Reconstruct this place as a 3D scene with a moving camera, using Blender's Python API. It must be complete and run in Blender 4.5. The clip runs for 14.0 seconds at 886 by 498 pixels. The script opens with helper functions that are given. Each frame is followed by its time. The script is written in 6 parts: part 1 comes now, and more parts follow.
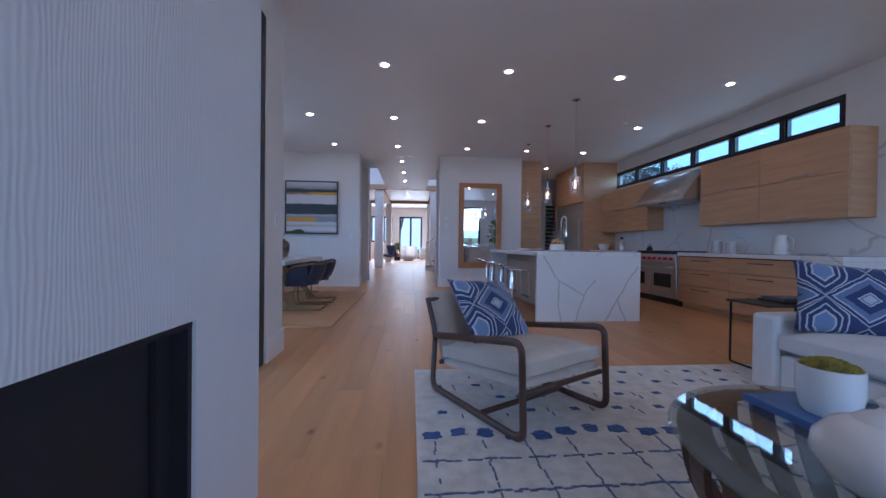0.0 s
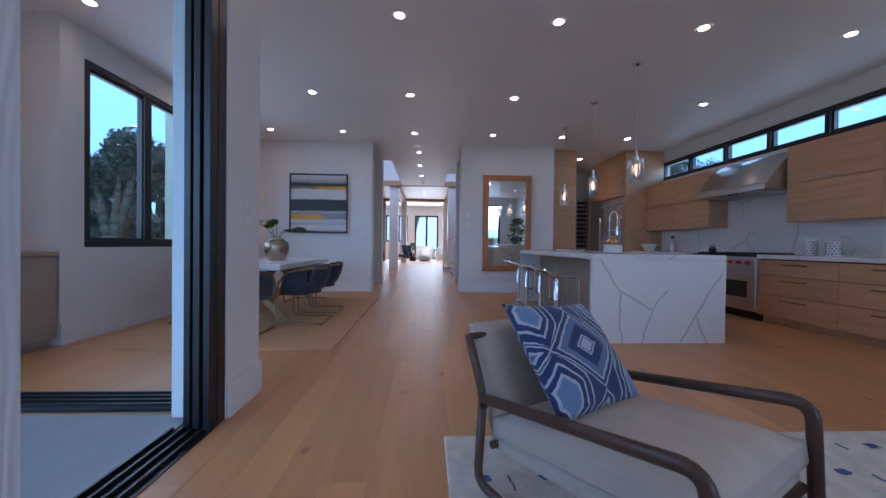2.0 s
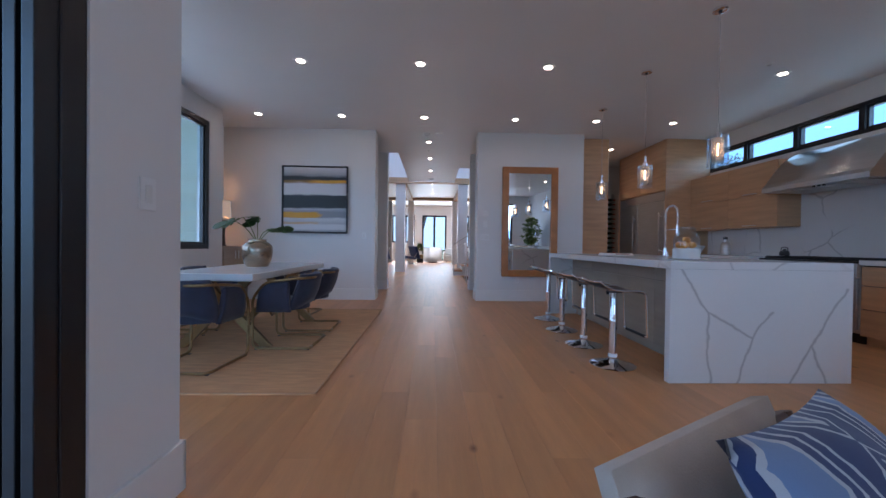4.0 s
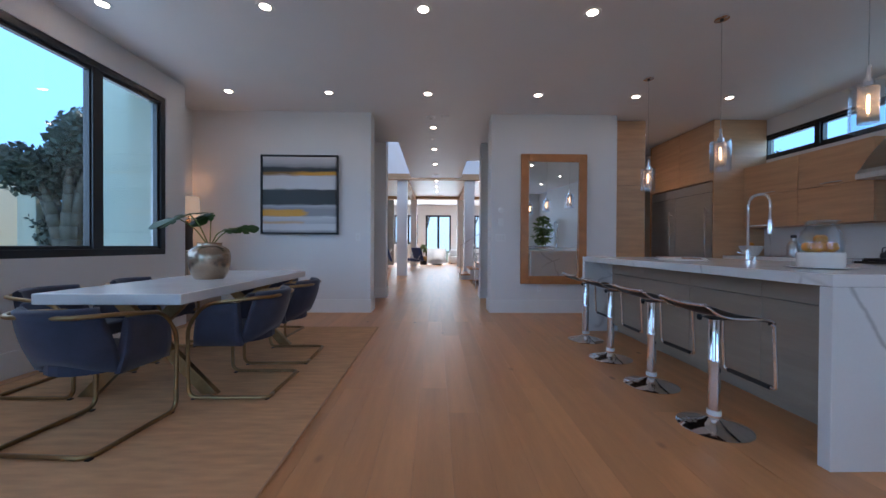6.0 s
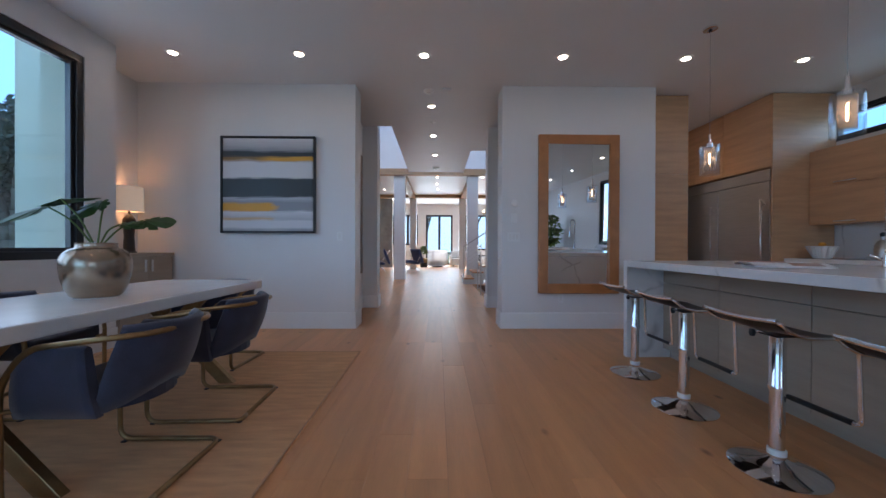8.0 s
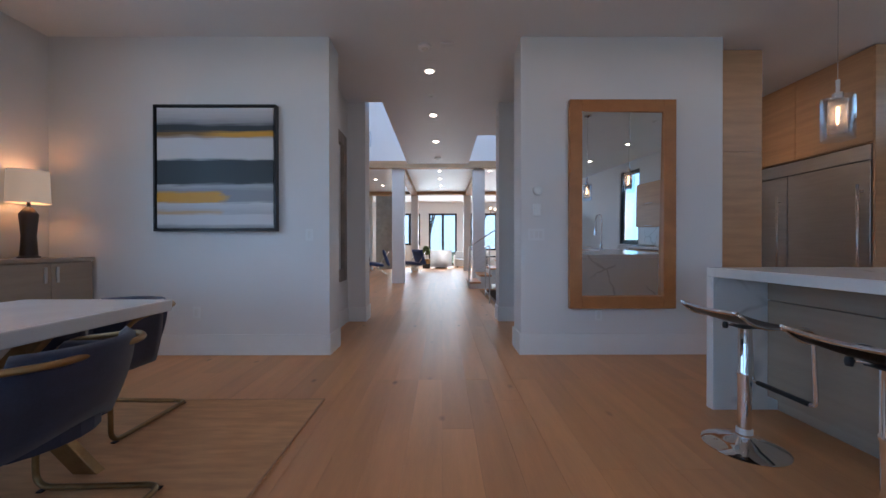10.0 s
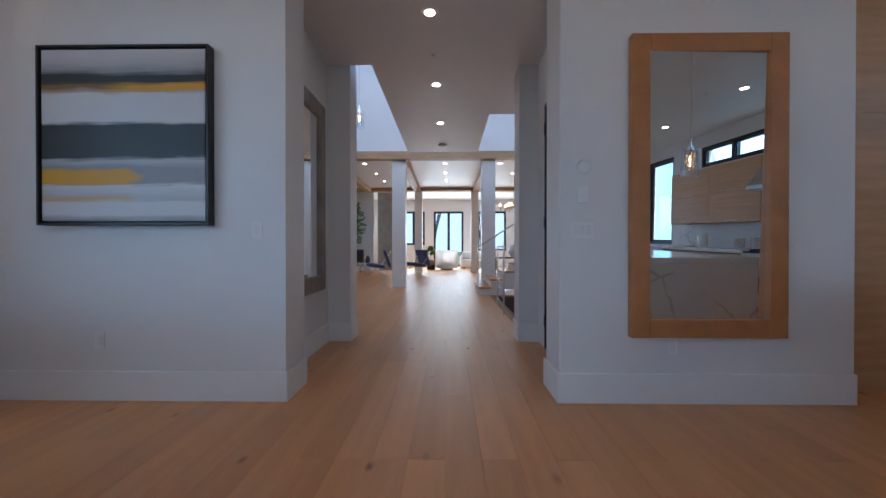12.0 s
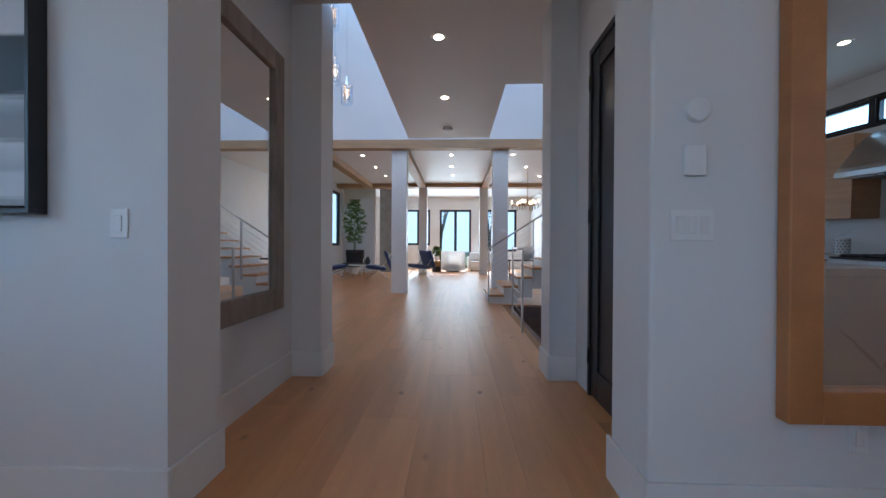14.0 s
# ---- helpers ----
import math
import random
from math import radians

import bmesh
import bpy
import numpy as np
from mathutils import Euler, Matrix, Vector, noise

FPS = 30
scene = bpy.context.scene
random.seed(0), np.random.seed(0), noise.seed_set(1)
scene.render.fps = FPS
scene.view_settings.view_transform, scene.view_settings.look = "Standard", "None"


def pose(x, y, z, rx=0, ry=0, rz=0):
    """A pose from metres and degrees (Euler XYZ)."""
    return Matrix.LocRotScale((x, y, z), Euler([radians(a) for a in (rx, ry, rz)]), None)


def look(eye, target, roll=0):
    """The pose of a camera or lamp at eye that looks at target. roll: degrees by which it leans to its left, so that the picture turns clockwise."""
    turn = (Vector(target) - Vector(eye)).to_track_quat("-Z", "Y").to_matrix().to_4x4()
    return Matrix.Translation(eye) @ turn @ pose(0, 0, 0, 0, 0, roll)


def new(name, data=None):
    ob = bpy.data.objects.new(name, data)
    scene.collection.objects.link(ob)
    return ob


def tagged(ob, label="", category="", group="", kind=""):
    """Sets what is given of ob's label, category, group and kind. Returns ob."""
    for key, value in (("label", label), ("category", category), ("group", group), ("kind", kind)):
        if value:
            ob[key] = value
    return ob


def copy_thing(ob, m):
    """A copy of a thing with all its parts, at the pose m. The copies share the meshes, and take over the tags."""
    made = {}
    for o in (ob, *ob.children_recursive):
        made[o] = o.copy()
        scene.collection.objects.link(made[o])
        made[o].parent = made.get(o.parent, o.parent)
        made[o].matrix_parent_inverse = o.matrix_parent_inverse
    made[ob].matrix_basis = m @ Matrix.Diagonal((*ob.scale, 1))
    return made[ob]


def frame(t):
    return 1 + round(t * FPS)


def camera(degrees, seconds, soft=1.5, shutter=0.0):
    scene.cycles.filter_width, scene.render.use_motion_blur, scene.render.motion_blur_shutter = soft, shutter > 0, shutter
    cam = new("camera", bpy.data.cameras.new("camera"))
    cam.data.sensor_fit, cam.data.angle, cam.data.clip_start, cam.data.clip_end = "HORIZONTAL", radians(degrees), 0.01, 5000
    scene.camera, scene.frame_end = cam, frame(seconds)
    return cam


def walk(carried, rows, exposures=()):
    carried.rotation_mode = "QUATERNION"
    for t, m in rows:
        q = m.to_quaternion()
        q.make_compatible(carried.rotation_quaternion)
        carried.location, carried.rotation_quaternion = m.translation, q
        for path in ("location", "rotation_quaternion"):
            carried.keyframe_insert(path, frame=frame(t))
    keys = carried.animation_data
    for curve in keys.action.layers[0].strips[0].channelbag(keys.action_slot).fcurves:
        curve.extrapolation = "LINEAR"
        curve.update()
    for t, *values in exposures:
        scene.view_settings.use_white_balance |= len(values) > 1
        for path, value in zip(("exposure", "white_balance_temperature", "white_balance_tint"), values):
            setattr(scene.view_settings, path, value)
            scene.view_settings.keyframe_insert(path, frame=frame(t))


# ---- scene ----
cam = camera(101.7, 14.0)
PATH = [
    (0, (0.469, 0.669, 1.007), (0.643, 2.661, 0.988), 0.7),
    (0.5, (0.452, 0.92, 1.012), (0.598, 2.914, 0.993), 0.7),
    (1, (0.438, 1.169, 1.013), (0.564, 3.164, 0.993), 0.7),
    (1.5, (0.423, 1.416, 1.017), (0.533, 3.413, 0.994), 0.8),
    (2, (0.402, 1.657, 1.018), (0.494, 3.655, 0.996), 0.7),
    (2.5, (0.378, 1.913, 1.015), (0.454, 3.912, 0.993), 0.7),
    (3, (0.361, 2.152, 1.026), (0.428, 4.151, 1.004), 0.7),
    (5.5, (0.266, 3.429, 1.061), (0.307, 5.428, 1.045), 0.5),
    (6, (0.266, 3.694, 1.07), (0.304, 5.693, 1.054), 0.3),
    (6.5, (0.254, 3.943, 1.078), (0.293, 5.943, 1.063), 0.3),
    (7, (0.248, 4.211, 1.081), (0.286, 6.21, 1.068), 0.3),
    (7.5, (0.266, 4.471, 1.082), (0.3, 6.471, 1.07), 0.2),
    (8, (0.298, 4.741, 1.069), (0.328, 6.741, 1.06), 0.2),
    (10.5, (0.353, 6.134, 1.088), (0.349, 8.134, 1.078), 0.0),
    (11, (0.355, 6.415, 1.091), (0.341, 8.415, 1.08), 0.1),
    (11.5, (0.353, 6.685, 1.089), (0.332, 8.685, 1.08), -0.0),
    (12, (0.365, 6.951, 1.093), (0.337, 8.951, 1.082), 0.0),
    (12.5, (0.378, 7.237, 1.099), (0.341, 9.237, 1.088), -0.1),
    (13, (0.376, 7.509, 1.104), (0.331, 9.509, 1.091), 0.1),
    (13.5, (0.376, 7.785, 1.111), (0.319, 9.784, 1.099), 0.3),
    (14, (0.385, 8.059, 1.121), (0.318, 10.058, 1.109), 0.3),
]
walk(cam, [(t, look(eye, target, roll)) for t, eye, target, roll in PATH], [(0.0, 0.4, 5700, 28), (3.0, 0.42, 5930, 26), (5.5, 0.45, 6080, 22), (11.0, 0.41, 6260, 21), (14.0, 0.34, 6120, 18)])

# ---- light ----
world = bpy.data.worlds.new("world")
scene.world = world
world.use_nodes = True
wn = world.node_tree.nodes
sky = wn.new("ShaderNodeTexSky")
sky.sky_type, sky.sun_disc = "NISHITA", False
SUN_EL, SUN_AZ = radians(36), radians(8)
sky.sun_elevation, sky.sun_rotation = SUN_EL, SUN_AZ
wn["Background"].inputs["Strength"].default_value = 0.10
world.node_tree.links.new(sky.outputs[0], wn["Background"].inputs["Color"])

sun = new("sun", bpy.data.lights.new("sun", "SUN"))
sun.data.energy, sun.data.angle, sun.data.color = 5.0, radians(0.5), (1.0, 0.95, 0.86)
sun.matrix_world = look((math.sin(SUN_AZ) * 40, 40 * math.cos(SUN_AZ), 40 * math.tan(SUN_EL)), (0, 0, 0))


def area_light(name, x, y, z, target, w, h, power, color):
    ob = new(name, bpy.data.lights.new(name, "AREA"))
    ob.data.shape, ob.data.size, ob.data.size_y = "RECTANGLE", w, h
    ob.data.energy, ob.data.color = power, color
    ob.matrix_world = look((x, y, z), target)
    return ob


DAY = (0.64, 0.78, 0.96)
area_light("daylight_patio_door", -1.0, 2.95, 1.45, (2, 2.95, 1.2), 1.5, 2.7, 3, DAY)
area_light("daylight_dining_door", -2.0, 3.8, 1.45, (-2.0, 8, 1.3), 1.7, 2.6, 1.2, DAY)
area_light("daylight_dining_window", -3.36, 6.9, 1.95, (0, 6.9, 1.4), 2.5, 1.8, 19, DAY)
area_light("daylight_clerestory", 5.9, 7.2, 2.74, (2, 7.2, 1.6), 4.8, 0.35, 10, (0.47, 0.74, 0.97))
area_light("daylight_rear_door", 3.2, -2.25, 2.1, (2.5, 4, 1.5), 3.6, 1.25, 42, DAY)
area_light("daylight_skylight", -2.4, 13.6, 6.7, (-2.2, 13.8, 0), 2.4, 3.0, 16, (0.30, 0.56, 1.0))
area_light("daylight_stair_skylight", 2.6, 14.2, 6.7, (2.6, 14.2, 0), 2.2, 2.8, 13, (0.30, 0.56, 1.0))
area_light("daylight_far_windows", 0.4, 26.3, 1.8, (0.4, 20, 1.2), 6.5, 2.4, 195, (0.72, 0.93, 1.0))


# ---- materials ----
def mat(name, col, rough=0.5, metal=0.0, var=0.08, scale=6.0, bump=0.0, bscale=80.0, stretch=(1, 1, 1), coat=0.0, per=0.0, spec=0.5, sheen=0.0, island=False):
    """A surface of one colour with soft mottling, fine relief and, with per, a tint of its own for every piece."""
    m = bpy.data.materials.new(name)
    m.use_nodes = True
    n, l = m.node_tree.nodes, m.node_tree.links
    b = n["Principled BSDF"]
    b.inputs["Roughness"].default_value, b.inputs["Metallic"].default_value = rough, metal
    b.inputs["Coat Weight"].default_value, b.inputs["Specular IOR Level"].default_value = coat, spec
    b.inputs["Sheen Weight"].default_value = sheen
    tc, mp = n.new("ShaderNodeTexCoord"), n.new("ShaderNodeMapping")
    mp.inputs["Scale"].default_value = stretch
    l.new(tc.outputs["Object"], mp.inputs["Vector"])
    info = n.new("ShaderNodeObjectInfo")
    shift = n.new("ShaderNodeVectorMath")
    shift.operation = "MULTIPLY_ADD"
    l.new(info.outputs["Random"], shift.inputs[0])
    shift.inputs[1].default_value = (17.3, 9.1, 5.7)
    l.new(mp.outputs[0], shift.inputs[2])
    big, fine = n.new("ShaderNodeTexNoise"), n.new("ShaderNodeTexNoise")
    big.inputs["Scale"].default_value, big.inputs["Detail"].default_value = scale, 5
    fine.inputs["Scale"].default_value, fine.inputs["Detail"].default_value = bscale, 3
    for t in (big, fine):
        l.new(shift.outputs[0], t.inputs["Vector"])
    mix = n.new("ShaderNodeMath")
    mix.operation = "MULTIPLY_ADD"
    l.new(fine.outputs[0], mix.inputs[0])
    mix.inputs[1].default_value = 0.35
    l.new(big.outputs[0], mix.inputs[2])
    ramp = n.new("ShaderNodeValToRGB")
    ramp.color_ramp.elements[0].position, ramp.color_ramp.elements[1].position = 0.45, 0.9
    ramp.color_ramp.elements[0].color = (*[max(0, c * (1 - var)) for c in col], 1)
    ramp.color_ramp.elements[1].color = (*[min(1, c * (1 + var)) for c in col], 1)
    l.new(mix.outputs[0], ramp.inputs[0])
    out = ramp.outputs[0]
    if per:
        hsv, rng = n.new("ShaderNodeHueSaturation"), n.new("ShaderNodeMapRange")
        rng.inputs["To Min"].default_value, rng.inputs["To Max"].default_value = 1 - per, 1 + per
        l.new(n.new("ShaderNodeNewGeometry").outputs["Random Per Island"] if island else info.outputs["Random"], rng.inputs[0])
        l.new(rng.outputs[0], hsv.inputs["Value"])
        l.new(out, hsv.inputs["Color"])
        out = hsv.outputs[0]
    l.new(out, b.inputs["Base Color"])
    if bump:
        bp = n.new("ShaderNodeBump")
        bp.inputs["Strength"].default_value, bp.inputs["Distance"].default_value = bump, 0.004
        l.new(mix.outputs[0], bp.inputs["Height"])
        l.new(bp.outputs[0], b.inputs["Normal"])
    return m


def glow(name, col, strength):
    m = bpy.data.materials.new(name)
    m.use_nodes = True
    b = m.node_tree.nodes["Principled BSDF"]
    b.inputs["Base Color"].default_value = (*col, 1)
    b.inputs["Emission Color"].default_value, b.inputs["Emission Strength"].default_value = (*col, 1), strength
    return m


def pane_glass(name, tint=(0.93, 0.97, 0.97), least=0.05, most=0.45):
    """Clear thin glass: see-through, with a mirror of the room that grows towards its edges."""
    m = bpy.data.materials.new(name)
    m.use_nodes = True
    n, l = m.node_tree.nodes, m.node_tree.links
    a, g, x = n.new("ShaderNodeBsdfTransparent"), n.new("ShaderNodeBsdfGlossy"), n.new("ShaderNodeMixShader")
    a.inputs[0].default_value = (*tint, 1)
    g.inputs["Roughness"].default_value = 0.01
    f, p, r = n.new("ShaderNodeLayerWeight"), n.new("ShaderNodeMath"), n.new("ShaderNodeMapRange")
    f.inputs[0].default_value = 0.5
    p.operation, p.inputs[1].default_value = "POWER", 4.0
    r.inputs["To Min"].default_value, r.inputs["To Max"].default_value = least, most
    l.new(f.outputs["Facing"], p.inputs[0]), l.new(p.outputs[0], r.inputs[0])
    l.new(r.outputs[0], x.inputs[0]), l.new(a.outputs[0], x.inputs[1]), l.new(g.outputs[0], x.inputs[2])
    l.new(x.outputs[0], n["Material Output"].inputs[0])
    return m


def quartz(name):
    """White engineered stone with a net of broken grey veins."""
    m = mat(name, (0.78, 0.78, 0.77), 0.16, var=0.03, scale=1.5)
    n, l = m.node_tree.nodes, m.node_tree.links
    b = n["Principled BSDF"]
    base = b.inputs["Base Color"].links[0].from_socket
    tc, warp, add = n.new("ShaderNodeTexCoord"), n.new("ShaderNodeTexNoise"), n.new("ShaderNodeVectorMath")
    warp.inputs["Scale"].default_value, warp.inputs["Detail"].default_value = 1.6, 3
    add.operation = "MULTIPLY_ADD"
    l.new(tc.outputs["Object"], warp.inputs["Vector"])
    l.new(warp.outputs["Color"], add.inputs[0])
    add.inputs[1].default_value = (0.3, 0.3, 0.3)
    l.new(tc.outputs["Object"], add.inputs[2])
    v, keep, r1, r2, mul = n.new("ShaderNodeTexVoronoi"), n.new("ShaderNodeTexNoise"), n.new("ShaderNodeValToRGB"), n.new("ShaderNodeValToRGB"), n.new("ShaderNodeMath")
    v.feature = "DISTANCE_TO_EDGE"
    v.inputs["Scale"].default_value = 1.45
    keep.inputs["Scale"].default_value = 1.7
    l.new(add.outputs[0], v.inputs["Vector"]), l.new(tc.outputs["Object"], keep.inputs["Vector"])
    r1.color_ramp.elements[0].position, r1.color_ramp.elements[0].color = 0.0, (1, 1, 1, 1)
    r1.color_ramp.elements[1].position, r1.color_ramp.elements[1].color = 0.022, (0, 0, 0, 1)
    r2.color_ramp.elements[0].position, r2.color_ramp.elements[1].position = 0.46, 0.56
    l.new(v.outputs["Distance"], r1.inputs[0]), l.new(keep.outputs[0], r2.inputs[0])
    mul.operation = "MULTIPLY"
    l.new(r1.outputs[0], mul.inputs[0]), l.new(r2.outputs[0], mul.inputs[1])
    mx = n.new("ShaderNodeMix")
    mx.data_type = "RGBA"
    l.new(mul.outputs[0], mx.inputs["Factor"])
    l.new(base, mx.inputs["A"])
    mx.inputs["B"].default_value = (0.54, 0.535, 0.53, 1)
    l.new(mx.outputs["Result"], b.inputs["Base Color"])
    return m


def veined_slab(name, lines, width=0.015):
    """White engineered stone with long, gently wavering veins along lines (u0, v0, u1, v1) of an upright slab, in metres along x and z."""
    m = mat(name, (0.78, 0.78, 0.77), 0.16, var=0.03, scale=1.5)
    n, l = m.node_tree.nodes, m.node_tree.links
    b = n["Principled BSDF"]
    base = b.inputs["Base Color"].links[0].from_socket
    geo, warp, add, flat = n.new("ShaderNodeNewGeometry"), n.new("ShaderNodeTexNoise"), n.new("ShaderNodeVectorMath"), n.new("ShaderNodeVectorMath")
    warp.inputs["Scale"].default_value, warp.inputs["Detail"].default_value = 5.0, 4
    add.operation, flat.operation = "MULTIPLY_ADD", "MULTIPLY"
    l.new(geo.outputs["Position"], warp.inputs["Vector"]), l.new(warp.outputs["Color"], add.inputs[0]), l.new(geo.outputs["Position"], add.inputs[2])
    add.inputs[1].default_value = (0.09, 0.0, 0.09)
    l.new(add.outputs[0], flat.inputs[0])
    flat.inputs[1].default_value = (1, 0, 1)
    least = None
    for u0, v0, u1, v1 in lines:
        a, d = Vector((u0 + 0.045, 0, v0 + 0.045)), Vector((u1 - u0, 0, v1 - v0))
        sub, dot, cut, foot, far = [n.new("ShaderNodeVectorMath"), n.new("ShaderNodeVectorMath"), n.new("ShaderNodeMath"), n.new("ShaderNodeVectorMath"), n.new("ShaderNodeVectorMath")]
        sub.operation, dot.operation, cut.operation, foot.operation, far.operation = "SUBTRACT", "DOT_PRODUCT", "MULTIPLY", "SCALE", "DISTANCE"
        l.new(flat.outputs[0], sub.inputs[0])
        sub.inputs[1].default_value = a
        l.new(sub.outputs[0], dot.inputs[0])
        dot.inputs[1].default_value = d / d.length_squared
        cut.use_clamp = True
        l.new(dot.outputs["Value"], cut.inputs[0])
        cut.inputs[1].default_value = 1.0
        foot.inputs[0].default_value = d
        l.new(cut.outputs[0], foot.inputs["Scale"])
        l.new(sub.outputs[0], far.inputs[0]), l.new(foot.outputs[0], far.inputs[1])
        if least is None:
            least = far.outputs["Value"]
        else:
            q = n.new("ShaderNodeMath")
            q.operation = "MINIMUM"
            l.new(least, q.inputs[0]), l.new(far.outputs["Value"], q.inputs[1])
            least = q.outputs[0]
    r, mx = n.new("ShaderNodeValToRGB"), n.new("ShaderNodeMix")
    r.color_ramp.elements[0].position, r.color_ramp.elements[0].color = 0.002, (1, 1, 1, 1)
    r.color_ramp.elements[1].position, r.color_ramp.elements[1].color = width, (0, 0, 0, 1)
    l.new(least, r.inputs[0])
    mx.data_type = "RGBA"
    l.new(r.outputs[0], mx.inputs["Factor"]), l.new(base, mx.inputs["A"])
    mx.inputs["B"].default_value = (0.50, 0.495, 0.485, 1)
    l.new(mx.outputs["Result"], b.inputs["Base Color"])
    return m


def knots(m):
    """Sparse small dark knots in boards."""
    n, l = m.node_tree.nodes, m.node_tree.links
    b = n["Principled BSDF"]
    base = b.inputs["Base Color"].links[0].from_socket
    geo, mp, v, r, mx = n.new("ShaderNodeNewGeometry"), n.new("ShaderNodeMapping"), n.new("ShaderNodeTexVoronoi"), n.new("ShaderNodeValToRGB"), n.new("ShaderNodeMix")
    mp.inputs["Scale"].default_value = (1.0, 0.55, 1.0)
    v.voronoi_dimensions = "2D"
    v.inputs["Scale"].default_value = 1.7
    l.new(geo.outputs["Position"], mp.inputs[0]), l.new(mp.outputs[0], v.inputs["Vector"]), l.new(v.outputs["Distance"], r.inputs[0])
    r.color_ramp.elements[0].position, r.color_ramp.elements[0].color = 0.010, (0.8, 0.8, 0.8, 1)
    r.color_ramp.elements[1].position, r.color_ramp.elements[1].color = 0.045, (0, 0, 0, 1)
    mx.data_type = "RGBA"
    chan, dim = n.new("ShaderNodeSeparateColor"), n.new("ShaderNodeMath")
    dim.operation = "MULTIPLY"
    l.new(v.outputs["Color"], chan.inputs[0]), l.new(chan.outputs[0], dim.inputs[0]), l.new(r.outputs[0], dim.inputs[1])
    l.new(dim.outputs[0], mx.inputs["Factor"]), l.new(base, mx.inputs["A"])
    mx.inputs["B"].default_value = (0.16, 0.058, 0.02, 1)
    l.new(mx.outputs["Result"], b.inputs["Base Color"])
    return m


M_WALL = mat("white_wall_paint", (0.74, 0.73, 0.72), 0.6, var=0.02, scale=1.2, bump=0.12, bscale=220)
M_CEIL = mat("white_ceiling_paint", (0.83, 0.82, 0.82), 0.45, var=0.02, scale=1.0, bump=0.1, bscale=180)
M_TRIM = mat("white_trim_paint", (0.78, 0.78, 0.77), 0.4, var=0.02)
M_OAK = knots(mat("oak_floor_boards", (0.645, 0.312, 0.132), 0.38, var=0.085, scale=1.7, bump=0.05, bscale=18, stretch=(7, 0.6, 1), per=0.075))
M_OAK_FAR = knots(mat("oak_floor_boards_far", (0.645, 0.312, 0.132), 0.38, var=0.085, scale=1.7, bump=0.05, bscale=18, stretch=(7, 0.6, 1), per=0.075, island=True))
M_SUB = mat("dark_joint", (0.40, 0.22, 0.11), 0.8)
M_CAB = mat("pale_oak_veneer", (0.58, 0.34, 0.185), 0.42, var=0.12, scale=2.0, bump=0.05, bscale=30, stretch=(1.0, 0.7, 9), per=0.03)
M_BEAM = mat("oak_beam", (0.42, 0.25, 0.13), 0.5, var=0.15, scale=2.0, bump=0.1, bscale=30, stretch=(1, 1, 6))
M_BLACK = mat("black_powder_coat", (0.012, 0.012, 0.014), 0.35, var=0.1)
M_BLACK_DOOR = mat("black_door_paint", (0.018, 0.018, 0.02), 0.3, var=0.1)
M_STEEL = mat("brushed_steel", (0.60, 0.58, 0.565), 0.30, 1.0, var=0.06, scale=3, bump=0.05, bscale=60, stretch=(1, 1, 12))
M_CHROME = mat("chrome", (0.85, 0.85, 0.86), 0.06, 1.0, var=0.01)
M_BRASS = mat("aged_brass", (0.33, 0.21, 0.10), 0.4, 1.0, var=0.15, scale=12)
M_QUARTZ = quartz("veined_white_quartz")
M_GLASS = pane_glass("window_glass", most=0.12)
M_CLEAR = pane_glass("clear_glass", (0.95, 0.97, 0.98), 0.05, 0.6)
M_MIRROR = mat("mirror_silver", (0.86, 0.89, 0.90), 0.0, 1.0, var=0.0)
M_LAMP = glow("lamp_lens", (1.0, 0.82, 0.62), 41.0)
M_CONCRETE = mat("pale_concrete", (0.42, 0.42, 0.43), 0.7, var=0.08, scale=2, bump=0.2, bscale=60)
M_STUCCO = mat("cream_stucco", (0.80, 0.72, 0.56), 0.85, var=0.05, scale=1.5, bump=0.3, bscale=120)


# ---- shapes ----
def box(bm, x0, x1, y0, y1, z0, z1, bevel=0.0):
    r = bmesh.ops.create_cube(bm, size=1.0, matrix=Matrix.Translation(((x0 + x1) / 2, (y0 + y1) / 2, (z0 + z1) / 2)) @ Matrix.Diagonal((x1 - x0, y1 - y0, z1 - z0, 1)))
    if bevel:
        edges = list({e for v in r["verts"] for e in v.link_edges})
        bmesh.ops.bevel(bm, geom=edges, offset=bevel, segments=2, affect="EDGES", profile=0.5)
    return bm


def boxm(*a, **k):
    return box(bmesh.new(), *a, **k)


def fillet(points, r, steps=5):
    """A polyline with its inner corners rounded."""
    pts = [Vector(p) for p in points]
    out = [pts[0]]
    for a, b, c in zip(pts, pts[1:], pts[2:]):
        d = min(r, (a - b).length * 0.49, (c - b).length * 0.49)
        p, q = b + (a - b).normalized() * d, b + (c - b).normalized() * d
        out += [p * (1 - s) ** 2 + b * 2 * s * (1 - s) + q * s * s for s in (k / steps for k in range(steps + 1))]
    return out + [pts[-1]]


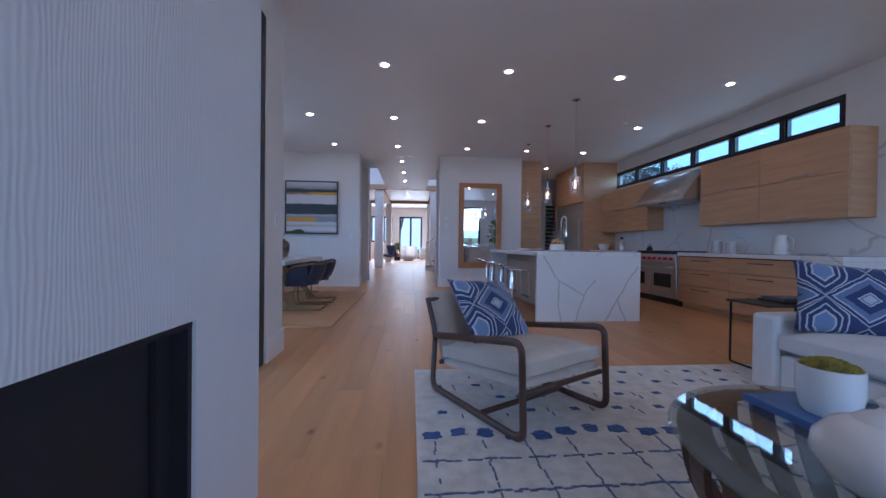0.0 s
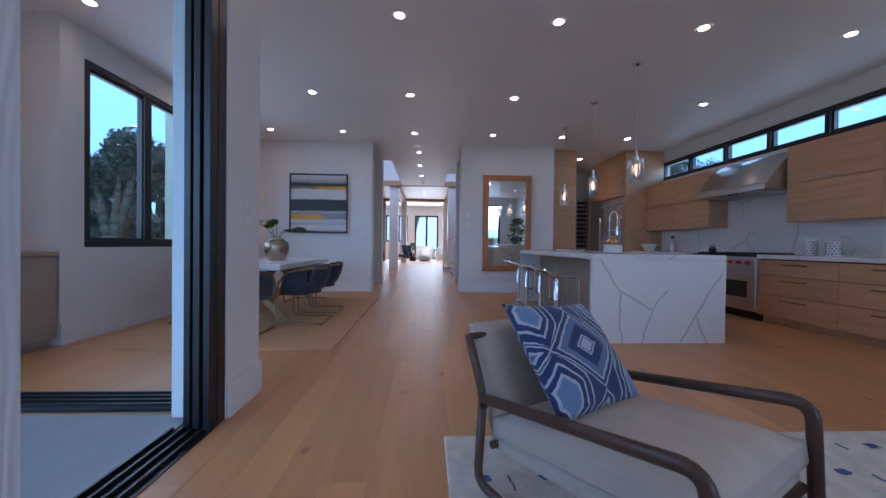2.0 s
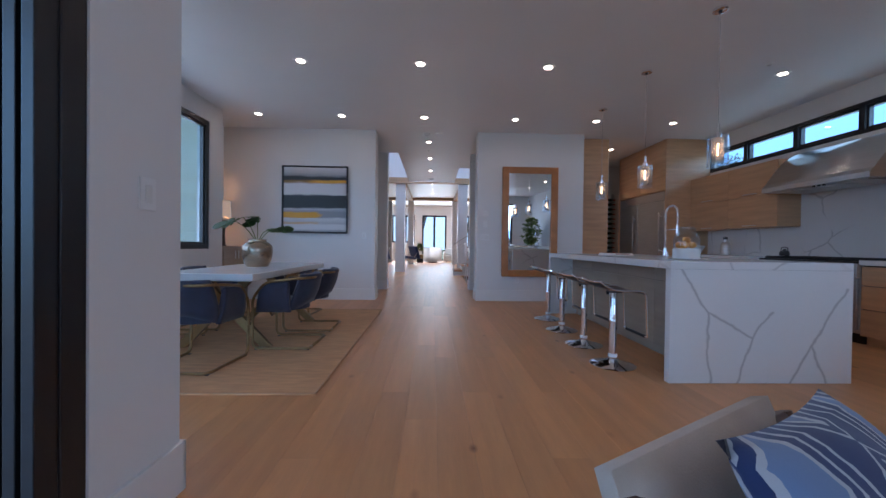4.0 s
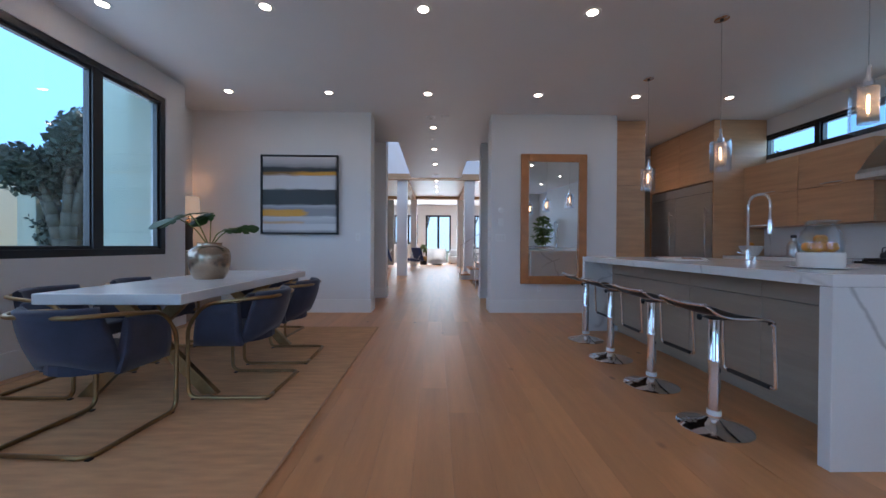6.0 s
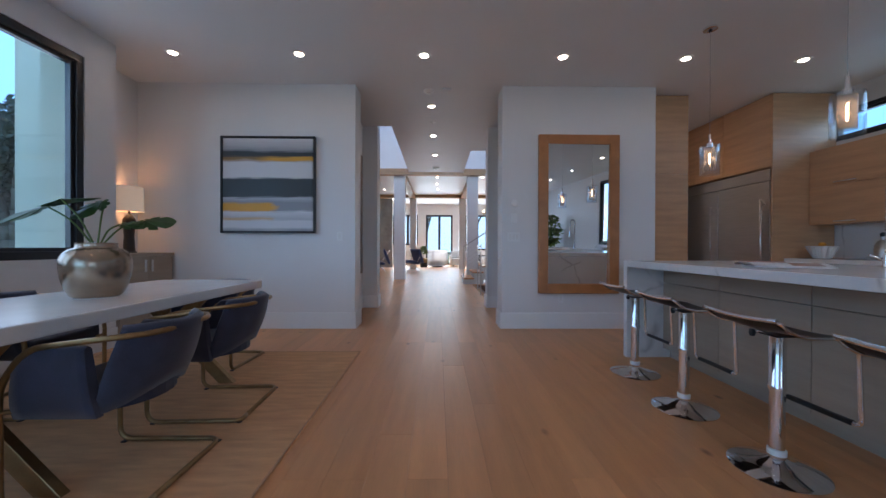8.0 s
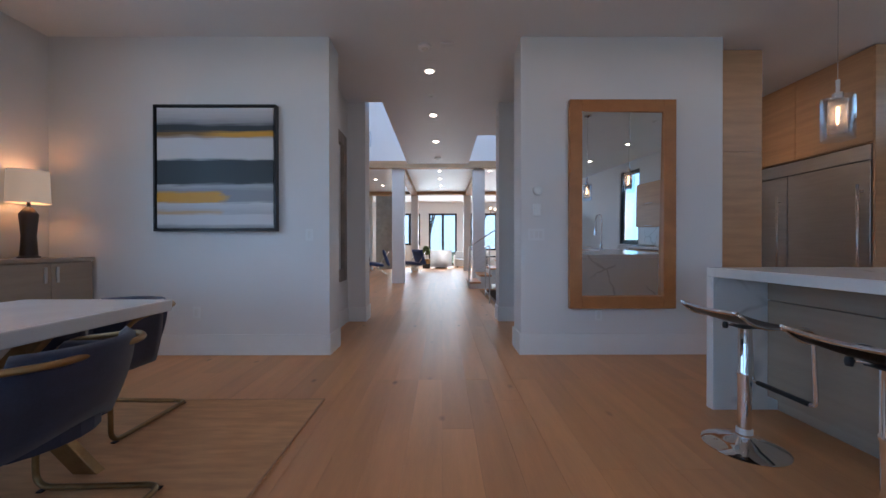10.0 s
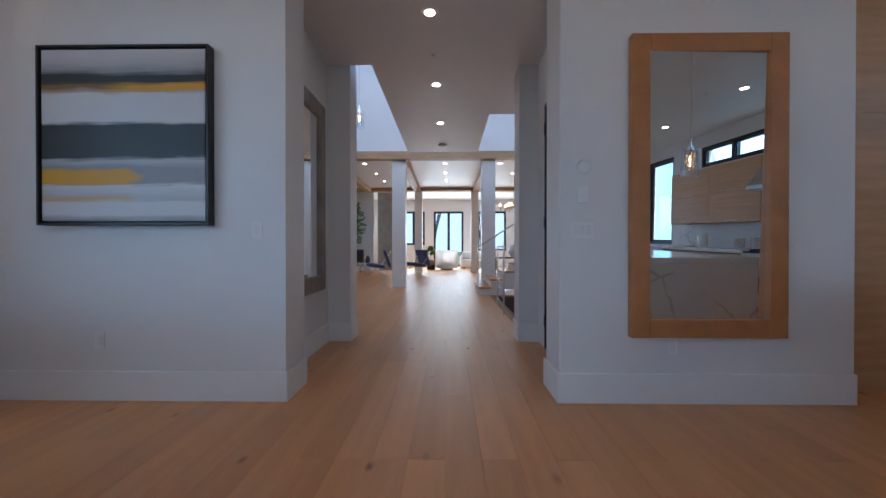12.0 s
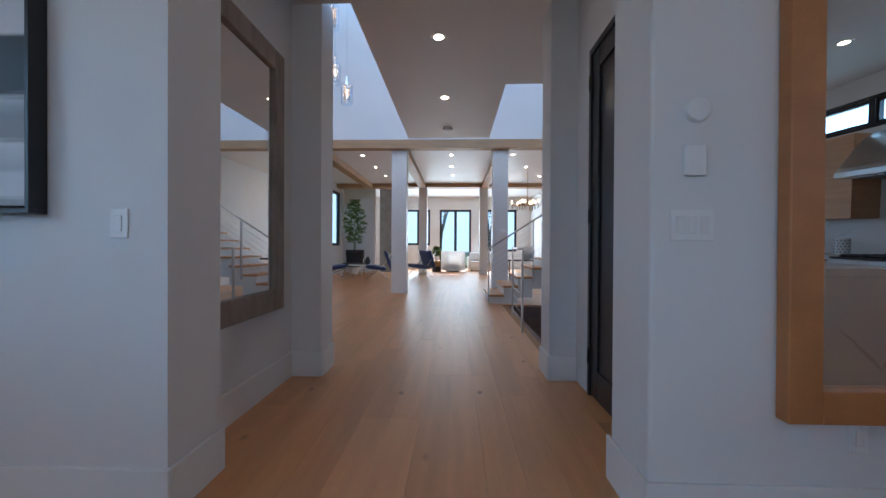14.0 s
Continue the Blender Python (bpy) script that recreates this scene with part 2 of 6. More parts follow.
def tube(bm, points, r, seg=10, flat=1.0, up=None):
    """A round (or, with flat, an oval) bar along a line of points."""
    pts = [Vector(p) for p in points]
    rings, n = [], None
    for i, p in enumerate(pts):
        t = (pts[min(i + 1, len(pts) - 1)] - pts[max(i - 1, 0)]).normalized()
        if n is None:
            n = Vector(up) if up else t.orthogonal()
        n = (n - t * n.dot(t)).normalized()
        s = t.cross(n)
        rings.append([bm.verts.new(p + n * r * math.cos(2 * math.pi * k / seg) + s * r * flat * math.sin(2 * math.pi * k / seg)) for k in range(seg)])
    for a, b in zip(rings, rings[1:]):
        for k in range(seg):
            bm.faces.new((a[k], a[(k + 1) % seg], b[(k + 1) % seg], b[k])).smooth = True
    bm.faces.new(rings[0][::-1]), bm.faces.new(rings[-1])
    return bm


def lathe(bm, profile, seg=32, x=0.0, y=0.0, z=0.0):
    """A turned body from (radius, height) pairs."""
    def ring(r, h):
        if r < 1e-5:
            return [bm.verts.new((x, y, z + h))]
        return [bm.verts.new((x + r * math.cos(2 * math.pi * k / seg), y + r * math.sin(2 * math.pi * k / seg), z + h)) for k in range(seg)]

    last = None
    for i in range(len(profile) - 1):
        p, q = Vector(profile[i]), Vector(profile[i + 1])
        if (q - p).length < 1e-7:
            continue
        crease = i == 0 or last is None or (p - Vector(profile[i - 1])).angle(q - p, 0) > 0.75
        a = ring(*p) if crease else last
        b = ring(*q)
        last = b
        for k in range(seg):
            j = (k + 1) % seg
            if len(a) == 1 and len(b) == 1:
                continue
            if len(a) == 1:
                f = bm.faces.new((a[0], b[j], b[k]))
            elif len(b) == 1:
                f = bm.faces.new((a[k], a[j], b[0]))
            else:
                f = bm.faces.new((a[k], a[j], b[j], b[k]))
            f.smooth = True
    return bm


def mesh_of(name, bm, material):
    bmesh.ops.recalc_face_normals(bm, faces=bm.faces)
    me = bpy.data.meshes.new(name)
    bm.to_mesh(me)
    bm.free()
    me.materials.append(material)
    return me


def placed(ob):
    m = Matrix.Identity(4)
    while ob:
        m = ob.matrix_basis @ m if ob.parent is None else ob.matrix_parent_inverse @ ob.matrix_basis @ m
        ob = ob.parent
    return m


def part(name, bm, material, parent, label=""):
    """One mesh under a thing or a part, in world metres (or in the thing's own, when it stands at the origin)."""
    ob = new(name, mesh_of(name, bm, material))
    ob.parent = parent
    ob.matrix_parent_inverse = placed(parent).inverted()
    return tagged(ob, label)


def thing(name, label, category, x=0.0, y=0.0, z=0.0, group=""):
    ob = new(name)
    ob.empty_display_size = 0.1
    ob.matrix_basis = pose(x, y, z)
    return tagged(ob, label, category, group)


def solid(name, bm, material, label, category, kind="", group=""):
    return tagged(new(name, mesh_of(name, bm, material)), label, category, group, kind)


def build(name, bm, material, label, category="wall"):
    return solid(name, bm, material, label, category, "structure")


def wall_with_holes(bm, axis, at0, at1, u0, u1, z0, z1, holes):
    """A wall slab along x or y (axis names the direction it runs in) with rectangular holes (u0, u1, z0, z1)."""
    us = sorted({u0, u1, *[v for h in holes for v in h[:2]]})
    zs = sorted({z0, z1, *[v for h in holes for v in h[2:]]})
    for ua, ub in zip(us, us[1:]):
        run = None
        for za, zb in zip(zs, zs[1:]):
            um, zm = (ua + ub) / 2, (za + zb) / 2
            if any(h[0] < um < h[1] and h[2] < zm < h[3] for h in holes):
                continue
            if axis == "x":
                box(bm, ua, ub, at0, at1, za, zb)
            else:
                box(bm, at0, at1, ua, ub, za, zb)
    bmesh.ops.remove_doubles(bm, verts=bm.verts, dist=1e-5)
    return bm


# ---- structure ----
CEIL = 3.2
XR = 5.75
floor_slab = bmesh.new()
for q in ((-0.96, 6.0, -2.2, 3.9), (-3.75, 6.0, 3.9, 11.5), (-4.6, 1.4, 11.5, 15.1), (-4.6, 4.4, 15.1, 27.0)):
    box(floor_slab, *q, -0.25, -0.018)
floor = build("floor", floor_slab, M_SUB, "light oak plank floor running the length of the house", "floor")
bm = bmesh.new()

wall_with_holes(bm, "y", -0.93, -0.74, -2.2, 4.18, 0, 3.3, [(2.2, 3.78, 0, 2.87), (-2.2, 2.2, 0, 3.3)])
build("wall_patio", bm, M_WALL, "white painted pier beside the open patio door")
bm = bmesh.new()
wall_with_holes(bm, "x", 3.86, 4.18, -3.3, -0.93, 0, 3.3, [(-3.05, -1.06, 0, 2.87)])
build("wall_dining_south", bm, M_WALL, "white wall round the open dining room door")
bm = bmesh.new()
wall_with_holes(bm, "y", -3.32, -3.13, 5.3, 8.64, 0, 3.3, [(5.55, 8.3, 0.95, 2.9)])
build("wall_dining_window", bm, M_WALL, "white wall with a wide black-framed window")
# niches at both ends of the window wall
bm = bmesh.new()
box(bm, -3.75, -3.6, 4.0, 5.42, 0, 3.3)
box(bm, -3.75, -3.6, 8.5, 9.8, 0, 3.3)
box(bm, -3.6, -3.32, 5.3, 5.42, 0, 3.3)
box(bm, -3.6, -3.32, 8.5, 8.64, 0, 3.3)
box(bm, -3.6, -3.3, 4.0, 4.18, 0, 3.3)
build("wall_dining_west", bm, M_WALL, "white back wall of the dining room niches")
box(bm := bmesh.new(), -3.6, -0.785, 9.49, 9.82, 0, 3.3)
build("wall_picture", bm, M_WALL, "white wall that carries the abstract painting")
bm = bmesh.new()
box(bm, -1.2, -1.03, 9.82, 11.13, 0, 3.3)
box(bm, -1.2, -0.77, 11.13, 11.42, 0, 3.3)
build("wall_hall_west", bm, M_WALL, "white hall wall with a shallow recess")
bm = bmesh.new()
box(bm, 1.145, 3.19, 9.49, 9.83, 0, 3.3, 0.012)
build("wall_mirror", bm, M_WALL, "white wall that carries the oak-framed mirror")
bm = bmesh.new()
wall_with_holes(bm, "y", 1.41, 1.62, 9.83, 11.13, 0, 3.3, [(9.96, 10.86, 0, 2.62)])
box(bm, 1.185, 1.62, 11.13, 11.42, 0, 3.3)
build("wall_hall_east", bm, M_WALL, "white hall wall round a black door")
bm = bmesh.new()
wall_with_holes(bm, "y", XR, XR + 0.2, -2.2, 12.3, 0, 3.3, [(4.66, 9.68, 2.53, 2.93), (2.85, 3.8, 0.95, 2.95)])
build("wall_kitchen", bm, M_WALL, "white kitchen wall with a clerestory window strip")
bm = bmesh.new()
wall_with_holes(bm, "x", -2.2, -2.0, -0.9, XR, 0, 3.3, [(1.3, 4.9, 0, 2.8)])
build("wall_rear", bm, M_WALL, "white wall with a wide glass door to the garden")
bm = bmesh.new()
box(bm, 3.4, XR, 12.1, 12.3, 0, 3.3)
box(bm, 1.62, 3.4, 11.3, 11.42, 0, 3.3)
box(bm, 3.62, 3.78, 9.83, 12.1, 0, 3.3)
build("wall_pantry", bm, M_WALL, "white walls of the pantry passage")
# living room and stair hall beyond
bm = bmesh.new()
wall_with_holes(bm, "y", -4.6, -4.4, 11.3, 27.0, 0, 7.0, [(21.6, 23.0, 1.15, 3.35), (16.5, 27.0, 3.75, 7.0)])
box(bm, -4.4, -1.2, 11.3, 11.42, 0, 7.0)
build("wall_living_west", bm, M_WALL, "white living room wall with a tall window")
bm = bmesh.new()
box(bm, 4.2, 4.4, 11.42, 27.0, 0, 7.0)
box(bm, 1.62, 4.2, 11.42, 11.5, 0, 7.0)
build("wall_stair_east", bm, M_WALL, "white stairwell wall")
bm = bmesh.new()
box(bm, -4.4, 4.2, 16.62, 16.8, 3.62, 7.0)
build("wall_void", bm, M_WALL, "white upper wall over the oak beam")
bm = bmesh.new()
wall_with_holes(bm, "x", 26.5, 26.7, -4.4, 4.2, 0, 3.75, [(-0.41, 1.2, 0.05, 3.02), (-2.4, -0.9, 1.2, 3.02), (1.95, 3.5, 0.9, 3.02)])
build("wall_living_north", bm, M_WALL, "white far wall with black-framed windows")
box(bm := bmesh.new(), -4.4, -3.05, 23.4, 23.6, 0, 3.65)
build("wall_living_return", bm, M_WALL, "white return wall behind the tall plant")
# ceilings
bm = bmesh.new()
box(bm, -3.75, XR + 0.2, -2.2, 11.13, CEIL, 3.32)
box(bm, -3.75, -0.772, 11.13, 11.42, CEIL, 3.32)
box(bm, 1.187, XR + 0.2, 11.13, 11.42, CEIL, 3.32)
box(bm, 1.62, XR + 0.2, 11.42, 12.3, CEIL, 3.32)
box(bm, -0.52, 1.02, 11.13, 14.96, CEIL, 3.32)
box(bm, 1.02, 1.187, 11.13, 12.7, CEIL, 3.32)
box(bm, 1.187, 4.2, 11.42, 12.7, CEIL + 0.002, 3.322)
build("ceiling", bm, M_CEIL, "white ceiling with small recessed downlights", "ceiling")
bm = bmesh.new()
box(bm, -4.6, 4.4, 16.8, 27.0, 3.65, 3.8)
build("ceiling_living", bm, M_CEIL, "white living room ceiling between oak beams", "ceiling")
bm = bmesh.new()
box(bm, -4.6, -3.9, 11.3, 16.8, 6.9, 7.0)
box(bm, -1.0, 1.4, 11.3, 16.8, 6.9, 7.0)
box(bm, 3.9, 4.4, 11.3, 16.8, 6.9, 7.0)
build("ceiling_void", bm, M_CEIL, "white upper ceiling round the skylights", "ceiling")


def baseboard(name, x0, x1, y0, y1, h=0.21):
    bm = boxm(x0, x1, y0, y1, 0.0, h, 0.004)
    return build(name, bm, M_TRIM, "tall flat white baseboard", "baseboard")


baseboard("baseboard", -3.3, -0.768, 9.472, 9.489)
baseboard("baseboard", -0.784, -0.767, 9.4895, 9.835)
baseboard("baseboard", -1.029, -1.013, 9.83, 11.113)
baseboard("baseboard", -1.029, -0.754, 11.112, 11.129)
baseboard("baseboard", -0.769, -0.753, 11.13, 11.43)
baseboard("baseboard", 1.128, 3.19, 9.472, 9.489)
baseboard("baseboard", 1.1275, 1.144, 9.4895, 9.845)
baseboard("baseboard", 1.169, 1.409, 11.112, 11.129)
baseboard("baseboard", 1.168, 1.184, 11.13, 11.43)
baseboard("baseboard", -3.129, -3.113, 5.3, 8.64)
baseboard("baseboard", -0.739, -0.722, 3.79, 4.195)
baseboard("baseboard", -1.05, -0.722, 4.181, 4.197)


# ---- windows and doors ----
def window(name, axis, at, u0, u1, z0, z1, splits, fr=0.07, deep=0.10, label="black aluminium window with clear panes"):
    """A framed window that runs along x or y at a plane, with mullions at the splits."""
    w = tagged(thing(name, label, "window", *((at, (u0 + u1) / 2, z0) if axis == "y" else ((u0 + u1) / 2, at, z0))), kind="structure")

    def bar(nm, a, b, c, d, off=0.0, dp=deep):
        bm = boxm(at - dp / 2 + off, at + dp / 2 + off, a, b, c, d, 0.004) if axis == "y" else boxm(a, b, at - dp / 2 + off, at + dp / 2 + off, c, d, 0.004)
        part(nm, bm, M_BLACK, w)

    bar("frame", u0, u1, z1 - fr, z1), bar("frame", u0, u1, z0, z0 + fr)
    bar("frame", u0, u0 + fr, z0 + fr, z1 - fr), bar("frame", u1 - fr, u1, z0 + fr, z1 - fr)
    cuts = [u0 + fr * 0.5, *splits, u1 - fr * 0.5]
    for s in splits:
        bar("mullion", s - fr * 0.8, s + fr * 0.8, z0 + fr, z1 - fr)
    for a, b in zip(cuts, cuts[1:]):
        a, b = a + fr * 0.5, b - fr * 0.5
        for u, v, p, q in ((a, a + 0.035, z0 + fr, z1 - fr), (b - 0.035, b, z0 + fr, z1 - fr), (a + 0.035, b - 0.035, z0 + fr, z0 + fr + 0.035), (a + 0.035, b - 0.035, z1 - fr - 0.035, z1 - fr)):
            bar("sash", u, v, p, q, 0.0, deep * 0.55)
        bm = boxm(at - 0.004, at + 0.004, a + 0.02, b - 0.02, z0 + fr, z1 - fr) if axis == "y" else boxm(a + 0.02, b - 0.02, at - 0.004, at + 0.004, z0 + fr, z1 - fr)
        g = part("pane", bm, M_GLASS, w)
        g.visible_shadow = False
    return w


window("window_dining", "y", -3.19, 5.55, 8.3, 0.95, 2.9, (6.42, 7.40))
window("window_clerestory", "y", 5.80, 4.66, 9.68, 2.53, 2.93, (5.42, 6.26, 7.09, 7.93, 8.80), 0.045, 0.12, "long black-framed clerestory window strip over the cabinets")
window("window_garden_side", "y", 5.83, 2.85, 3.8, 0.95, 2.95, ())
window("window_rear", "x", -2.1, 1.3, 4.9, 0.02, 2.8, (2.5, 3.7))
window("window_living_west", "y", -4.5, 21.6, 23.0, 1.15, 3.35, ())
window("window_far_door", "x", 26.58, -0.41, 1.2, 0.05, 3.02, (0.4,))
window("window_far_west", "x", 26.58, -2.4, -0.9, 1.2, 3.02, (-1.5,))
window("window_far_east", "x", 26.58, 1.95, 3.5, 0.9, 3.02, (2.7,))

# open patio door: jamb, tracks in the floor
door = tagged(thing("door_patio", "open black aluminium sliding patio door with floor track", "door", -0.85, 3.0, 0), kind="structure")
bm = bmesh.new()
box(bm, -0.905, -0.745, 3.70, 3.778, 0, 2.87, 0.004)
part("jamb", bm, M_BLACK, door)
for k, x in enumerate((-0.90, -0.845, -0.785)):
    part("jamb_fin", boxm(x, x + 0.035, 3.655 - 0.01 * k, 3.70, 0, 2.87, 0.003), M_BLACK, door)
part("sill", boxm(-0.98, -0.74, 2.2, 3.655, -0.02, 0.004, 0.002), M_BLACK, door)
for x in (-0.955, -0.90, -0.845, -0.79):
    part("track", boxm(x, x + 0.012, 2.2, 3.65, 0.004, 0.022), M_BLACK, door, "dull metal floor track")
part("head", boxm(-0.95, -0.745, 2.2, 3.70, 2.80, 2.868), M_BLACK, door)
for z in (1.20, 1.36, 1.50):
    part("keeper", boxm(-0.818, -0.806, 3.685, 3.699, z, z + 0.06, 0.002), M_STEEL, door, "steel lock keeper")
door = tagged(thing("door_dining", "open black aluminium sliding dining room door with floor track", "door", -2.0, 4.0, 0), kind="structure")
part("sill", boxm(-3.05, -1.06, 3.92, 4.16, -0.02, 0.006, 0.002), M_BLACK, door)
for y in (3.94, 4.0, 4.06, 4.12):
    part("track", boxm(-3.05, -1.06, y, y + 0.012, 0.006, 0.024), M_BLACK, door, "dull metal floor track")
part("jamb", boxm(-1.06, -0.99, 3.80, 3.858, 0, 2.87, 0.004), M_TRIM, door, "white outer jamb")
# hall door
door = tagged(thing("door_hall", "tall black panelled hall door, closed", "door", 1.5, 10.4, 0), kind="structure")
part("casing", boxm(1.402, 1.46, 9.96, 10.0, 0, 2.62, 0.003), M_BLACK_DOOR, door)
part("casing", boxm(1.402, 1.46, 10.82, 10.86, 0, 2.62, 0.003), M_BLACK_DOOR, door)
part("casing", boxm(1.402, 1.46, 10.0, 10.82, 2.57, 2.62, 0.003), M_BLACK_DOOR, door)
leaf = part("leaf", boxm(1.43, 1.47, 10.0, 10.82, 0.01, 2.57), M_BLACK_DOOR, door)
for a, b, c, d in ((10.0, 10.12, 0.01, 2.57), (10.70, 10.82, 0.01, 2.57), (10.12, 10.70, 0.01, 0.22), (10.12, 10.70, 2.43, 2.57)):
    part("rail", boxm(1.415, 1.43, a, b, c, d, 0.004), M_BLACK_DOOR, leaf)
for z in (0.25, 1.3, 2.3):
    part("hinge", lathe(bmesh.new(), [(0, 0), (0.012, 0), (0.012, 0.11), (0, 0.11)], 10, 1.40, 10.825, z), M_BLACK, leaf)

# ---- recessed lights ----
lamp = thing("downlight", "small round recessed ceiling downlight, switched on", "ceiling light", group="recessed downlights")
part("trim", lathe(bmesh.new(), [(0.044, -0.001), (0.047, -0.006), (0.074, -0.006), (0.078, 0.0), (0.044, 0.0)], 24), M_TRIM, lamp)
part("lens", lathe(bmesh.new(), [(0, -0.003), (0.044, -0.003), (0.044, 0), (0, 0)], 24), M_LAMP, lamp)
SPOTS = [(x, 5.13) for x in (0.12, 1.66, 3.12, 4.66)] + [(x, 6.96) for x in (-2.7, -1.27, 0.14, 1.675, 4.57)] + [(x, 8.76) for x in (-2.62, -1.24, 0.14, 1.69, 3.08, 4.42)]
SPOTS += [(x, y) for y in (3.28, 1.43) for x in (0.12, 1.66, 3.12, 4.66)] + [(-2.7, 5.13), (-1.27, 5.13), (4.2, 10.5), (0.2, 10.2), (0.21, 11.64), (0.23, 13.09)]
lamp.matrix_basis = pose(*SPOTS[0], CEIL)
for x, y in SPOTS[1:]:
    copy_thing(lamp, pose(x, y, CEIL))
for x, y in ((-2.2, 18.0), (-2.15, 19.5), (-2.1, 20.9), (0.27, 19.4), (0.3, 20.8), (0.27, 18.0), (1.95, 18.0), (2.6, 19.5), (3.37, 21.0), (0.3, 23.6), (0.3, 25.0), (-2.1, 24.4), (2.4, 24.4)):
    copy_thing(lamp, pose(x, y, 3.65))


wash = new("downlight_beam", bpy.data.lights.new("downlight_beam", "SPOT"))
wash.data.energy, wash.data.color, wash.data.spot_size, wash.data.spot_blend, wash.data.shadow_soft_size = 15, (1.0, 0.72, 0.45), radians(115), 0.9, 0.04
wash.matrix_world = look((4.2, 10.5, CEIL - 0.012), (4.25, 10.5, 0))


def ceiling_disc(name, label, cat, x, y, r, h):
    t = thing(name, label, cat, x, y, CEIL)
    part("body", lathe(bmesh.new(), [(0, -h), (r * 0.8, -h), (r, -h * 0.6), (r, 0), (0, 0)], 24, x, y, CEIL), M_TRIM, t)
    part("grille", lathe(bmesh.new(), [(0, -h - 0.004), (r * 0.45, -h - 0.004), (r * 0.5, -h), (0, -h)], 20, x, y, CEIL), M_STEEL, t)


ceiling_disc("smoke_detector", "white round smoke detector on the ceiling", "smoke detector", 0.17, 9.66, 0.07, 0.03)
ceiling_disc("smoke_detector", "white round smoke detector on the hall ceiling", "smoke detector", 0.25, 14.4, 0.08, 0.04)
ceiling_disc("sprinkler", "small flush white ceiling sprinkler cover", "sprinkler", 0.2, 10.9, 0.04, 0.012)
ceiling_disc("sprinkler", "small flush white ceiling sprinkler cover", "sprinkler", 4.2, 6.75, 0.04, 0.012)
vent = thing("ceiling_sensor", "small white rectangular sensor on the hall ceiling", "sensor", 0.42, 9.6, CEIL)
part("body", boxm(0.34, 0.47, 9.57, 9.63, CEIL - 0.022, CEIL, 0.004), M_TRIM, vent)

# ---- kitchen ----
M_RED = mat("red_knob", (0.45, 0.01, 0.01), 0.3)
M_IRON = mat("cast_iron", (0.015, 0.015, 0.016), 0.6, bump=0.2)
M_DARKGLASS = mat("oven_glass", (0.028, 0.020, 0.016), 0.12)
# Dark colour of cabinet bodies and island carcass paints shade into gaps between fronts.
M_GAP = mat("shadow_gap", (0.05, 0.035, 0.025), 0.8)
M_BRONZE = mat("dark_bronze", (0.08, 0.06, 0.045), 0.4, 0.8)


def bar_pull(parent, x, y0, y1, z, r=0.006, metal=None):
    bm = bmesh.new()
    tube(bm, [(x - 0.03, y0, z), (x - 0.03, y1, z)], r, 8)
    for y in (y0 + 0.02, y1 - 0.02):
        tube(bm, [(x - 0.03, y, z), (x + 0.002, y, z)], r * 0.8, 8)
    part("handle", bm, metal or M_BRONZE, parent, "slim steel bar handle" if metal else "slim dark metal bar handle")


def base_unit(y0, y1, label):
    u = thing("base_cabinet", label, "cabinet", 5.4, (y0 + y1) / 2, 0, "kitchen base cabinets")
    part("plinth", boxm(5.13, 5.70, y0, y1, 0.0, 0.10), M_CAB, u)
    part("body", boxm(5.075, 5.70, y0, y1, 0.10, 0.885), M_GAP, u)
    for z0, z1 in ((0.105, 0.395), (0.402, 0.655), (0.662, 0.868)):
        d = part("drawer", boxm(5.052, 5.074, y0 - 0.003, y1 + 0.003, z0, z1, 0.002), M_CAB, u)
        c = (y0 + y1) / 2
        bar_pull(d, 5.052, c - 0.17, c + 0.17, z1 - 0.055)
    return u


base_unit(5.52, 6.49, "pale oak three-drawer base cabinet beside the range")
base_unit(4.53, 5.51, "pale oak three-drawer base cabinet at the counter's end")
base_unit(7.73, 8.65, "pale oak three-drawer base cabinet under the steel canister")
base_unit(8.66, 9.59, "pale oak three-drawer base cabinet beside the fridge wall")
top = thing("countertop", "white veined quartz kitchen countertop with waterfall end", "countertop", 5.4, 5.3, 0.885)
part("slab", boxm(5.02, 5.715, 4.1, 6.495, 0.885, 0.94, 0.003), M_QUARTZ, top)
part("slab", boxm(5.02, 5.715, 7.725, 9.59, 0.885, 0.94, 0.003), M_QUARTZ, top)
part("end_panel", boxm(5.02, 5.715, 4.1, 4.15, 0, 0.884, 0.003), M_QUARTZ, top)
part("front_panel", boxm(5.03, 5.05, 4.152, 4.525, 0, 0.884, 0.003), M_QUARTZ, top)
sp = build("backsplash", boxm(5.72, 5.748, 4.1, 9.59, 0.942, 2.40), M_QUARTZ, "white veined quartz backsplash slab", "backsplash")


def wall_unit(y0, y1, z0, z1, cols, label):
    u = thing("wall_cabinet", label, "cabinet", 5.5, (y0 + y1) / 2, z0, "kitchen wall cabinets")
    part("body", boxm(5.385, 5.718, y0, y1, z0, z1, 0.002), M_CAB, u)
    zm, w = (z0 + z1) / 2, (y1 - y0) / cols
    for k in range(cols):
        for a, b in ((z0, zm - 0.003), (zm + 0.003, z1)):
            d = part("flap_door", boxm(5.36, 5.383, y0 + k * w + 0.002, y0 + (k + 1) * w - 0.002, a + 0.001, b, 0.002), M_CAB, u)
            c = y0 + (k + 0.5) * w
            bar_pull(d, 5.36, c - 0.12, c + 0.12, a + 0.03, 0.006, M_STEEL)


wall_unit(4.32, 6.42, 1.39, 2.42, 2, "pale oak wall cabinets with flap doors over the counter")
wall_unit(7.80, 9.585, 1.39, 2.38, 2, "pale oak wall cabinets with flap doors beside the hood")

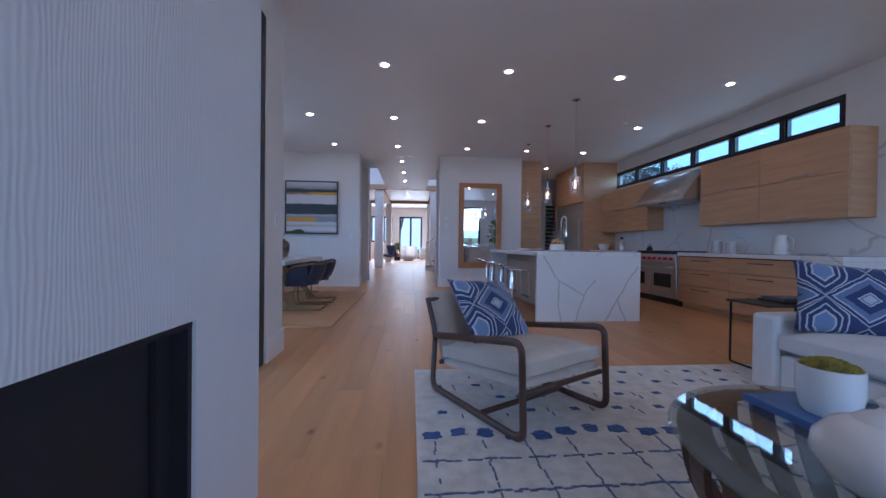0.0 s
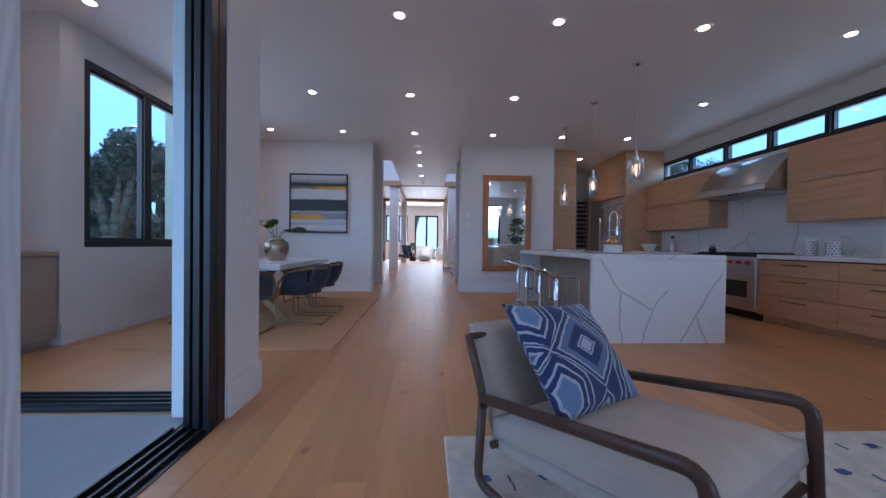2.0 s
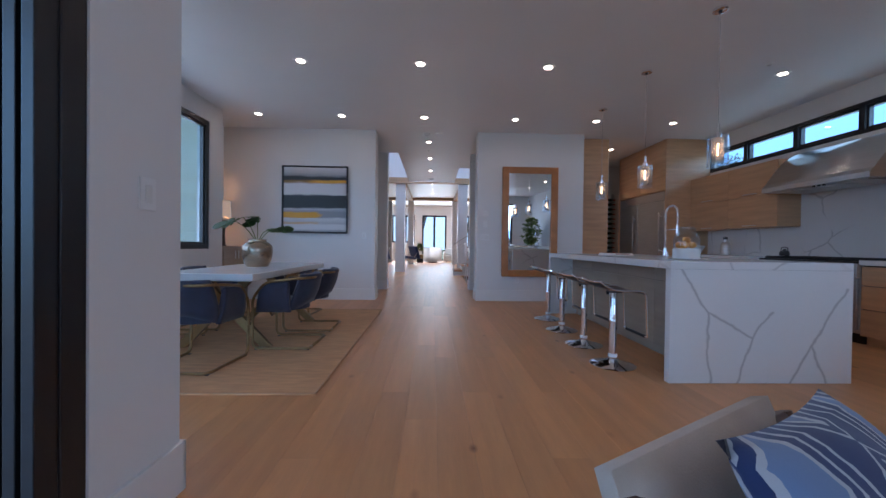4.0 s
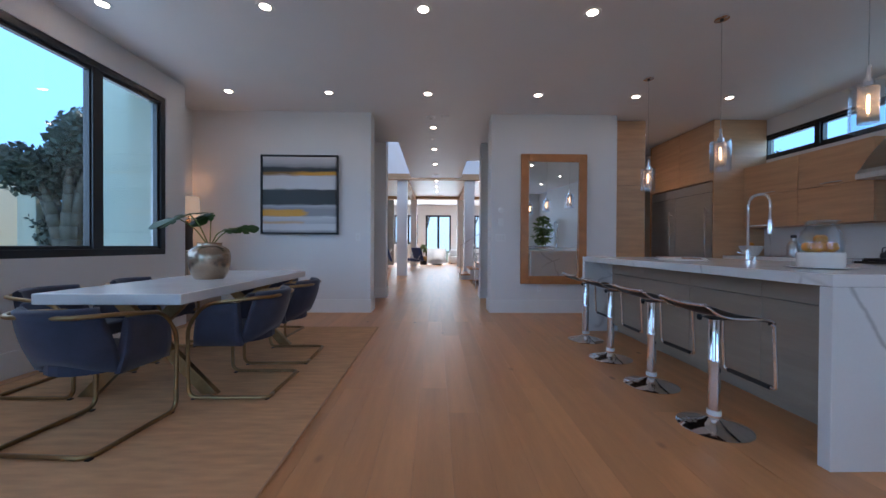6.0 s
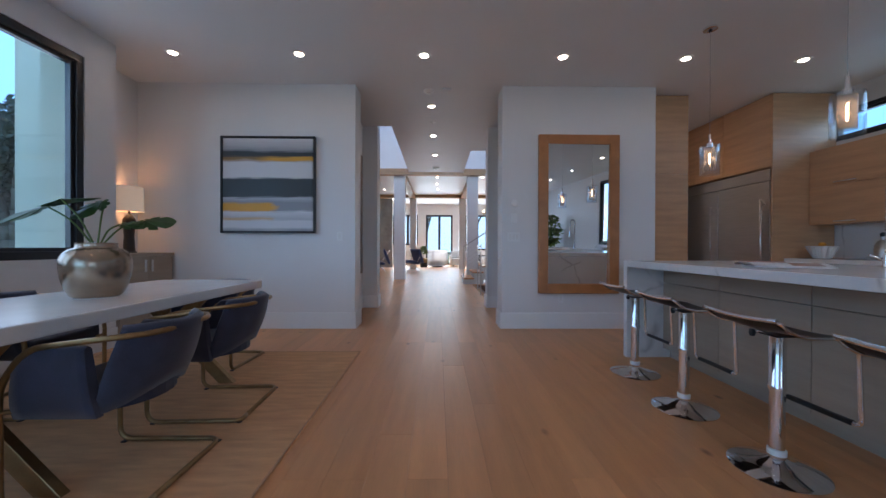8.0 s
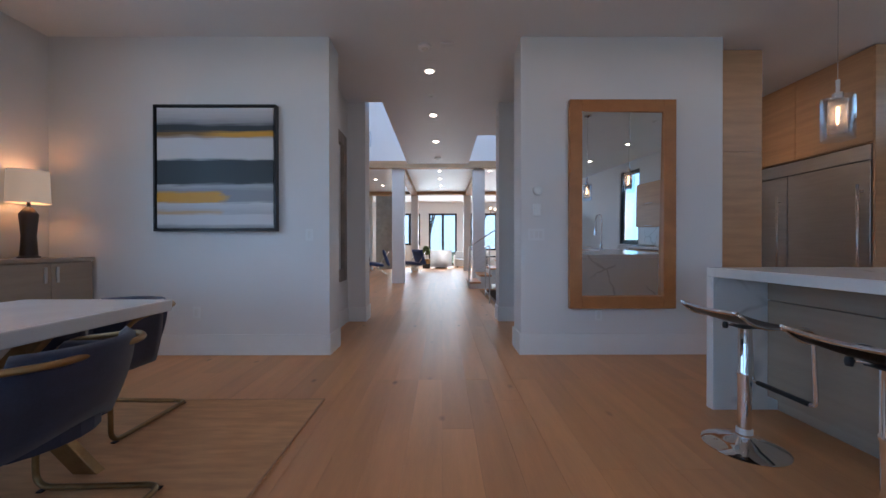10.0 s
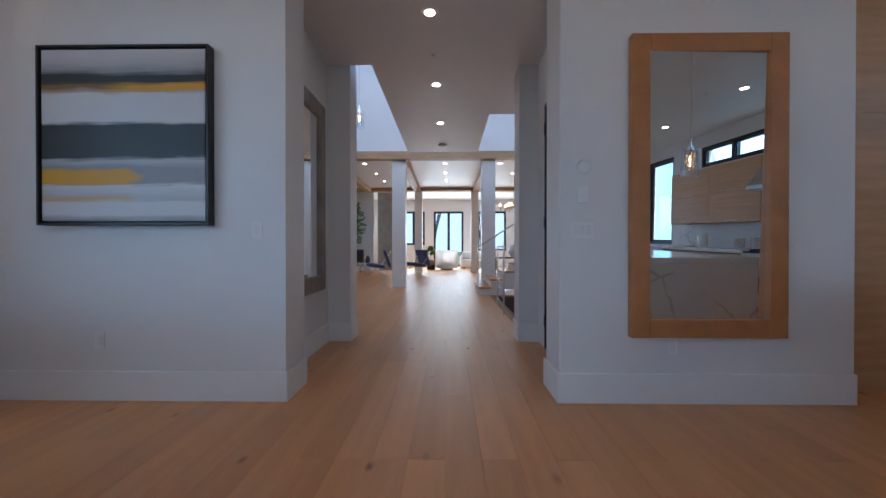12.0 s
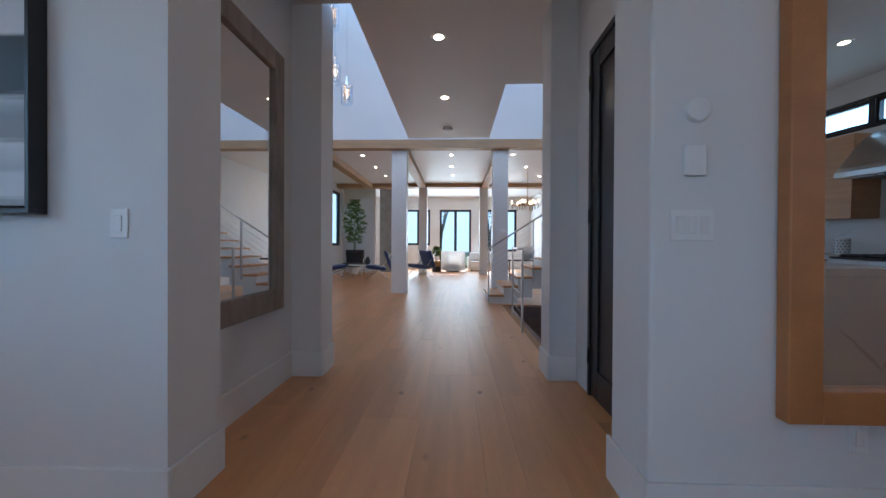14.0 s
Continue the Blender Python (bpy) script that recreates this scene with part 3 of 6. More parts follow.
hood = thing("range_hood", "wide brushed steel range hood with a sweeping curved front", "range hood", 5.4, 7.1, 1.86)
prof = [(5.08, 1.86), (5.08, 1.92), (5.13, 1.97), (5.20, 2.07), (5.30, 2.20), (5.42, 2.33), (5.56, 2.42), (5.715, 2.47), (5.715, 1.86)]
bm = bmesh.new()
ends = [[bm.verts.new((x, y, z)) for x, z in prof] for y in (6.46, 7.76)]
for k in range(len(prof)):
    j = (k + 1) % len(prof)
    bm.faces.new((ends[0][k], ends[0][j], ends[1][j], ends[1][k])).smooth = 1 < k < 6
bm.faces.new(ends[0]), bm.faces.new(ends[1][::-1])
part("canopy", bm, M_STEEL, hood)
for k in range(4):
    part("baffle", boxm(5.16, 5.66, 6.54 + k * 0.29, 6.80 + k * 0.29, 1.845, 1.859, 0.003), M_STEEL, hood)
for k in range(3):
    part("knob", lathe(bmesh.new(), [(0, -0.02), (0.014, -0.02), (0.016, 0), (0, 0)], 12, 5.11, 6.95 + 0.06 * k, 1.86), M_BLACK, hood)

rng = thing("range_cooker", "wide stainless steel gas range with red knobs", "range", 5.4, 7.1, 0)
part("body", boxm(5.06, 5.715, 6.50, 7.72, 0.12, 0.90, 0.004), M_STEEL, rng)
part("toe_kick", boxm(5.13, 5.70, 6.52, 7.70, 0, 0.119), M_BLACK, rng)
part("control_panel", boxm(5.0, 5.06, 6.50, 7.72, 0.74, 0.90, 0.008), M_STEEL, rng)
part("cooktop", boxm(5.02, 5.70, 6.51, 7.71, 0.901, 0.925, 0.003), M_IRON, rng, "black cooktop")
for k in range(4):
    bm = bmesh.new()
    y = 6.56 + k * 0.29
    for x in (5.10, 5.22, 5.36, 5.50, 5.62):
        box(bm, x, x + 0.016, y, y + 0.25, 0.945, 0.960)
    for yy in (y, y + 0.117, y + 0.234):
        box(bm, 5.08, 5.66, yy, yy + 0.016, 0.926, 0.944)
    part("grate", bm, M_IRON, rng)
for k in range(8):
    y = 6.60 + k * 0.145
    bm = lathe(bmesh.new(), [(0, 0.045), (0.022, 0.045), (0.026, 0.005), (0.030, 0), (0, 0)], 14)
    bm.transform(Matrix.Translation((5.0, y, 0.82)) @ pose(0, 0, 0, 0, -90, 0))
    part("knob", bm, M_RED, rng, "glossy red control knob")
for a, b in ((6.52, 7.22), (7.235, 7.70)):
    d = part("oven_door", boxm(5.03, 5.06, a, b, 0.16, 0.725, 0.006), M_STEEL, rng)
    part("window", boxm(5.024, 5.03, a + 0.13, b - 0.13, 0.31, 0.55), M_DARKGLASS, d, "dark oven glass")
    bm = tube(bmesh.new(), [(4.985, a + 0.04, 0.665), (4.985, b - 0.04, 0.665)], 0.013, 10)
    for y in (a + 0.07, b - 0.07):
        tube(bm, [(4.985, y, 0.665), (5.03, y, 0.665)], 0.009, 8)
    part("handle", bm, M_STEEL, d)

# fridge wall
tall = thing("tall_cabinet", "pale oak cabinet wall round the fridge, up to the ceiling", "cabinet", 5.3, 10.4, 0)
part("end_panel", boxm(4.86, 5.745, 9.595, 9.62, 0, 3.19, 0.002), M_CAB, tall)
part("upper_door", boxm(4.862, 4.884, 9.622, 10.45, 2.20, 3.19, 0.002), M_CAB, tall)
part("upper_door", boxm(4.862, 4.884, 10.456, 11.34, 2.20, 3.19, 0.002), M_CAB, tall)
part("body", boxm(4.886, 5.745, 9.622, 11.34, 2.19, 3.19), M_CAB, tall)
part("end_panel", boxm(4.86, 5.745, 11.342, 11.37, 0, 3.19, 0.002), M_CAB, tall)
fr = thing("fridge", "built-in brushed steel refrigerator with long bar handles", "refrigerator", 5.2, 10.4, 0)
part("body", boxm(4.90, 5.70, 9.63, 11.33, 0.02, 2.18), M_BLACK, fr)
for a, b, hy in ((9.64, 10.555, 9.71), (10.565, 11.32, 10.64)):
    d = part("door", boxm(4.865, 4.899, a, b, 0.12, 2.0, 0.005), M_STEEL, fr)
    bm = tube(bmesh.new(), [(4.80, hy, 0.55), (4.80, hy, 1.75)], 0.014, 10)
    for z in (0.62, 1.68):
        tube(bm, [(4.80, hy, z), (4.866, hy, z)], 0.010, 8)
    part("handle", bm, M_STEEL, d)
part("grille", boxm(4.868, 4.899, 9.64, 11.32, 2.01, 2.17, 0.004), M_STEEL, fr, "steel top grille")
pier = thing("oak_panel", "full-height pale oak panel beside the mirror wall", "panel", 3.5, 9.77, 0)
part("lower_panel", boxm(3.195, 3.78, 9.71, 9.828, 0, 2.098, 0.003), M_CAB, pier)
part("upper_panel", boxm(3.195, 3.78, 9.71, 9.828, 2.102, 3.19, 0.003), M_CAB, pier)
# wine pegs in the passage
M_BOTTLE = mat("dark_green_bottle", (0.01, 0.03, 0.015), 0.08, coat=0.5)
rack = thing("wine_rack", "wall-mounted steel wine rack in the pantry passage", "wine rack", 4.9, 12.05, 0.4)
for x in (4.80, 5.03):
    part("upright", boxm(x, x + 0.02, 12.02, 12.098, 0.4, 2.45), M_STEEL, rack)
for k in range(15):
    part("peg", boxm(4.77, 5.07, 11.96, 12.02, 0.495 + k * 0.125, 0.503 + k * 0.125), M_STEEL, rack)
bottle = thing("wine_bottle", "dark green wine bottle lying in the rack", "bottle", group="bottles in the wine rack")
part("glass", lathe(bmesh.new(), [(0, 0), (0.034, 0.0), (0.037, 0.01), (0.037, 0.19), (0.014, 0.24), (0.014, 0.30), (0, 0.30)], 14), M_BOTTLE, bottle)
part("capsule", lathe(bmesh.new(), [(0.0155, 0.25), (0.0155, 0.304), (0, 0.304)], 12), M_RED, bottle, "dark red foil capsule")
for k in range(15):
    m = pose(4.775, 11.985, 0.542 + k * 0.125, 0, 90, 0)
    if k == 0:
        bottle.matrix_basis = m
    else:
        copy_thing(bottle, m)

# island
isl = thing("kitchen_island", "white veined quartz waterfall island with pale wood cabinets", "kitchen island", 2.9, 6.9, 0)
part("top", boxm(2.15, 3.61, 5.37, 8.30, 0.885, 0.945, 0.003), M_QUARTZ, isl)
M_FALL = veined_slab("veined_waterfall_slab", ((2.21, 0.95, 2.44, 0.55), (2.44, 0.55, 2.47, 0.0), (2.44, 0.55, 2.80, 0.36), (2.80, 0.36, 2.97, 0.56), (2.80, 0.36, 2.70, 0.0), (3.55, 0.74, 3.28, 0.30), (3.28, 0.30, 3.12, 0.0), (3.28, 0.30, 3.40, 0.0)))
part("waterfall_panel", boxm(2.15, 3.61, 5.37, 5.43, 0, 0.884, 0.003), M_FALL, isl)
part("waterfall_panel", boxm(2.15, 3.61, 8.24, 8.30, 0, 0.884, 0.003), M_QUARTZ, isl)
M_CABG = mat("grey_oak_veneer", (0.38, 0.305, 0.235), 0.5, var=0.08, scale=2.0, bump=0.05, bscale=30, stretch=(1.0, 0.7, 9), per=0.03)
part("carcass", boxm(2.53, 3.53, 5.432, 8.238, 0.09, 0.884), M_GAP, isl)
part("plinth", boxm(2.58, 3.48, 5.432, 8.238, 0.0, 0.089), M_CABG, isl)
for k in range(4):
    a = 5.436 + k * 0.7005
    part("drawer", boxm(2.507, 2.529, a, a + 0.697, 0.735, 0.872, 0.002), M_CABG, isl)
    part("door", boxm(2.507, 2.529, a, a + 0.697, 0.095, 0.730, 0.002), M_CABG, isl)
    part("door", boxm(3.531, 3.552, a, a + 0.697, 0.095, 0.872, 0.002), M_CAB, isl)

# bar stools
M_SEAT = mat("dark_brown_stool_seat", (0.035, 0.024, 0.02), 0.28, var=0.15)
stool = thing("bar_stool", "chrome gas-lift bar stool with a dark curved seat", "stool", group="stools along the island")
part("base", lathe(bmesh.new(), [(0, 0.0), (0.190, 0.0), (0.193, 0.006), (0.178, 0.014), (0.11, 0.030), (0.06, 0.045), (0.034, 0.06), (0.034, 0.075), (0, 0.075)], 40), M_CHROME, stool)
part("collar", lathe(bmesh.new(), [(0, 0.075), (0.038, 0.075), (0.038, 0.10), (0.030, 0.104), (0, 0.104)], 24), M_TRIM, stool, "white plastic collar")
part("column", lathe(bmesh.new(), [(0, 0.105), (0.031, 0.105), (0.031, 0.39), (0.036, 0.39), (0.036, 0.41), (0.033, 0.415), (0.033, 0.648), (0, 0.648)], 24), M_CHROME, stool)
SEAT = [(-0.205, 0.742), (-0.19, 0.733), (-0.16, 0.708), (-0.12, 0.688), (-0.07, 0.676), (0.0, 0.672), (0.07, 0.674), (0.12, 0.674), (0.155, 0.666), (0.172, 0.648)]
bm = bmesh.new()
rows = [[bm.verts.new((x, y, z + 0.012 * (x / 0.2) ** 2)) for x in (-0.20, -0.17, -0.08, 0, 0.08, 0.17, 0.20)] for y, z in SEAT]
for a, b in zip(rows, rows[1:]):
    for k in range(6):
        bm.faces.new((a[k], a[k + 1], b[k + 1], b[k])).smooth = True
bmesh.ops.solidify(bm, geom=bm.faces[:], thickness=0.018)
part("seat", bm, M_SEAT, stool)
for s in (-1, 1):
    part("edge_strip", tube(bmesh.new(), [(s * 0.203, y, z + 0.008) for y, z in SEAT], 0.0075, 8), M_CHROME, stool, "chrome seat edging")
part("edge_strip", tube(bmesh.new(), [(x / 20, -0.208, 0.746 + 0.012 * (x / 4) ** 2) for x in range(-4, 5)], 0.010, 8), M_CHROME, stool, "chrome seat edging")
part("footrest", tube(bmesh.new(), fillet([(-0.180, 0.165, 0.655), (-0.180, 0.188, 0.642), (-0.180, 0.205, 0.29), (0.180, 0.205, 0.29), (0.180, 0.188, 0.642), (0.180, 0.165, 0.655)], 0.03), 0.010, 10), M_CHROME, stool)
part("footrest_pad", boxm(-0.15, 0.15, 0.192, 0.219, 0.278, 0.303, 0.008), M_BLACK, stool, "black rubber footrest sleeve")
part("lever", tube(bmesh.new(), fillet([(0, 0, 0.645), (-0.10, 0.02, 0.645), (-0.16, 0.03, 0.63)], 0.03), 0.006, 8), M_CHROME, stool)
part("lever_knob", lathe(bmesh.new(), [(0, -0.02), (0.012, -0.018), (0.016, 0.0), (0.012, 0.018), (0, 0.02)], 12, -0.17, 0.032, 0.625), M_BLACK, stool, "black plastic knob")
part("mount", boxm(-0.05, 0.05, -0.05, 0.05, 0.6485, 0.6545, 0.002), M_BLACK, stool)
stool.matrix_basis = pose(1.93, 5.81, 0, 0, 0, -90)
for y, a in ((6.46, -88), (7.12, -91), (7.80, -89)):
    copy_thing(stool, pose(1.945 if y < 7.5 else 1.99, y, 0, 0, 0, a))

# pendants over the island
M_BULB = glow("warm_filament", (1.0, 0.66, 0.36), 12.0)
M_TINT = pane_glass("pale_blue_glass", (0.93, 0.965, 1.0), 0.07, 0.95)


def seeded_glass(name):
    """Clear glass clouded with fine bubbles, which catch the bulb's light."""
    m = pane_glass(name, (1.0, 0.95, 0.90), 0.04, 0.5)
    n, l = m.node_tree.nodes, m.node_tree.links
    out = n["Material Output"]
    clear = out.inputs[0].links[0].from_socket
    tr, x, nz, r, tc = n.new("ShaderNodeBsdfTranslucent"), n.new("ShaderNodeMixShader"), n.new("ShaderNodeTexNoise"), n.new("ShaderNodeMapRange"), n.new("ShaderNodeTexCoord")
    tr.inputs[0].default_value = (0.85, 0.80, 0.76, 1)
    nz.inputs["Scale"].default_value = 160
    r.inputs["To Min"].default_value, r.inputs["To Max"].default_value = 0.06, 0.34
    l.new(tc.outputs["Object"], nz.inputs["Vector"]), l.new(nz.outputs[0], r.inputs[0]), l.new(r.outputs[0], x.inputs[0])
    l.new(clear, x.inputs[1]), l.new(tr.outputs[0], x.inputs[2]), l.new(x.outputs[0], out.inputs[0])
    return m


M_SEEDED = seeded_glass("seeded_glass")
M_CORD = mat("clear_cord", (0.45, 0.45, 0.46), 0.4)


def pendant(x, y, ztop, zglass, label):
    p = thing("pendant_light", label, "pendant light", x, y, zglass, "glass pendants")
    part("canopy", lathe(bmesh.new(), [(0, 0), (0.06, 0), (0.06, -0.018), (0.05, -0.022), (0, -0.022)], 24, x, y, ztop), M_CHROME, p)
    part("hub", lathe(bmesh.new(), [(0, 0), (0.016, 0), (0.013, -0.014), (0, -0.014)], 16, x, y, ztop - 0.0225), M_BLACK, p, "dark cord grip")
    part("cord", tube(bmesh.new(), [(x, y, ztop - 0.02), (x, y, zglass + 0.39)], 0.0025, 6), M_CORD, p)
    part("bracket", boxm(x - 0.078, x + 0.078, y - 0.006, y + 0.006, zglass + 0.262, zglass + 0.268), M_CHROME, p)
    part("cap", lathe(bmesh.new(), [(0, 0.39), (0.012, 0.39), (0.012, 0.31), (0.026, 0.305), (0.026, 0.265), (0, 0.265)], 20, x, y, zglass), M_CHROME, p)
    part("outer_glass", lathe(bmesh.new(), [(0.082, 0.0), (0.082, 0.275), (0.075, 0.275), (0.075, 0.0), (0.082, 0.0)], 32, x, y, zglass), M_TINT, p, "thick clear outer glass cylinder")
    part("inner_glass", lathe(bmesh.new(), [(0.047, 0.045), (0.047, 0.262), (0.044, 0.262), (0.044, 0.045), (0.047, 0.045)], 24, x, y, zglass), M_SEEDED, p, "slim seeded inner glass tube")
    part("bulb", lathe(bmesh.new(), [(0, 0.10), (0.004, 0.105), (0.0075, 0.12), (0.0075, 0.19), (0.006, 0.215), (0, 0.215)], 16, x, y, zglass), M_BULB, p, "glowing filament bulb")


for x, y in ((2.87, 5.83), (2.90, 7.0), (2.93, 8.2)):
    pendant(x, y, CEIL, 1.78, "clear glass cylinder pendant with glowing bulb over the island")

# on the island and counters
M_CERAMIC = mat("white_glazed_ceramic", (0.78, 0.77, 0.75), 0.18, var=0.03)
M_ORANGE = mat("orange_peel", (0.75, 0.28, 0.02), 0.45, var=0.15, scale=20, bump=0.4, bscale=160)
M_PAPER = mat("printed_paper", (0.80, 0.79, 0.78), 0.6, var=0.12, scale=14)
tap = thing("faucet", "tall chrome spring kitchen faucet on the island", "faucet", 3.17, 7.0, 0.945)
arc = fillet([(3.17, 7.0, 0.95), (3.17, 7.0, 1.55), (3.17, 6.78, 1.55), (3.17, 6.78, 1.31)], 0.16, 10)
part("base", lathe(bmesh.new(), [(0, 0), (0.03, 0), (0.03, 0.008), (0.022, 0.012), (0.020, 0.10), (0, 0.10)], 20, 3.17, 7.0, 0.945), M_CHROME, tap)
part("pipe", tube(bmesh.new(), arc, 0.009, 10), M_CHROME, tap)
bm = bmesh.new()
coil = []
path_len = [0.0]
for a, b in zip(arc, arc[1:]):
    path_len.append(path_len[-1] + (b - a).length)
for k in range(420):
    s = path_len[-1] * k / 419
    j = max(i for i in range(len(arc) - 1) if path_len[i] <= s + 1e-9)
    f = (s - path_len[j]) / max(1e-6, path_len[j + 1] - path_len[j])
    c, t = arc[j].lerp(arc[j + 1], f), (arc[j + 1] - arc[j]).normalized()
    u, v = Vector((1, 0, 0)), t.cross(Vector((1, 0, 0)))
    coil.append(c + u * 0.012 * math.cos(k * 0.75) + v * 0.012 * math.sin(k * 0.75))
part("spring", tube(bm, coil, 0.0026, 5), M_CHROME, tap)
part("spray_head", lathe(bmesh.new(), [(0, 0), (0.020, 0.0), (0.022, 0.06), (0.015, 0.13), (0, 0.13)], 20, 3.17, 6.78, 1.19), M_CHROME, tap)
part("support_arm", tube(bmesh.new(), [(3.17, 7.0, 1.27), (3.17, 6.79, 1.27)], 0.006, 8), M_CHROME, tap)
part("lever", tube(bmesh.new(), [(3.17, 7.02, 1.0), (3.11, 7.05, 1.03)], 0.007, 8), M_CHROME, tap)
soap = thing("soap_dispenser", "short chrome soap dispenser beside the faucet", "soap dispenser", 3.08, 6.83, 0.945)
part("body", lathe(bmesh.new(), [(0, 0), (0.024, 0), (0.024, 0.006), (0.016, 0.01), (0.016, 0.055), (0, 0.055)], 18, 3.08, 6.83, 0.945), M_CHROME, soap)
book = thing("open_magazine", "open glossy magazine lying on the island", "magazine", 2.66, 7.2, 0.945)
M_PRINT = mat("printed_picture", (0.42, 0.22, 0.15), 0.35, var=0.6, scale=9)


def page_sheet(u0, u1, v0, v1, lift, thick):
    """A stretch of an open page that swells gently from the spine."""
    bm, us = bmesh.new(), [u0 + (u1 - u0) * k / 8 for k in range(9)]
    top = [[bm.verts.new((u, v, lift + 0.020 * math.sin(math.pi * min(1.0, abs(u) / 0.29) ** 0.6))) for u in us] for v in (v0, v1)]
    low = [[bm.verts.new((u, v, lift - thick + 0.020 * math.sin(math.pi * min(1.0, abs(u) / 0.29) ** 0.6))) for u in us] for v in (v0, v1)]
    for k in range(8):
        bm.faces.new((top[0][k], top[0][k + 1], top[1][k + 1], top[1][k])).smooth = True
        bm.faces.new((low[1][k], low[1][k + 1], low[0][k + 1], low[0][k])).smooth = True
        bm.faces.new((low[0][k], low[0][k + 1], top[0][k + 1], top[0][k]))
        bm.faces.new((top[1][k], top[1][k + 1], low[1][k + 1], low[1][k]))
    for k in (0, 8):
        bm.faces.new((low[0][k], top[0][k], top[1][k], low[1][k]))
    bm.transform(pose(2.66, 7.2, 0.946, 0, 0, 62))
    return bm


for u0, u1 in ((-0.28, -0.002), (0.002, 0.28)):
    part("page", page_sheet(u0, u1, -0.19, 0.19, 0.009, 0.008), M_PAPER, book)
part("printed_photo", page_sheet(0.03, 0.25, -0.05, 0.16, 0.0105, 0.001), M_PRINT, book, "colour photograph on the page")
part("printed_photo", page_sheet(-0.25, -0.14, -0.15, 0.0, 0.0105, 0.001), M_PRINT, book, "colour photograph on the page")
jar = thing("fruit_jar", "glass jar of oranges on a white ceramic base", "jar", 2.62, 5.86, 0.945)
part("base", lathe(bmesh.new(), [(0, 0), (0.105, 0), (0.108, 0.01), (0.108, 0.085), (0.10, 0.09), (0, 0.09)], 32, 2.62, 5.86, 0.955), M_CERAMIC, jar)
part("glass", lathe(bmesh.new(), [(0.10, 0.09), (0.104, 0.16), (0.09, 0.215), (0.07, 0.235), (0.068, 0.27), (0.063, 0.27), (0.065, 0.232), (0.086, 0.21), (0.099, 0.16), (0.096, 0.092)], 32, 2.62, 5.86, 0.955), M_CLEAR, jar)
part("plate", lathe(bmesh.new(), [(0, 0), (0.12, 0.0), (0.165, 0.008), (0.165, 0.012), (0.12, 0.009), (0, 0.009)], 36, 2.62, 5.86, 0.946), M_CERAMIC, jar)
lid = part("lid", lathe(bmesh.new(), [(0, 0.29), (0.05, 0.285), (0.075, 0.275), (0.075, 0.270), (0, 0.272)], 28, 2.62, 5.86, 0.955), M_CLEAR, jar)


def orange(x, y, z, r):
    bm = bmesh.new()
    bmesh.ops.create_icosphere(bm, subdivisions=3, radius=r, matrix=pose(x, y, z))
    for v in bm.verts:
        v.co.z = z + (v.co.z - z) * 0.93 - 0.006 * math.exp(-((v.co.x - x) ** 2 + (v.co.y - y) ** 2) / 0.0001) * (v.co.z > z)
    for f in bm.faces:
        f.smooth = True
    t = solid("orange", bm, M_ORANGE, "ripe orange heaped with others", "fruit", group="oranges")


for a in range(5):
    orange(2.62 + 0.052 * math.cos(a * 1.257), 5.86 + 0.052 * math.sin(a * 1.257), 0.955 + 0.122, 0.034)
orange(2.62, 5.86, 0.955 + 0.168, 0.034)
bowl = thing("wire_bowl", "pale woven bowl holding oranges on the counter", "bowl", 5.27, 9.33, 0.94)
part("bowl", lathe(bmesh.new(), [(0, 0.003), (0.07, 0.0), (0.085, 0.01), (0.150, 0.15), (0.156, 0.156), (0.150, 0.162), (0.142, 0.15), (0.08, 0.018), (0, 0.014)], 32, 5.27, 9.33, 0.94), M_CERAMIC, bowl)
for k in range(18):
    t = 2 * math.pi * k / 18
    bm = tube(bmesh.new(), [(5.27 + r * math.cos(t), 9.33 + r * math.sin(t), 0.94 + h) for r, h in ((0.088, 0.012), (0.122, 0.08), (0.156, 0.15))], 0.004, 6)
    part("rib", bm, M_CERAMIC, bowl)
for a in range(6):
    orange(5.27 + 0.075 * math.cos(a * 1.047), 9.33 + 0.075 * math.sin(a * 1.047), 0.94 + 0.125, 0.038)
orange(5.27, 9.33, 1.122, 0.038)
can = thing("steel_canister", "brushed steel canister with a narrow neck", "canister", 5.42, 8.80, 0.94)
part("body", lathe(bmesh.new(), [(0, 0), (0.075, 0), (0.078, 0.01), (0.078, 0.17), (0.05, 0.22), (0.03, 0.23), (0.03, 0.27), (0, 0.27)], 32, 5.42, 8.80, 0.94), M_STEEL, can)
part("stopper", lathe(bmesh.new(), [(0, 0.271), (0.034, 0.271), (0.034, 0.31), (0.02, 0.32), (0, 0.32)], 24, 5.42, 8.80, 0.94), M_BLACK, can, "dark stopper")
# Grey blocks on the solid wall stand for the shade inside pierced holes.
M_HOLE = mat("perforation_shade", (0.26, 0.28, 0.34), 0.6)
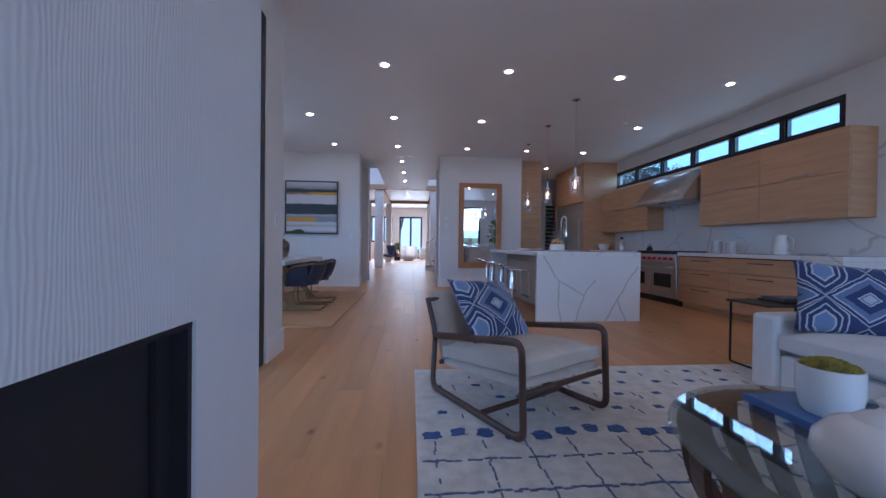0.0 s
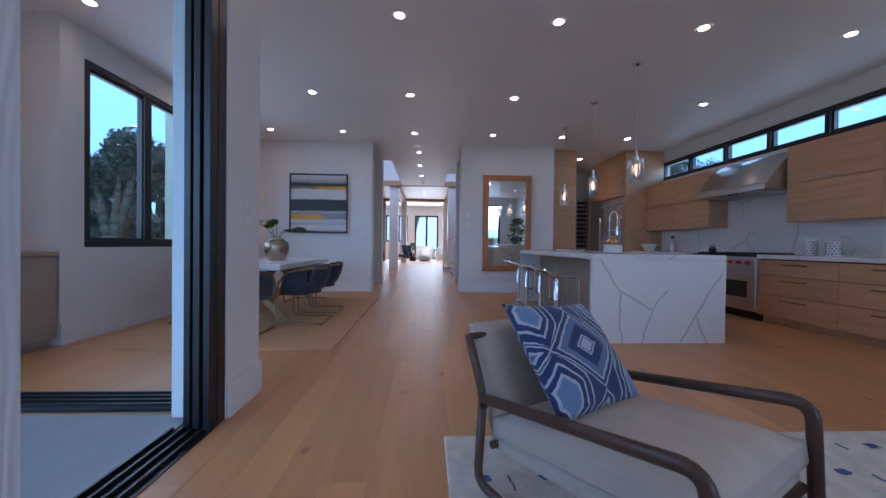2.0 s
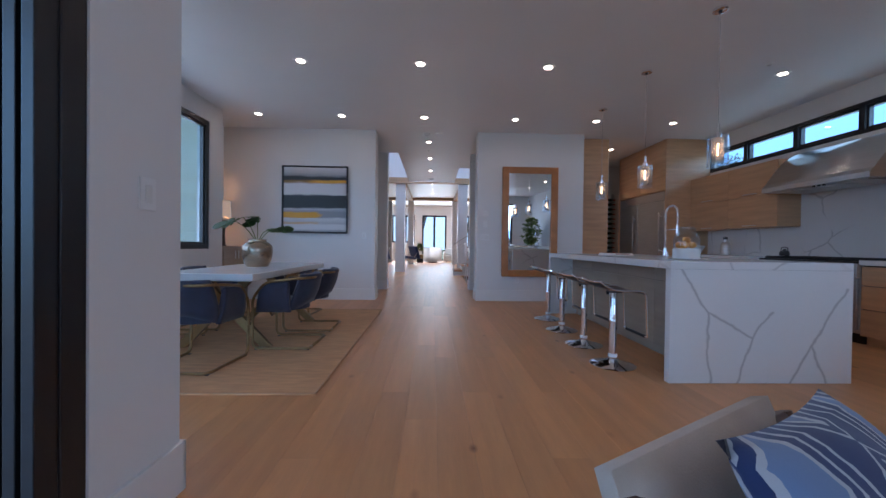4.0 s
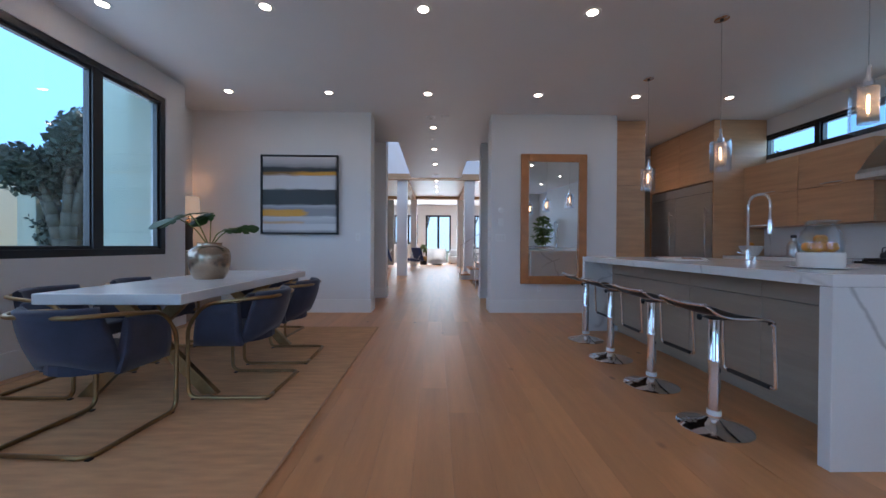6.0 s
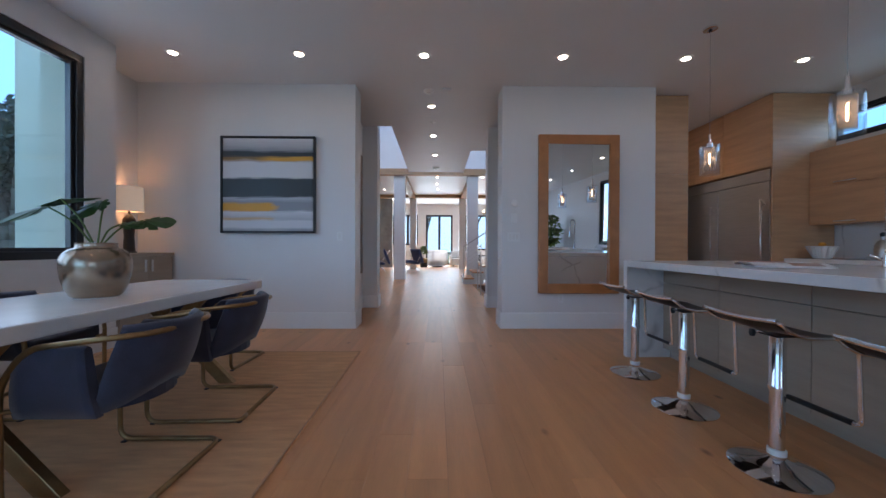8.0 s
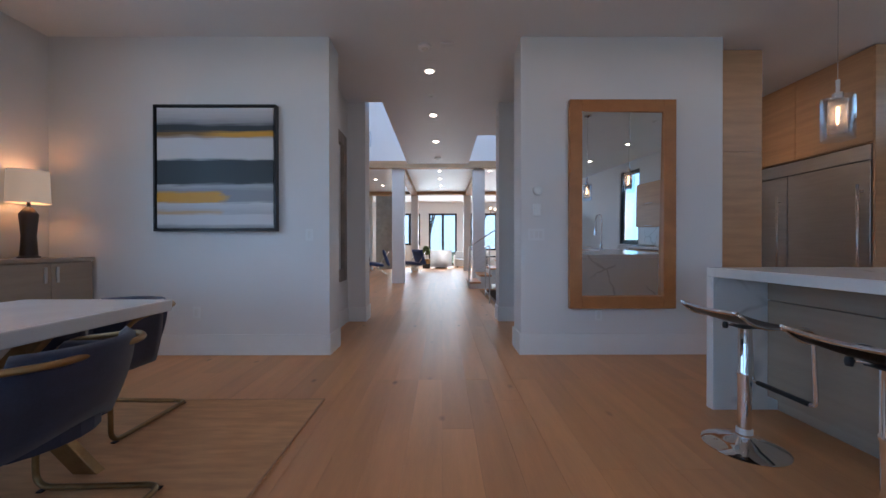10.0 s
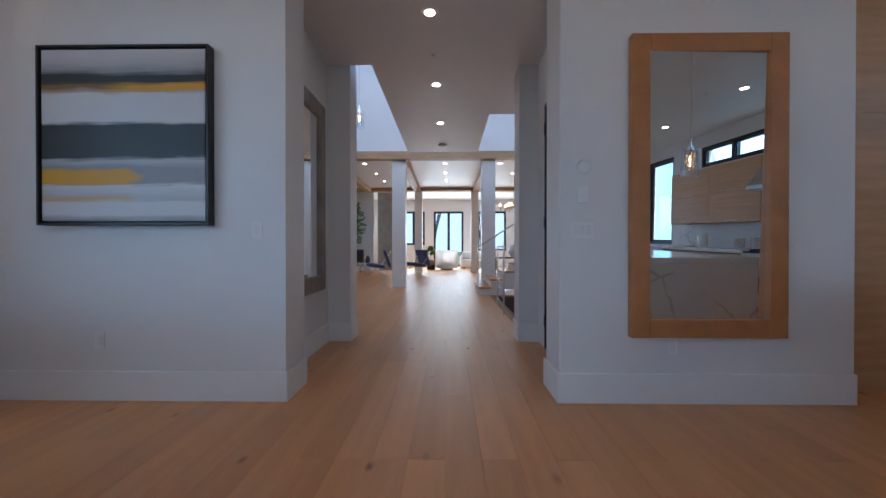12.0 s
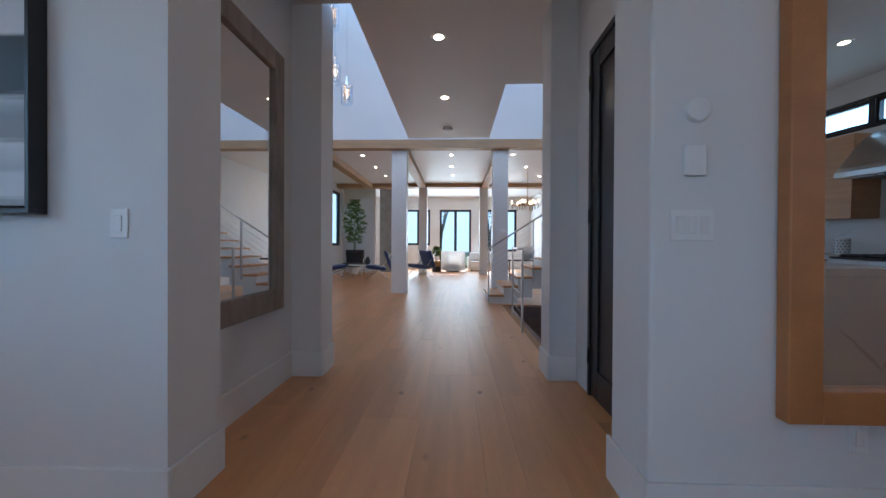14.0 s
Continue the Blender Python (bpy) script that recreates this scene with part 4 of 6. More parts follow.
for k, (x, y) in enumerate(((5.5, 6.22), (5.48, 5.93))):
    c = thing("lattice_canister", "white ceramic canister with a pierced lattice pattern", "canister", x, y, 0.94, "lattice canisters")
    h = 0.20 if k == 0 else 0.18
    part("body", lathe(bmesh.new(), [(0, 0), (0.068, 0), (0.07, 0.006), (0.07, h), (0.064, h), (0.062, 0.02), (0, 0.02)], 32, x, y, 0.94), M_CERAMIC, c)
    bm = bmesh.new()
    for i in range(5):
        for j in range(12):
            a = 2 * math.pi * (j + 0.5 * (i % 2)) / 12
            q = boxm(-0.003, 0.003, -0.008, 0.008, -0.010, 0.010, 0.002)
            me = mesh_of("hole", q, M_HOLE)
            me.transform(Matrix.Translation((x + 0.0695 * math.cos(a), y + 0.0695 * math.sin(a), 0.94 + 0.025 + i * (h - 0.03) / 4.6)) @ Matrix.Rotation(a, 4, "Z"))
            bm.from_mesh(me)
            bpy.data.meshes.remove(me)
    part("lattice", bm, M_HOLE, c, "small grey blocks painted as the shade in pierced openings")
jug = thing("pitcher", "tall white ceramic pitcher with a loop handle", "pitcher", 5.45, 5.13, 0.94)
part("body", lathe(bmesh.new(), [(0, 0), (0.085, 0), (0.09, 0.01), (0.085, 0.12), (0.07, 0.22), (0.072, 0.26), (0.066, 0.26), (0.06, 0.22), (0, 0.21)], 32, 5.45, 5.13, 0.94), M_CERAMIC, jug)
part("handle", tube(bmesh.new(), fillet([(5.45, 5.06, 1.17), (5.45, 4.98, 1.16), (5.45, 4.98, 1.02), (5.45, 5.05, 1.0)], 0.04), 0.010, 10), M_CERAMIC, jug)
bowl2 = thing("low_dish", "low white dish standing on the counter", "dish", 5.42, 4.72, 0.94)
part("dish", lathe(bmesh.new(), [(0, 0), (0.09, 0), (0.15, 0.025), (0.147, 0.028), (0.09, 0.008), (0, 0.008)], 32, 5.42, 4.72, 0.94), M_CERAMIC, bowl2)
pep = thing("kettle", "small dark kettle standing on the range", "kettle", 5.3, 7.62, 0.961)
part("body", lathe(bmesh.new(), [(0, 0), (0.05, 0), (0.06, 0.02), (0.05, 0.06), (0.02, 0.075), (0.015, 0.09), (0, 0.095)], 20, 5.3, 7.62, 0.961), M_BLACK, pep)
part("handle", tube(bmesh.new(), fillet([(5.3, 7.57, 1.02), (5.3, 7.57, 1.08), (5.3, 7.67, 1.08), (5.3, 7.67, 1.02)], 0.03), 0.005, 8), M_BLACK, pep)


# ---- dining ----
M_RUG = mat("woven_jute", (0.63, 0.355, 0.18), 0.9, var=0.14, scale=5, bump=0.5, bscale=130, stretch=(1, 5, 1))
rug = thing("dining_rug", "flat woven tan jute rug under the dining table", "rug", -1.7, 6.8, 0)
part("woven_mat", boxm(-2.98, -0.48, 5.14, 8.40, 0.001, 0.012, 0.003), M_RUG, rug)
bm = bmesh.new()
for a in ((-2.98, -0.48, 5.14, 5.149), (-2.98, -0.48, 8.391, 8.40), (-0.489, -0.48, 5.149, 8.391), (-2.98, -2.971, 5.149, 8.391)):
    box(bm, *a, 0.012, 0.0145)
part("binding", bm, mat("jute_binding", (0.50, 0.30, 0.17), 0.9), rug, "stitched edge binding")

table = thing("dining_table", "thick white dining table on crossed brass legs", "table", -1.8, 7.0, 0.012)
M_TABLE = mat("white_lacquer_table", (0.70, 0.69, 0.68), 0.22, var=0.05, scale=3)
part("tabletop", boxm(-2.22, -1.31, 5.95, 8.08, 0.695, 0.765, 0.008), M_TABLE, table)
for y in (6.27, 7.55):
    for s in (-1, 1):
        foot, head = Vector((-1.745 + s * 0.41, y + s * 0.024, 0.012)), Vector((-1.745 - s * 0.25, y + s * 0.024, 0.693))
        bm = boxm(-0.058, 0.058, -0.022, 0.022, 0.0, 1.0, 0.004)
        for v in bm.verts:
            c = foot.lerp(head, v.co.z)
            v.co = Vector((c.x + v.co.x, c.y + v.co.y, c.z))
        part("leg", bm, M_BRASS, table)

M_NAVY = mat("navy_velvet", (0.026, 0.029, 0.056), 0.8, var=0.3, scale=7, bump=0.2, bscale=150, sheen=0.2)
chair = thing("dining_chair", "navy upholstered cantilever armchair on a brass tube frame", "chair", group="chairs round the dining table")
loop = [(-0.20, -0.27, 0.014), (0.27, -0.27, 0.014), (0.27, 0.27, 0.014), (0.27, 0.275, 0.50), (0.285, 0.15, 0.655), (0.285, -0.16, 0.695), (0.18, -0.272, 0.695), (-0.18, -0.272, 0.695), (-0.285, -0.16, 0.695), (-0.285, 0.15, 0.655), (-0.27, 0.275, 0.50), (-0.27, 0.27, 0.014), (-0.27, -0.27, 0.014), (-0.19, -0.27, 0.014)]
part("frame", tube(bmesh.new(), fillet(loop, 0.07, 6), 0.0125, 10), M_BRASS, chair)


def padded(bm, columns, thick):
    """A padded sheet over columns of (outer point, way inwards), closed all round with a soft rim."""
    skin = []
    for col in columns:
        n = len(col)
        outer = [p - w * 0.35 * thick * math.sin(math.pi * k / (n - 1)) for k, (p, w) in enumerate(col)]
        inner = [p + w * thick for p, w in col]
        rim = [(col[-1][0] + col[-1][1] * thick * 0.5) + Vector((0, 0, thick * 0.45))]
        skin.append([bm.verts.new(v) for v in outer + rim + inner[::-1]])
    for p, q in zip(skin, skin[1:]):
        m = len(p)
        for j in range(m):
            bm.faces.new((p[j], q[j], q[(j + 1) % m], p[(j + 1) % m])).smooth = True
    bm.faces.new(skin[0]), bm.faces.new(skin[-1][::-1])
    return bm


cols = []
for i in range(21):
    a = -1.0 + 2.0 * i / 20
    col = []
    for j in range(7):
        v = j / 6
        ang = a * 1.36 * (1 - 0.30 * v)
        w, d = 0.222 + 0.064 * v, 0.215 + 0.085 * v
        low = 0.355 + 0.09 * math.cos(ang) ** 2
        col.append((Vector((w * math.sin(ang), -d * math.cos(ang), low + (0.715 - low) * v)), Vector((-math.sin(ang), math.cos(ang), 0))))
    cols.append(col)
part("back_shell", padded(bmesh.new(), cols, 0.042), M_NAVY, chair)
for side in (-1, 1):
    cols = []
    for i in range(9):
        f = i / 8
        col = []
        for j in range(6):
            v = j / 5
            y0 = -0.07
            y = y0 + (0.262 - 0.05 * v - y0) * f
            tip = 0.648 if y < 0.14 else 0.648 - 1.15 * (y - 0.14)
            col.append((Vector((side * (0.232 + 0.05 * v), y, 0.355 + (tip - 0.355) * v)), Vector((-side, 0, 0))))
        cols.append(col)
    part("side_panel", padded(bmesh.new(), cols, 0.032), M_NAVY, chair)
bm = bmesh.new()
ring = [(0.205, 0.262), (0.205, 0.0)] + [(0.205 * math.cos(t), -0.175 * math.sin(t)) for t in (math.pi * k / 10 for k in range(1, 10))] + [(-0.205, 0.0), (-0.205, 0.262)]
lid = bm.faces.new([bm.verts.new((x, y, 0.37)) for x, y in ring])
ext = bmesh.ops.extrude_face_region(bm, geom=[lid])
for v in ext["geom"]:
    if isinstance(v, bmesh.types.BMVert):
        v.co.z = 0.465
bmesh.ops.bevel(bm, geom=[e for e in bm.edges if all(v.co.z > 0.46 for v in e.verts)], offset=0.022, segments=3, affect="EDGES", profile=0.5)
part("seat", bm, M_NAVY, chair)
for s in (-1, 1):
    part("seat_bracket", tube(bmesh.new(), [(s * 0.27, 0.272, 0.40), (s * 0.22, 0.24, 0.385)], 0.010, 8), M_BRASS, chair)
    for y in (-0.26, 0.24):
        part("glide", boxm(s * 0.262 - 0.012, s * 0.262 + 0.012, y - 0.012, y + 0.012, 0.0, 0.006), M_BLACK, chair)
chair.matrix_basis = pose(-1.15, 6.45, 0.013, 0, 0, 90)
for x, y, a in ((-1.16, 7.18, 92), (-1.67, 5.76, -4), (-1.70, 8.08, 178), (-2.46, 6.45, -90), (-2.46, 7.20, -88)):
    copy_thing(chair, pose(x, y, 0.013, 0, 0, a))

M_VASE = mat("iridescent_glaze", (0.40, 0.30, 0.22), 0.24, 0.8, var=0.3, scale=3, stretch=(1, 1, 3))
M_LEAF = mat("monstera_leaf", (0.035, 0.11, 0.022), 0.4, var=0.3, scale=9)
M_STEM = mat("green_stem", (0.09, 0.16, 0.04), 0.5)
vx, vy, vz = -1.74, 6.93, 0.765
vase = thing("vase", "round metallic glazed vase with monstera leaves", "vase", vx, vy, vz)
part("body", lathe(bmesh.new(), [(0, 0), (0.10, 0.0), (0.120, 0.016), (0.142, 0.06), (0.158, 0.12), (0.165, 0.185), (0.163, 0.225), (0.15, 0.26), (0.122, 0.285), (0.098, 0.295), (0.094, 0.305), (0.097, 0.325), (0.088, 0.325), (0.085, 0.30), (0, 0.29)], 40, vx, vy, vz), M_VASE, vase)
part("foot", lathe(bmesh.new(), [(0, -0.0), (0.104, -0.0), (0.106, 0.014), (0.10, 0.018), (0, 0.018)], 36, vx, vy, vz + 0.0005), M_CERAMIC, vase, "pale unglazed foot")


def monstera(tip, base, size, yaw, pitch):
    bm = bmesh.new()
    mid = [(base[i] * 0.5 + tip[i] * 0.5 + (0.05 if i == 2 else 0)) for i in range(3)]
    part("stem", tube(bm, fillet([base, mid, tip], 0.1), 0.005, 6), M_STEM, vase)
    bm = bmesh.new()
    n, rings = 44, []
    m = Matrix.Translation(tip) @ pose(0, 0, 0, 30, 0, 0) @ pose(0, 0, 0, 0, 0, yaw) @ pose(0, 0, 0, pitch, 0, 0)
    c = bm.verts.new(m @ Vector((0, 0.1 * size, 0)))
    rim = []
    for k in range(n):
        a = 2 * math.pi * k / n
        r = size * (0.62 + 0.28 * math.cos(a)) * (0.55 if k % 5 == 0 and 4 < k < 40 else 1.0)
        rim.append(bm.verts.new(m @ Vector((r * math.sin(a) * 0.95, 0.25 * size + r * math.cos(a), -0.10 * size * abs(math.sin(a)) - 0.12 * size * max(0, math.cos(a)) ** 2))))
    for k in range(n):
        bm.faces.new((c, rim[k], rim[(k + 1) % n]))
    bmesh.ops.solidify(bm, geom=bm.faces[:], thickness=0.002)
    part("leaf", bm, M_LEAF, vase, "split monstera leaf")


for tip, size, yaw, pitch in (((-1.98, 6.88, 1.30), 0.24, 80, -8), ((-1.86, 6.84, 1.34), 0.22, 30, -18), ((-1.54, 7.02, 1.23), 0.15, -80, -6), ((-1.63, 6.96, 1.20), 0.13, -40, -12), ((-1.80, 7.05, 1.36), 0.17, 140, -10)):
    monstera(tip, (vx, vy, vz + 0.28), size, yaw, pitch)


def painting_material():
    m = bpy.data.materials.new("abstract_painting")
    m.use_nodes = True
    n, l = m.node_tree.nodes, m.node_tree.links
    b = n["Principled BSDF"]
    b.inputs["Roughness"].default_value = 0.45
    tc, sep = n.new("ShaderNodeTexCoord"), n.new("ShaderNodeSeparateXYZ")
    l.new(tc.outputs["Generated"], sep.inputs[0])

    def noise_of(scale, sx, sz):
        mp, t = n.new("ShaderNodeMapping"), n.new("ShaderNodeTexNoise")
        mp.inputs["Scale"].default_value = (sx, 1, sz)
        l.new(tc.outputs["Generated"], mp.inputs[0])
        t.inputs["Scale"].default_value, t.inputs["Detail"].default_value = scale, 6
        l.new(mp.outputs[0], t.inputs["Vector"])
        return t.outputs[0]

    def calc(op, a, c):
        q = n.new("ShaderNodeMath")
        q.operation = op
        for i, v in enumerate((a, c)):
            if isinstance(v, float):
                q.inputs[i].default_value = v
            else:
                l.new(v, q.inputs[i])
        return q.outputs[0]

    def bands(src, stops):
        r = n.new("ShaderNodeValToRGB")
        e = r.color_ramp.elements
        while len(e) < len(stops):
            e.new(0.5)
        for i, (p, c) in enumerate(stops):
            e[i].position, e[i].color = p, (*c, 1)
        l.new(src, r.inputs[0])
        return r.outputs[0]

    z = calc("ADD", sep.outputs[2], calc("MULTIPLY", calc("SUBTRACT", noise_of(3.0, 1.0, 2.0), 0.5), 0.045))
    z = calc("ADD", z, calc("MULTIPLY", calc("SUBTRACT", noise_of(8.0, 0.35, 9.0), 0.5), 0.05))
    W, G, D, L = (0.62, 0.60, 0.60), (0.26, 0.26, 0.27), (0.022, 0.026, 0.028), (0.45, 0.44, 0.45)
    base = bands(z, [(0.0, G), (0.04, W), (0.11, W), (0.13, L), (0.20, W), (0.22, G), (0.31, G), (0.35, L), (0.375, D), (0.56, D), (0.58, W), (0.74, W), (0.76, G), (0.775, D), (0.85, D), (0.875, G), (0.92, L), (1.0, W)])
    gold = bands(z, [(0.0, (0, 0, 0)), (0.10, (0, 0, 0)), (0.13, (0.6, 0.6, 0.6)), (0.16, (0, 0, 0)), (0.20, (0, 0, 0)), (0.22, (1, 1, 1)), (0.29, (1, 1, 1)), (0.31, (0, 0, 0)), (1.0, (0, 0, 0))])
    side = bands(calc("ADD", sep.outputs[0], calc("MULTIPLY", calc("SUBTRACT", noise_of(6.0, 1, 4), 0.5), 0.3)), [(0.0, (1, 1, 1)), (0.52, (1, 1, 1)), (0.60, (0, 0, 0)), (1.0, (0, 0, 0))])
    gold2 = bands(z, [(0.0, (0, 0, 0)), (0.745, (0, 0, 0)), (0.76, (1, 1, 1)), (0.79, (1, 1, 1)), (0.81, (0, 0, 0)), (1.0, (0, 0, 0))])
    side2 = bands(sep.outputs[0], [(0.0, (0.3, 0.3, 0.3)), (0.35, (0.3, 0.3, 0.3)), (0.55, (1, 1, 1)), (1.0, (1, 1, 1))])
    fac = calc("MAXIMUM", calc("MULTIPLY", gold, side), calc("MULTIPLY", gold2, side2))
    mx = n.new("ShaderNodeMix")
    mx.data_type = "RGBA"
    l.new(fac, mx.inputs["Factor"]), l.new(base, mx.inputs["A"])
    mx.inputs["B"].default_value = (0.68, 0.32, 0.02, 1)
    l.new(mx.outputs["Result"], b.inputs["Base Color"])
    bp = n.new("ShaderNodeBump")
    bp.inputs["Strength"].default_value, bp.inputs["Distance"].default_value = 0.3, 0.003
    l.new(noise_of(14.0, 0.5, 10.0), bp.inputs["Height"]), l.new(bp.outputs[0], b.inputs["Normal"])
    return m


art = thing("painting", "square abstract painting in grey, charcoal and gold bands", "painting", -1.9, 9.45, 1.25)
part("canvas", boxm(-2.47, -1.32, 9.432, 9.48, 1.275, 2.465), painting_material(), art)
for a in ((-2.50, -1.29, 1.245, 1.262), (-2.50, -1.29, 2.478, 2.495)):
    part("frame", boxm(a[0], a[1], 9.42, 9.487, a[2], a[3], 0.002), M_BLACK, art)
for a in ((-2.50, -2.483), (-1.307, -1.29)):
    part("frame", boxm(a[0], a[1], 9.42, 9.487, 1.262, 2.478, 0.002), M_BLACK, art)
part("backing", boxm(-2.483, -1.307, 9.481, 9.487, 1.262, 2.478), M_BLACK, art)

M_FRAME = mat("honey_oak_frame", (0.46, 0.185, 0.065), 0.4, var=0.15, scale=2, bump=0.08, bscale=30, stretch=(3, 1, 3))
mir = thing("wall_mirror_large", "tall wall mirror in a flat honey oak frame", "mirror", 2.15, 9.45, 0.47)
bm = boxm(-0.41, 0.41, -0.003, 0.003, -0.92, 0.92)
bm.transform(pose(2.15, 9.459, 1.51, 1.0, 0, 1.3))
part("glass", bm, M_MIRROR, mir)
for x0, x1, z0, z1 in ((1.62, 1.745, 0.47, 2.55), (2.555, 2.68, 0.47, 2.55), (1.745, 2.555, 0.47, 0.595), (1.745, 2.555, 2.425, 2.55)):
    part("frame", boxm(x0, x1, 9.43, 9.488, z0, z1, 0.006), M_FRAME, mir)
M_WEATHER = mat("weathered_grey_wood", (0.27, 0.22, 0.185), 0.55, var=0.3, scale=3, bump=0.3, bscale=40, stretch=(1, 3, 1))
mir = thing("wall_mirror_hall", "tall hall mirror in a wide weathered wood frame", "mirror", -0.97, 10.38, 0.63)
part("glass", boxm(-1.015, -1.002, 10.0, 10.76, 0.78, 2.47), M_MIRROR, mir)
for y0, y1, z0, z1 in ((9.87, 10.01, 0.63, 2.61), (10.75, 10.89, 0.63, 2.61), (10.01, 10.75, 0.63, 0.79), (10.01, 10.75, 2.46, 2.61)):
    part("frame", boxm(-1.028, -0.975, y0, y1, z0, z1, 0.008), M_WEATHER, mir)


def plate(name, label, x, y, z, w, h, gangs, axis="y", slot=False):
    p = thing(name, label, "switch" if not slot else "outlet", x, y, z)
    bm = boxm(x - w / 2, x + w / 2, y - 0.006, y, z - h / 2, z + h / 2, 0.002) if axis == "y" else boxm(x, x + 0.006, y - w / 2, y + w / 2, z - h / 2, z + h / 2, 0.002)
    part("plate", bm, M_TRIM, p)
    for k in range(gangs):
        o = (k - (gangs - 1) / 2) * 0.046
        bm = boxm(x + o - 0.015, x + o + 0.015, y - 0.010, y - 0.006, z - 0.033, z + 0.033, 0.002) if axis == "y" else boxm(x + 0.006, x + 0.010, y + o - 0.015, y + o + 0.015, z - 0.033, z + 0.033, 0.002)
        part("socket" if slot else "rocker", bm, M_CERAMIC, p)


plate("light_switch", "white single rocker light switch on the wall", -0.985, 9.489, 1.21, 0.075, 0.12, 1)
plate("light_switch", "white triple rocker light switch on the wall", 1.30, 9.489, 1.21, 0.165, 0.12, 3)
plate("light_switch", "white single rocker light switch on the pier", -0.739, 4.0, 1.22, 0.075, 0.12, 1, "x")
plate("wall_outlet", "white duplex wall outlet over the baseboard", -2.12, 9.489, 0.43, 0.07, 0.115, 1, "y", True)
plate("wall_outlet", "white duplex wall outlet under the mirror", 1.93, 9.489, 0.40, 0.07, 0.115, 1, "y", True)
th = thing("thermostat", "small white rectangular wall thermostat", "thermostat", 1.29, 9.489, 1.40)
part("body", boxm(1.265, 1.345, 9.471, 9.489, 1.40, 1.52, 0.004), M_TRIM, th)
th = thing("wall_sensor", "round white wall sensor over the thermostat", "sensor", 1.30, 9.489, 1.63)
bm = lathe(bmesh.new(), [(0, 0.026), (0.03, 0.026), (0.045, 0.018), (0.05, 0), (0, 0)], 28)
bm.transform(Matrix.Translation((1.315, 9.489, 1.655)) @ pose(0, 0, 0, 90, 0, 0))
part("dome", bm, M_TRIM, th)


def sideboard(y0, y1, h, label):
    s = thing("sideboard", label, "sideboard", -3.35, (y0 + y1) / 2, 0, "niche sideboards")
    part("body", boxm(-3.59, -3.14, y0 + 0.01, y1 - 0.01, 0.08, h - 0.035), M_CABG, s)
    part("plinth", boxm(-3.57, -3.18, y0 + 0.03, y1 - 0.03, 0.0, 0.079), M_CABG, s)
    part("top", boxm(-3.595, -3.11, y0, y1, h - 0.034, h, 0.003), M_CABG, s)
    c = (y0 + y1) / 2
    for a, b, hy in ((y0 + 0.02, c - 0.002, c - 0.05), (c + 0.002, y1 - 0.02, c + 0.05)):
        d = part("door", boxm(-3.139, -3.118, a, b, 0.09, h - 0.045, 0.002), M_CABG, s)
        part("handle", boxm(-3.117, -3.105, hy - 0.012, hy + 0.012, h - 0.22, h - 0.08, 0.003), M_STEEL, d, "short steel pull")


sideboard(8.66, 9.46, 0.99, "pale wood sideboard in the niche, carrying a lamp")
sideboard(4.2, 5.28, 0.91, "pale wood sideboard in the niche beside the open door")


def table_lamp(x, y, z):
    t = thing("table_lamp", "table lamp with dark tapered base and lit linen shade", "table lamp", x, y, z, "niche lamps")
    part("base", lathe(bmesh.new(), [(0, 0), (0.075, 0), (0.075, 0.012), (0.06, 0.02), (0.05, 0.20), (0.065, 0.40), (0.03, 0.46), (0.012, 0.47), (0.012, 0.56), (0, 0.56)], 28, x, y, z), mat("dark_lamp_base", (0.03, 0.02, 0.016), 0.4), t)
    part("shade", lathe(bmesh.new(), [(0.145, 0.50), (0.135, 0.80), (0.132, 0.80), (0.142, 0.50), (0.145, 0.50)], 36, x, y, z), glow("lit_linen_shade", (0.80, 0.62, 0.44), 0.22), t, "cream linen drum shade")
    p = new("lamp_bulb_light", bpy.data.lights.new("lamp_bulb_light", "POINT"))
    p.data.energy, p.data.color, p.data.shadow_soft_size = 1.8, (1.0, 0.58, 0.28), 0.04
    p.matrix_world = pose(x, y, z + 0.66)


table_lamp(-3.45, 9.18, 0.99)
table_lamp(-3.42, 4.55, 0.91)

# ---- living corner ----
def plaster():
    m = mat("combed_plaster", (0.70, 0.70, 0.71), 0.5, var=0.02, scale=2)
    n, l = m.node_tree.nodes, m.node_tree.links
    tc, mp, w, nz, add = n.new("ShaderNodeTexCoord"), n.new("ShaderNodeMapping"), n.new("ShaderNodeTexWave"), n.new("ShaderNodeTexNoise"), n.new("ShaderNodeVectorMath")
    nz.inputs["Scale"].default_value, nz.inputs["Detail"].default_value = 5.0, 3
    mp.inputs["Scale"].default_value = (1, 1, 0.22)
    l.new(tc.outputs["Object"], mp.inputs[0]), l.new(mp.outputs[0], nz.inputs["Vector"])
    add.operation = "MULTIPLY_ADD"
    l.new(nz.outputs["Color"], add.inputs[0])
    add.inputs[1].default_value = (0.0, 0.13, 0.0)
    l.new(tc.outputs["Object"], add.inputs[2])
    w.wave_type, w.bands_direction = "BANDS", "Y"
    w.inputs["Scale"].default_value, w.inputs["Distortion"].default_value, w.inputs["Detail"].default_value = 26.0, 0.6, 1.0
    l.new(add.outputs[0], w.inputs["Vector"])
    bp = n.new("ShaderNodeBump")
    bp.inputs["Strength"].default_value, bp.inputs["Distance"].default_value = 0.28, 0.004
    l.new(w.outputs["Fac"], bp.inputs["Height"]), l.new(bp.outputs[0], n["Principled BSDF"].inputs["Normal"])
    return m


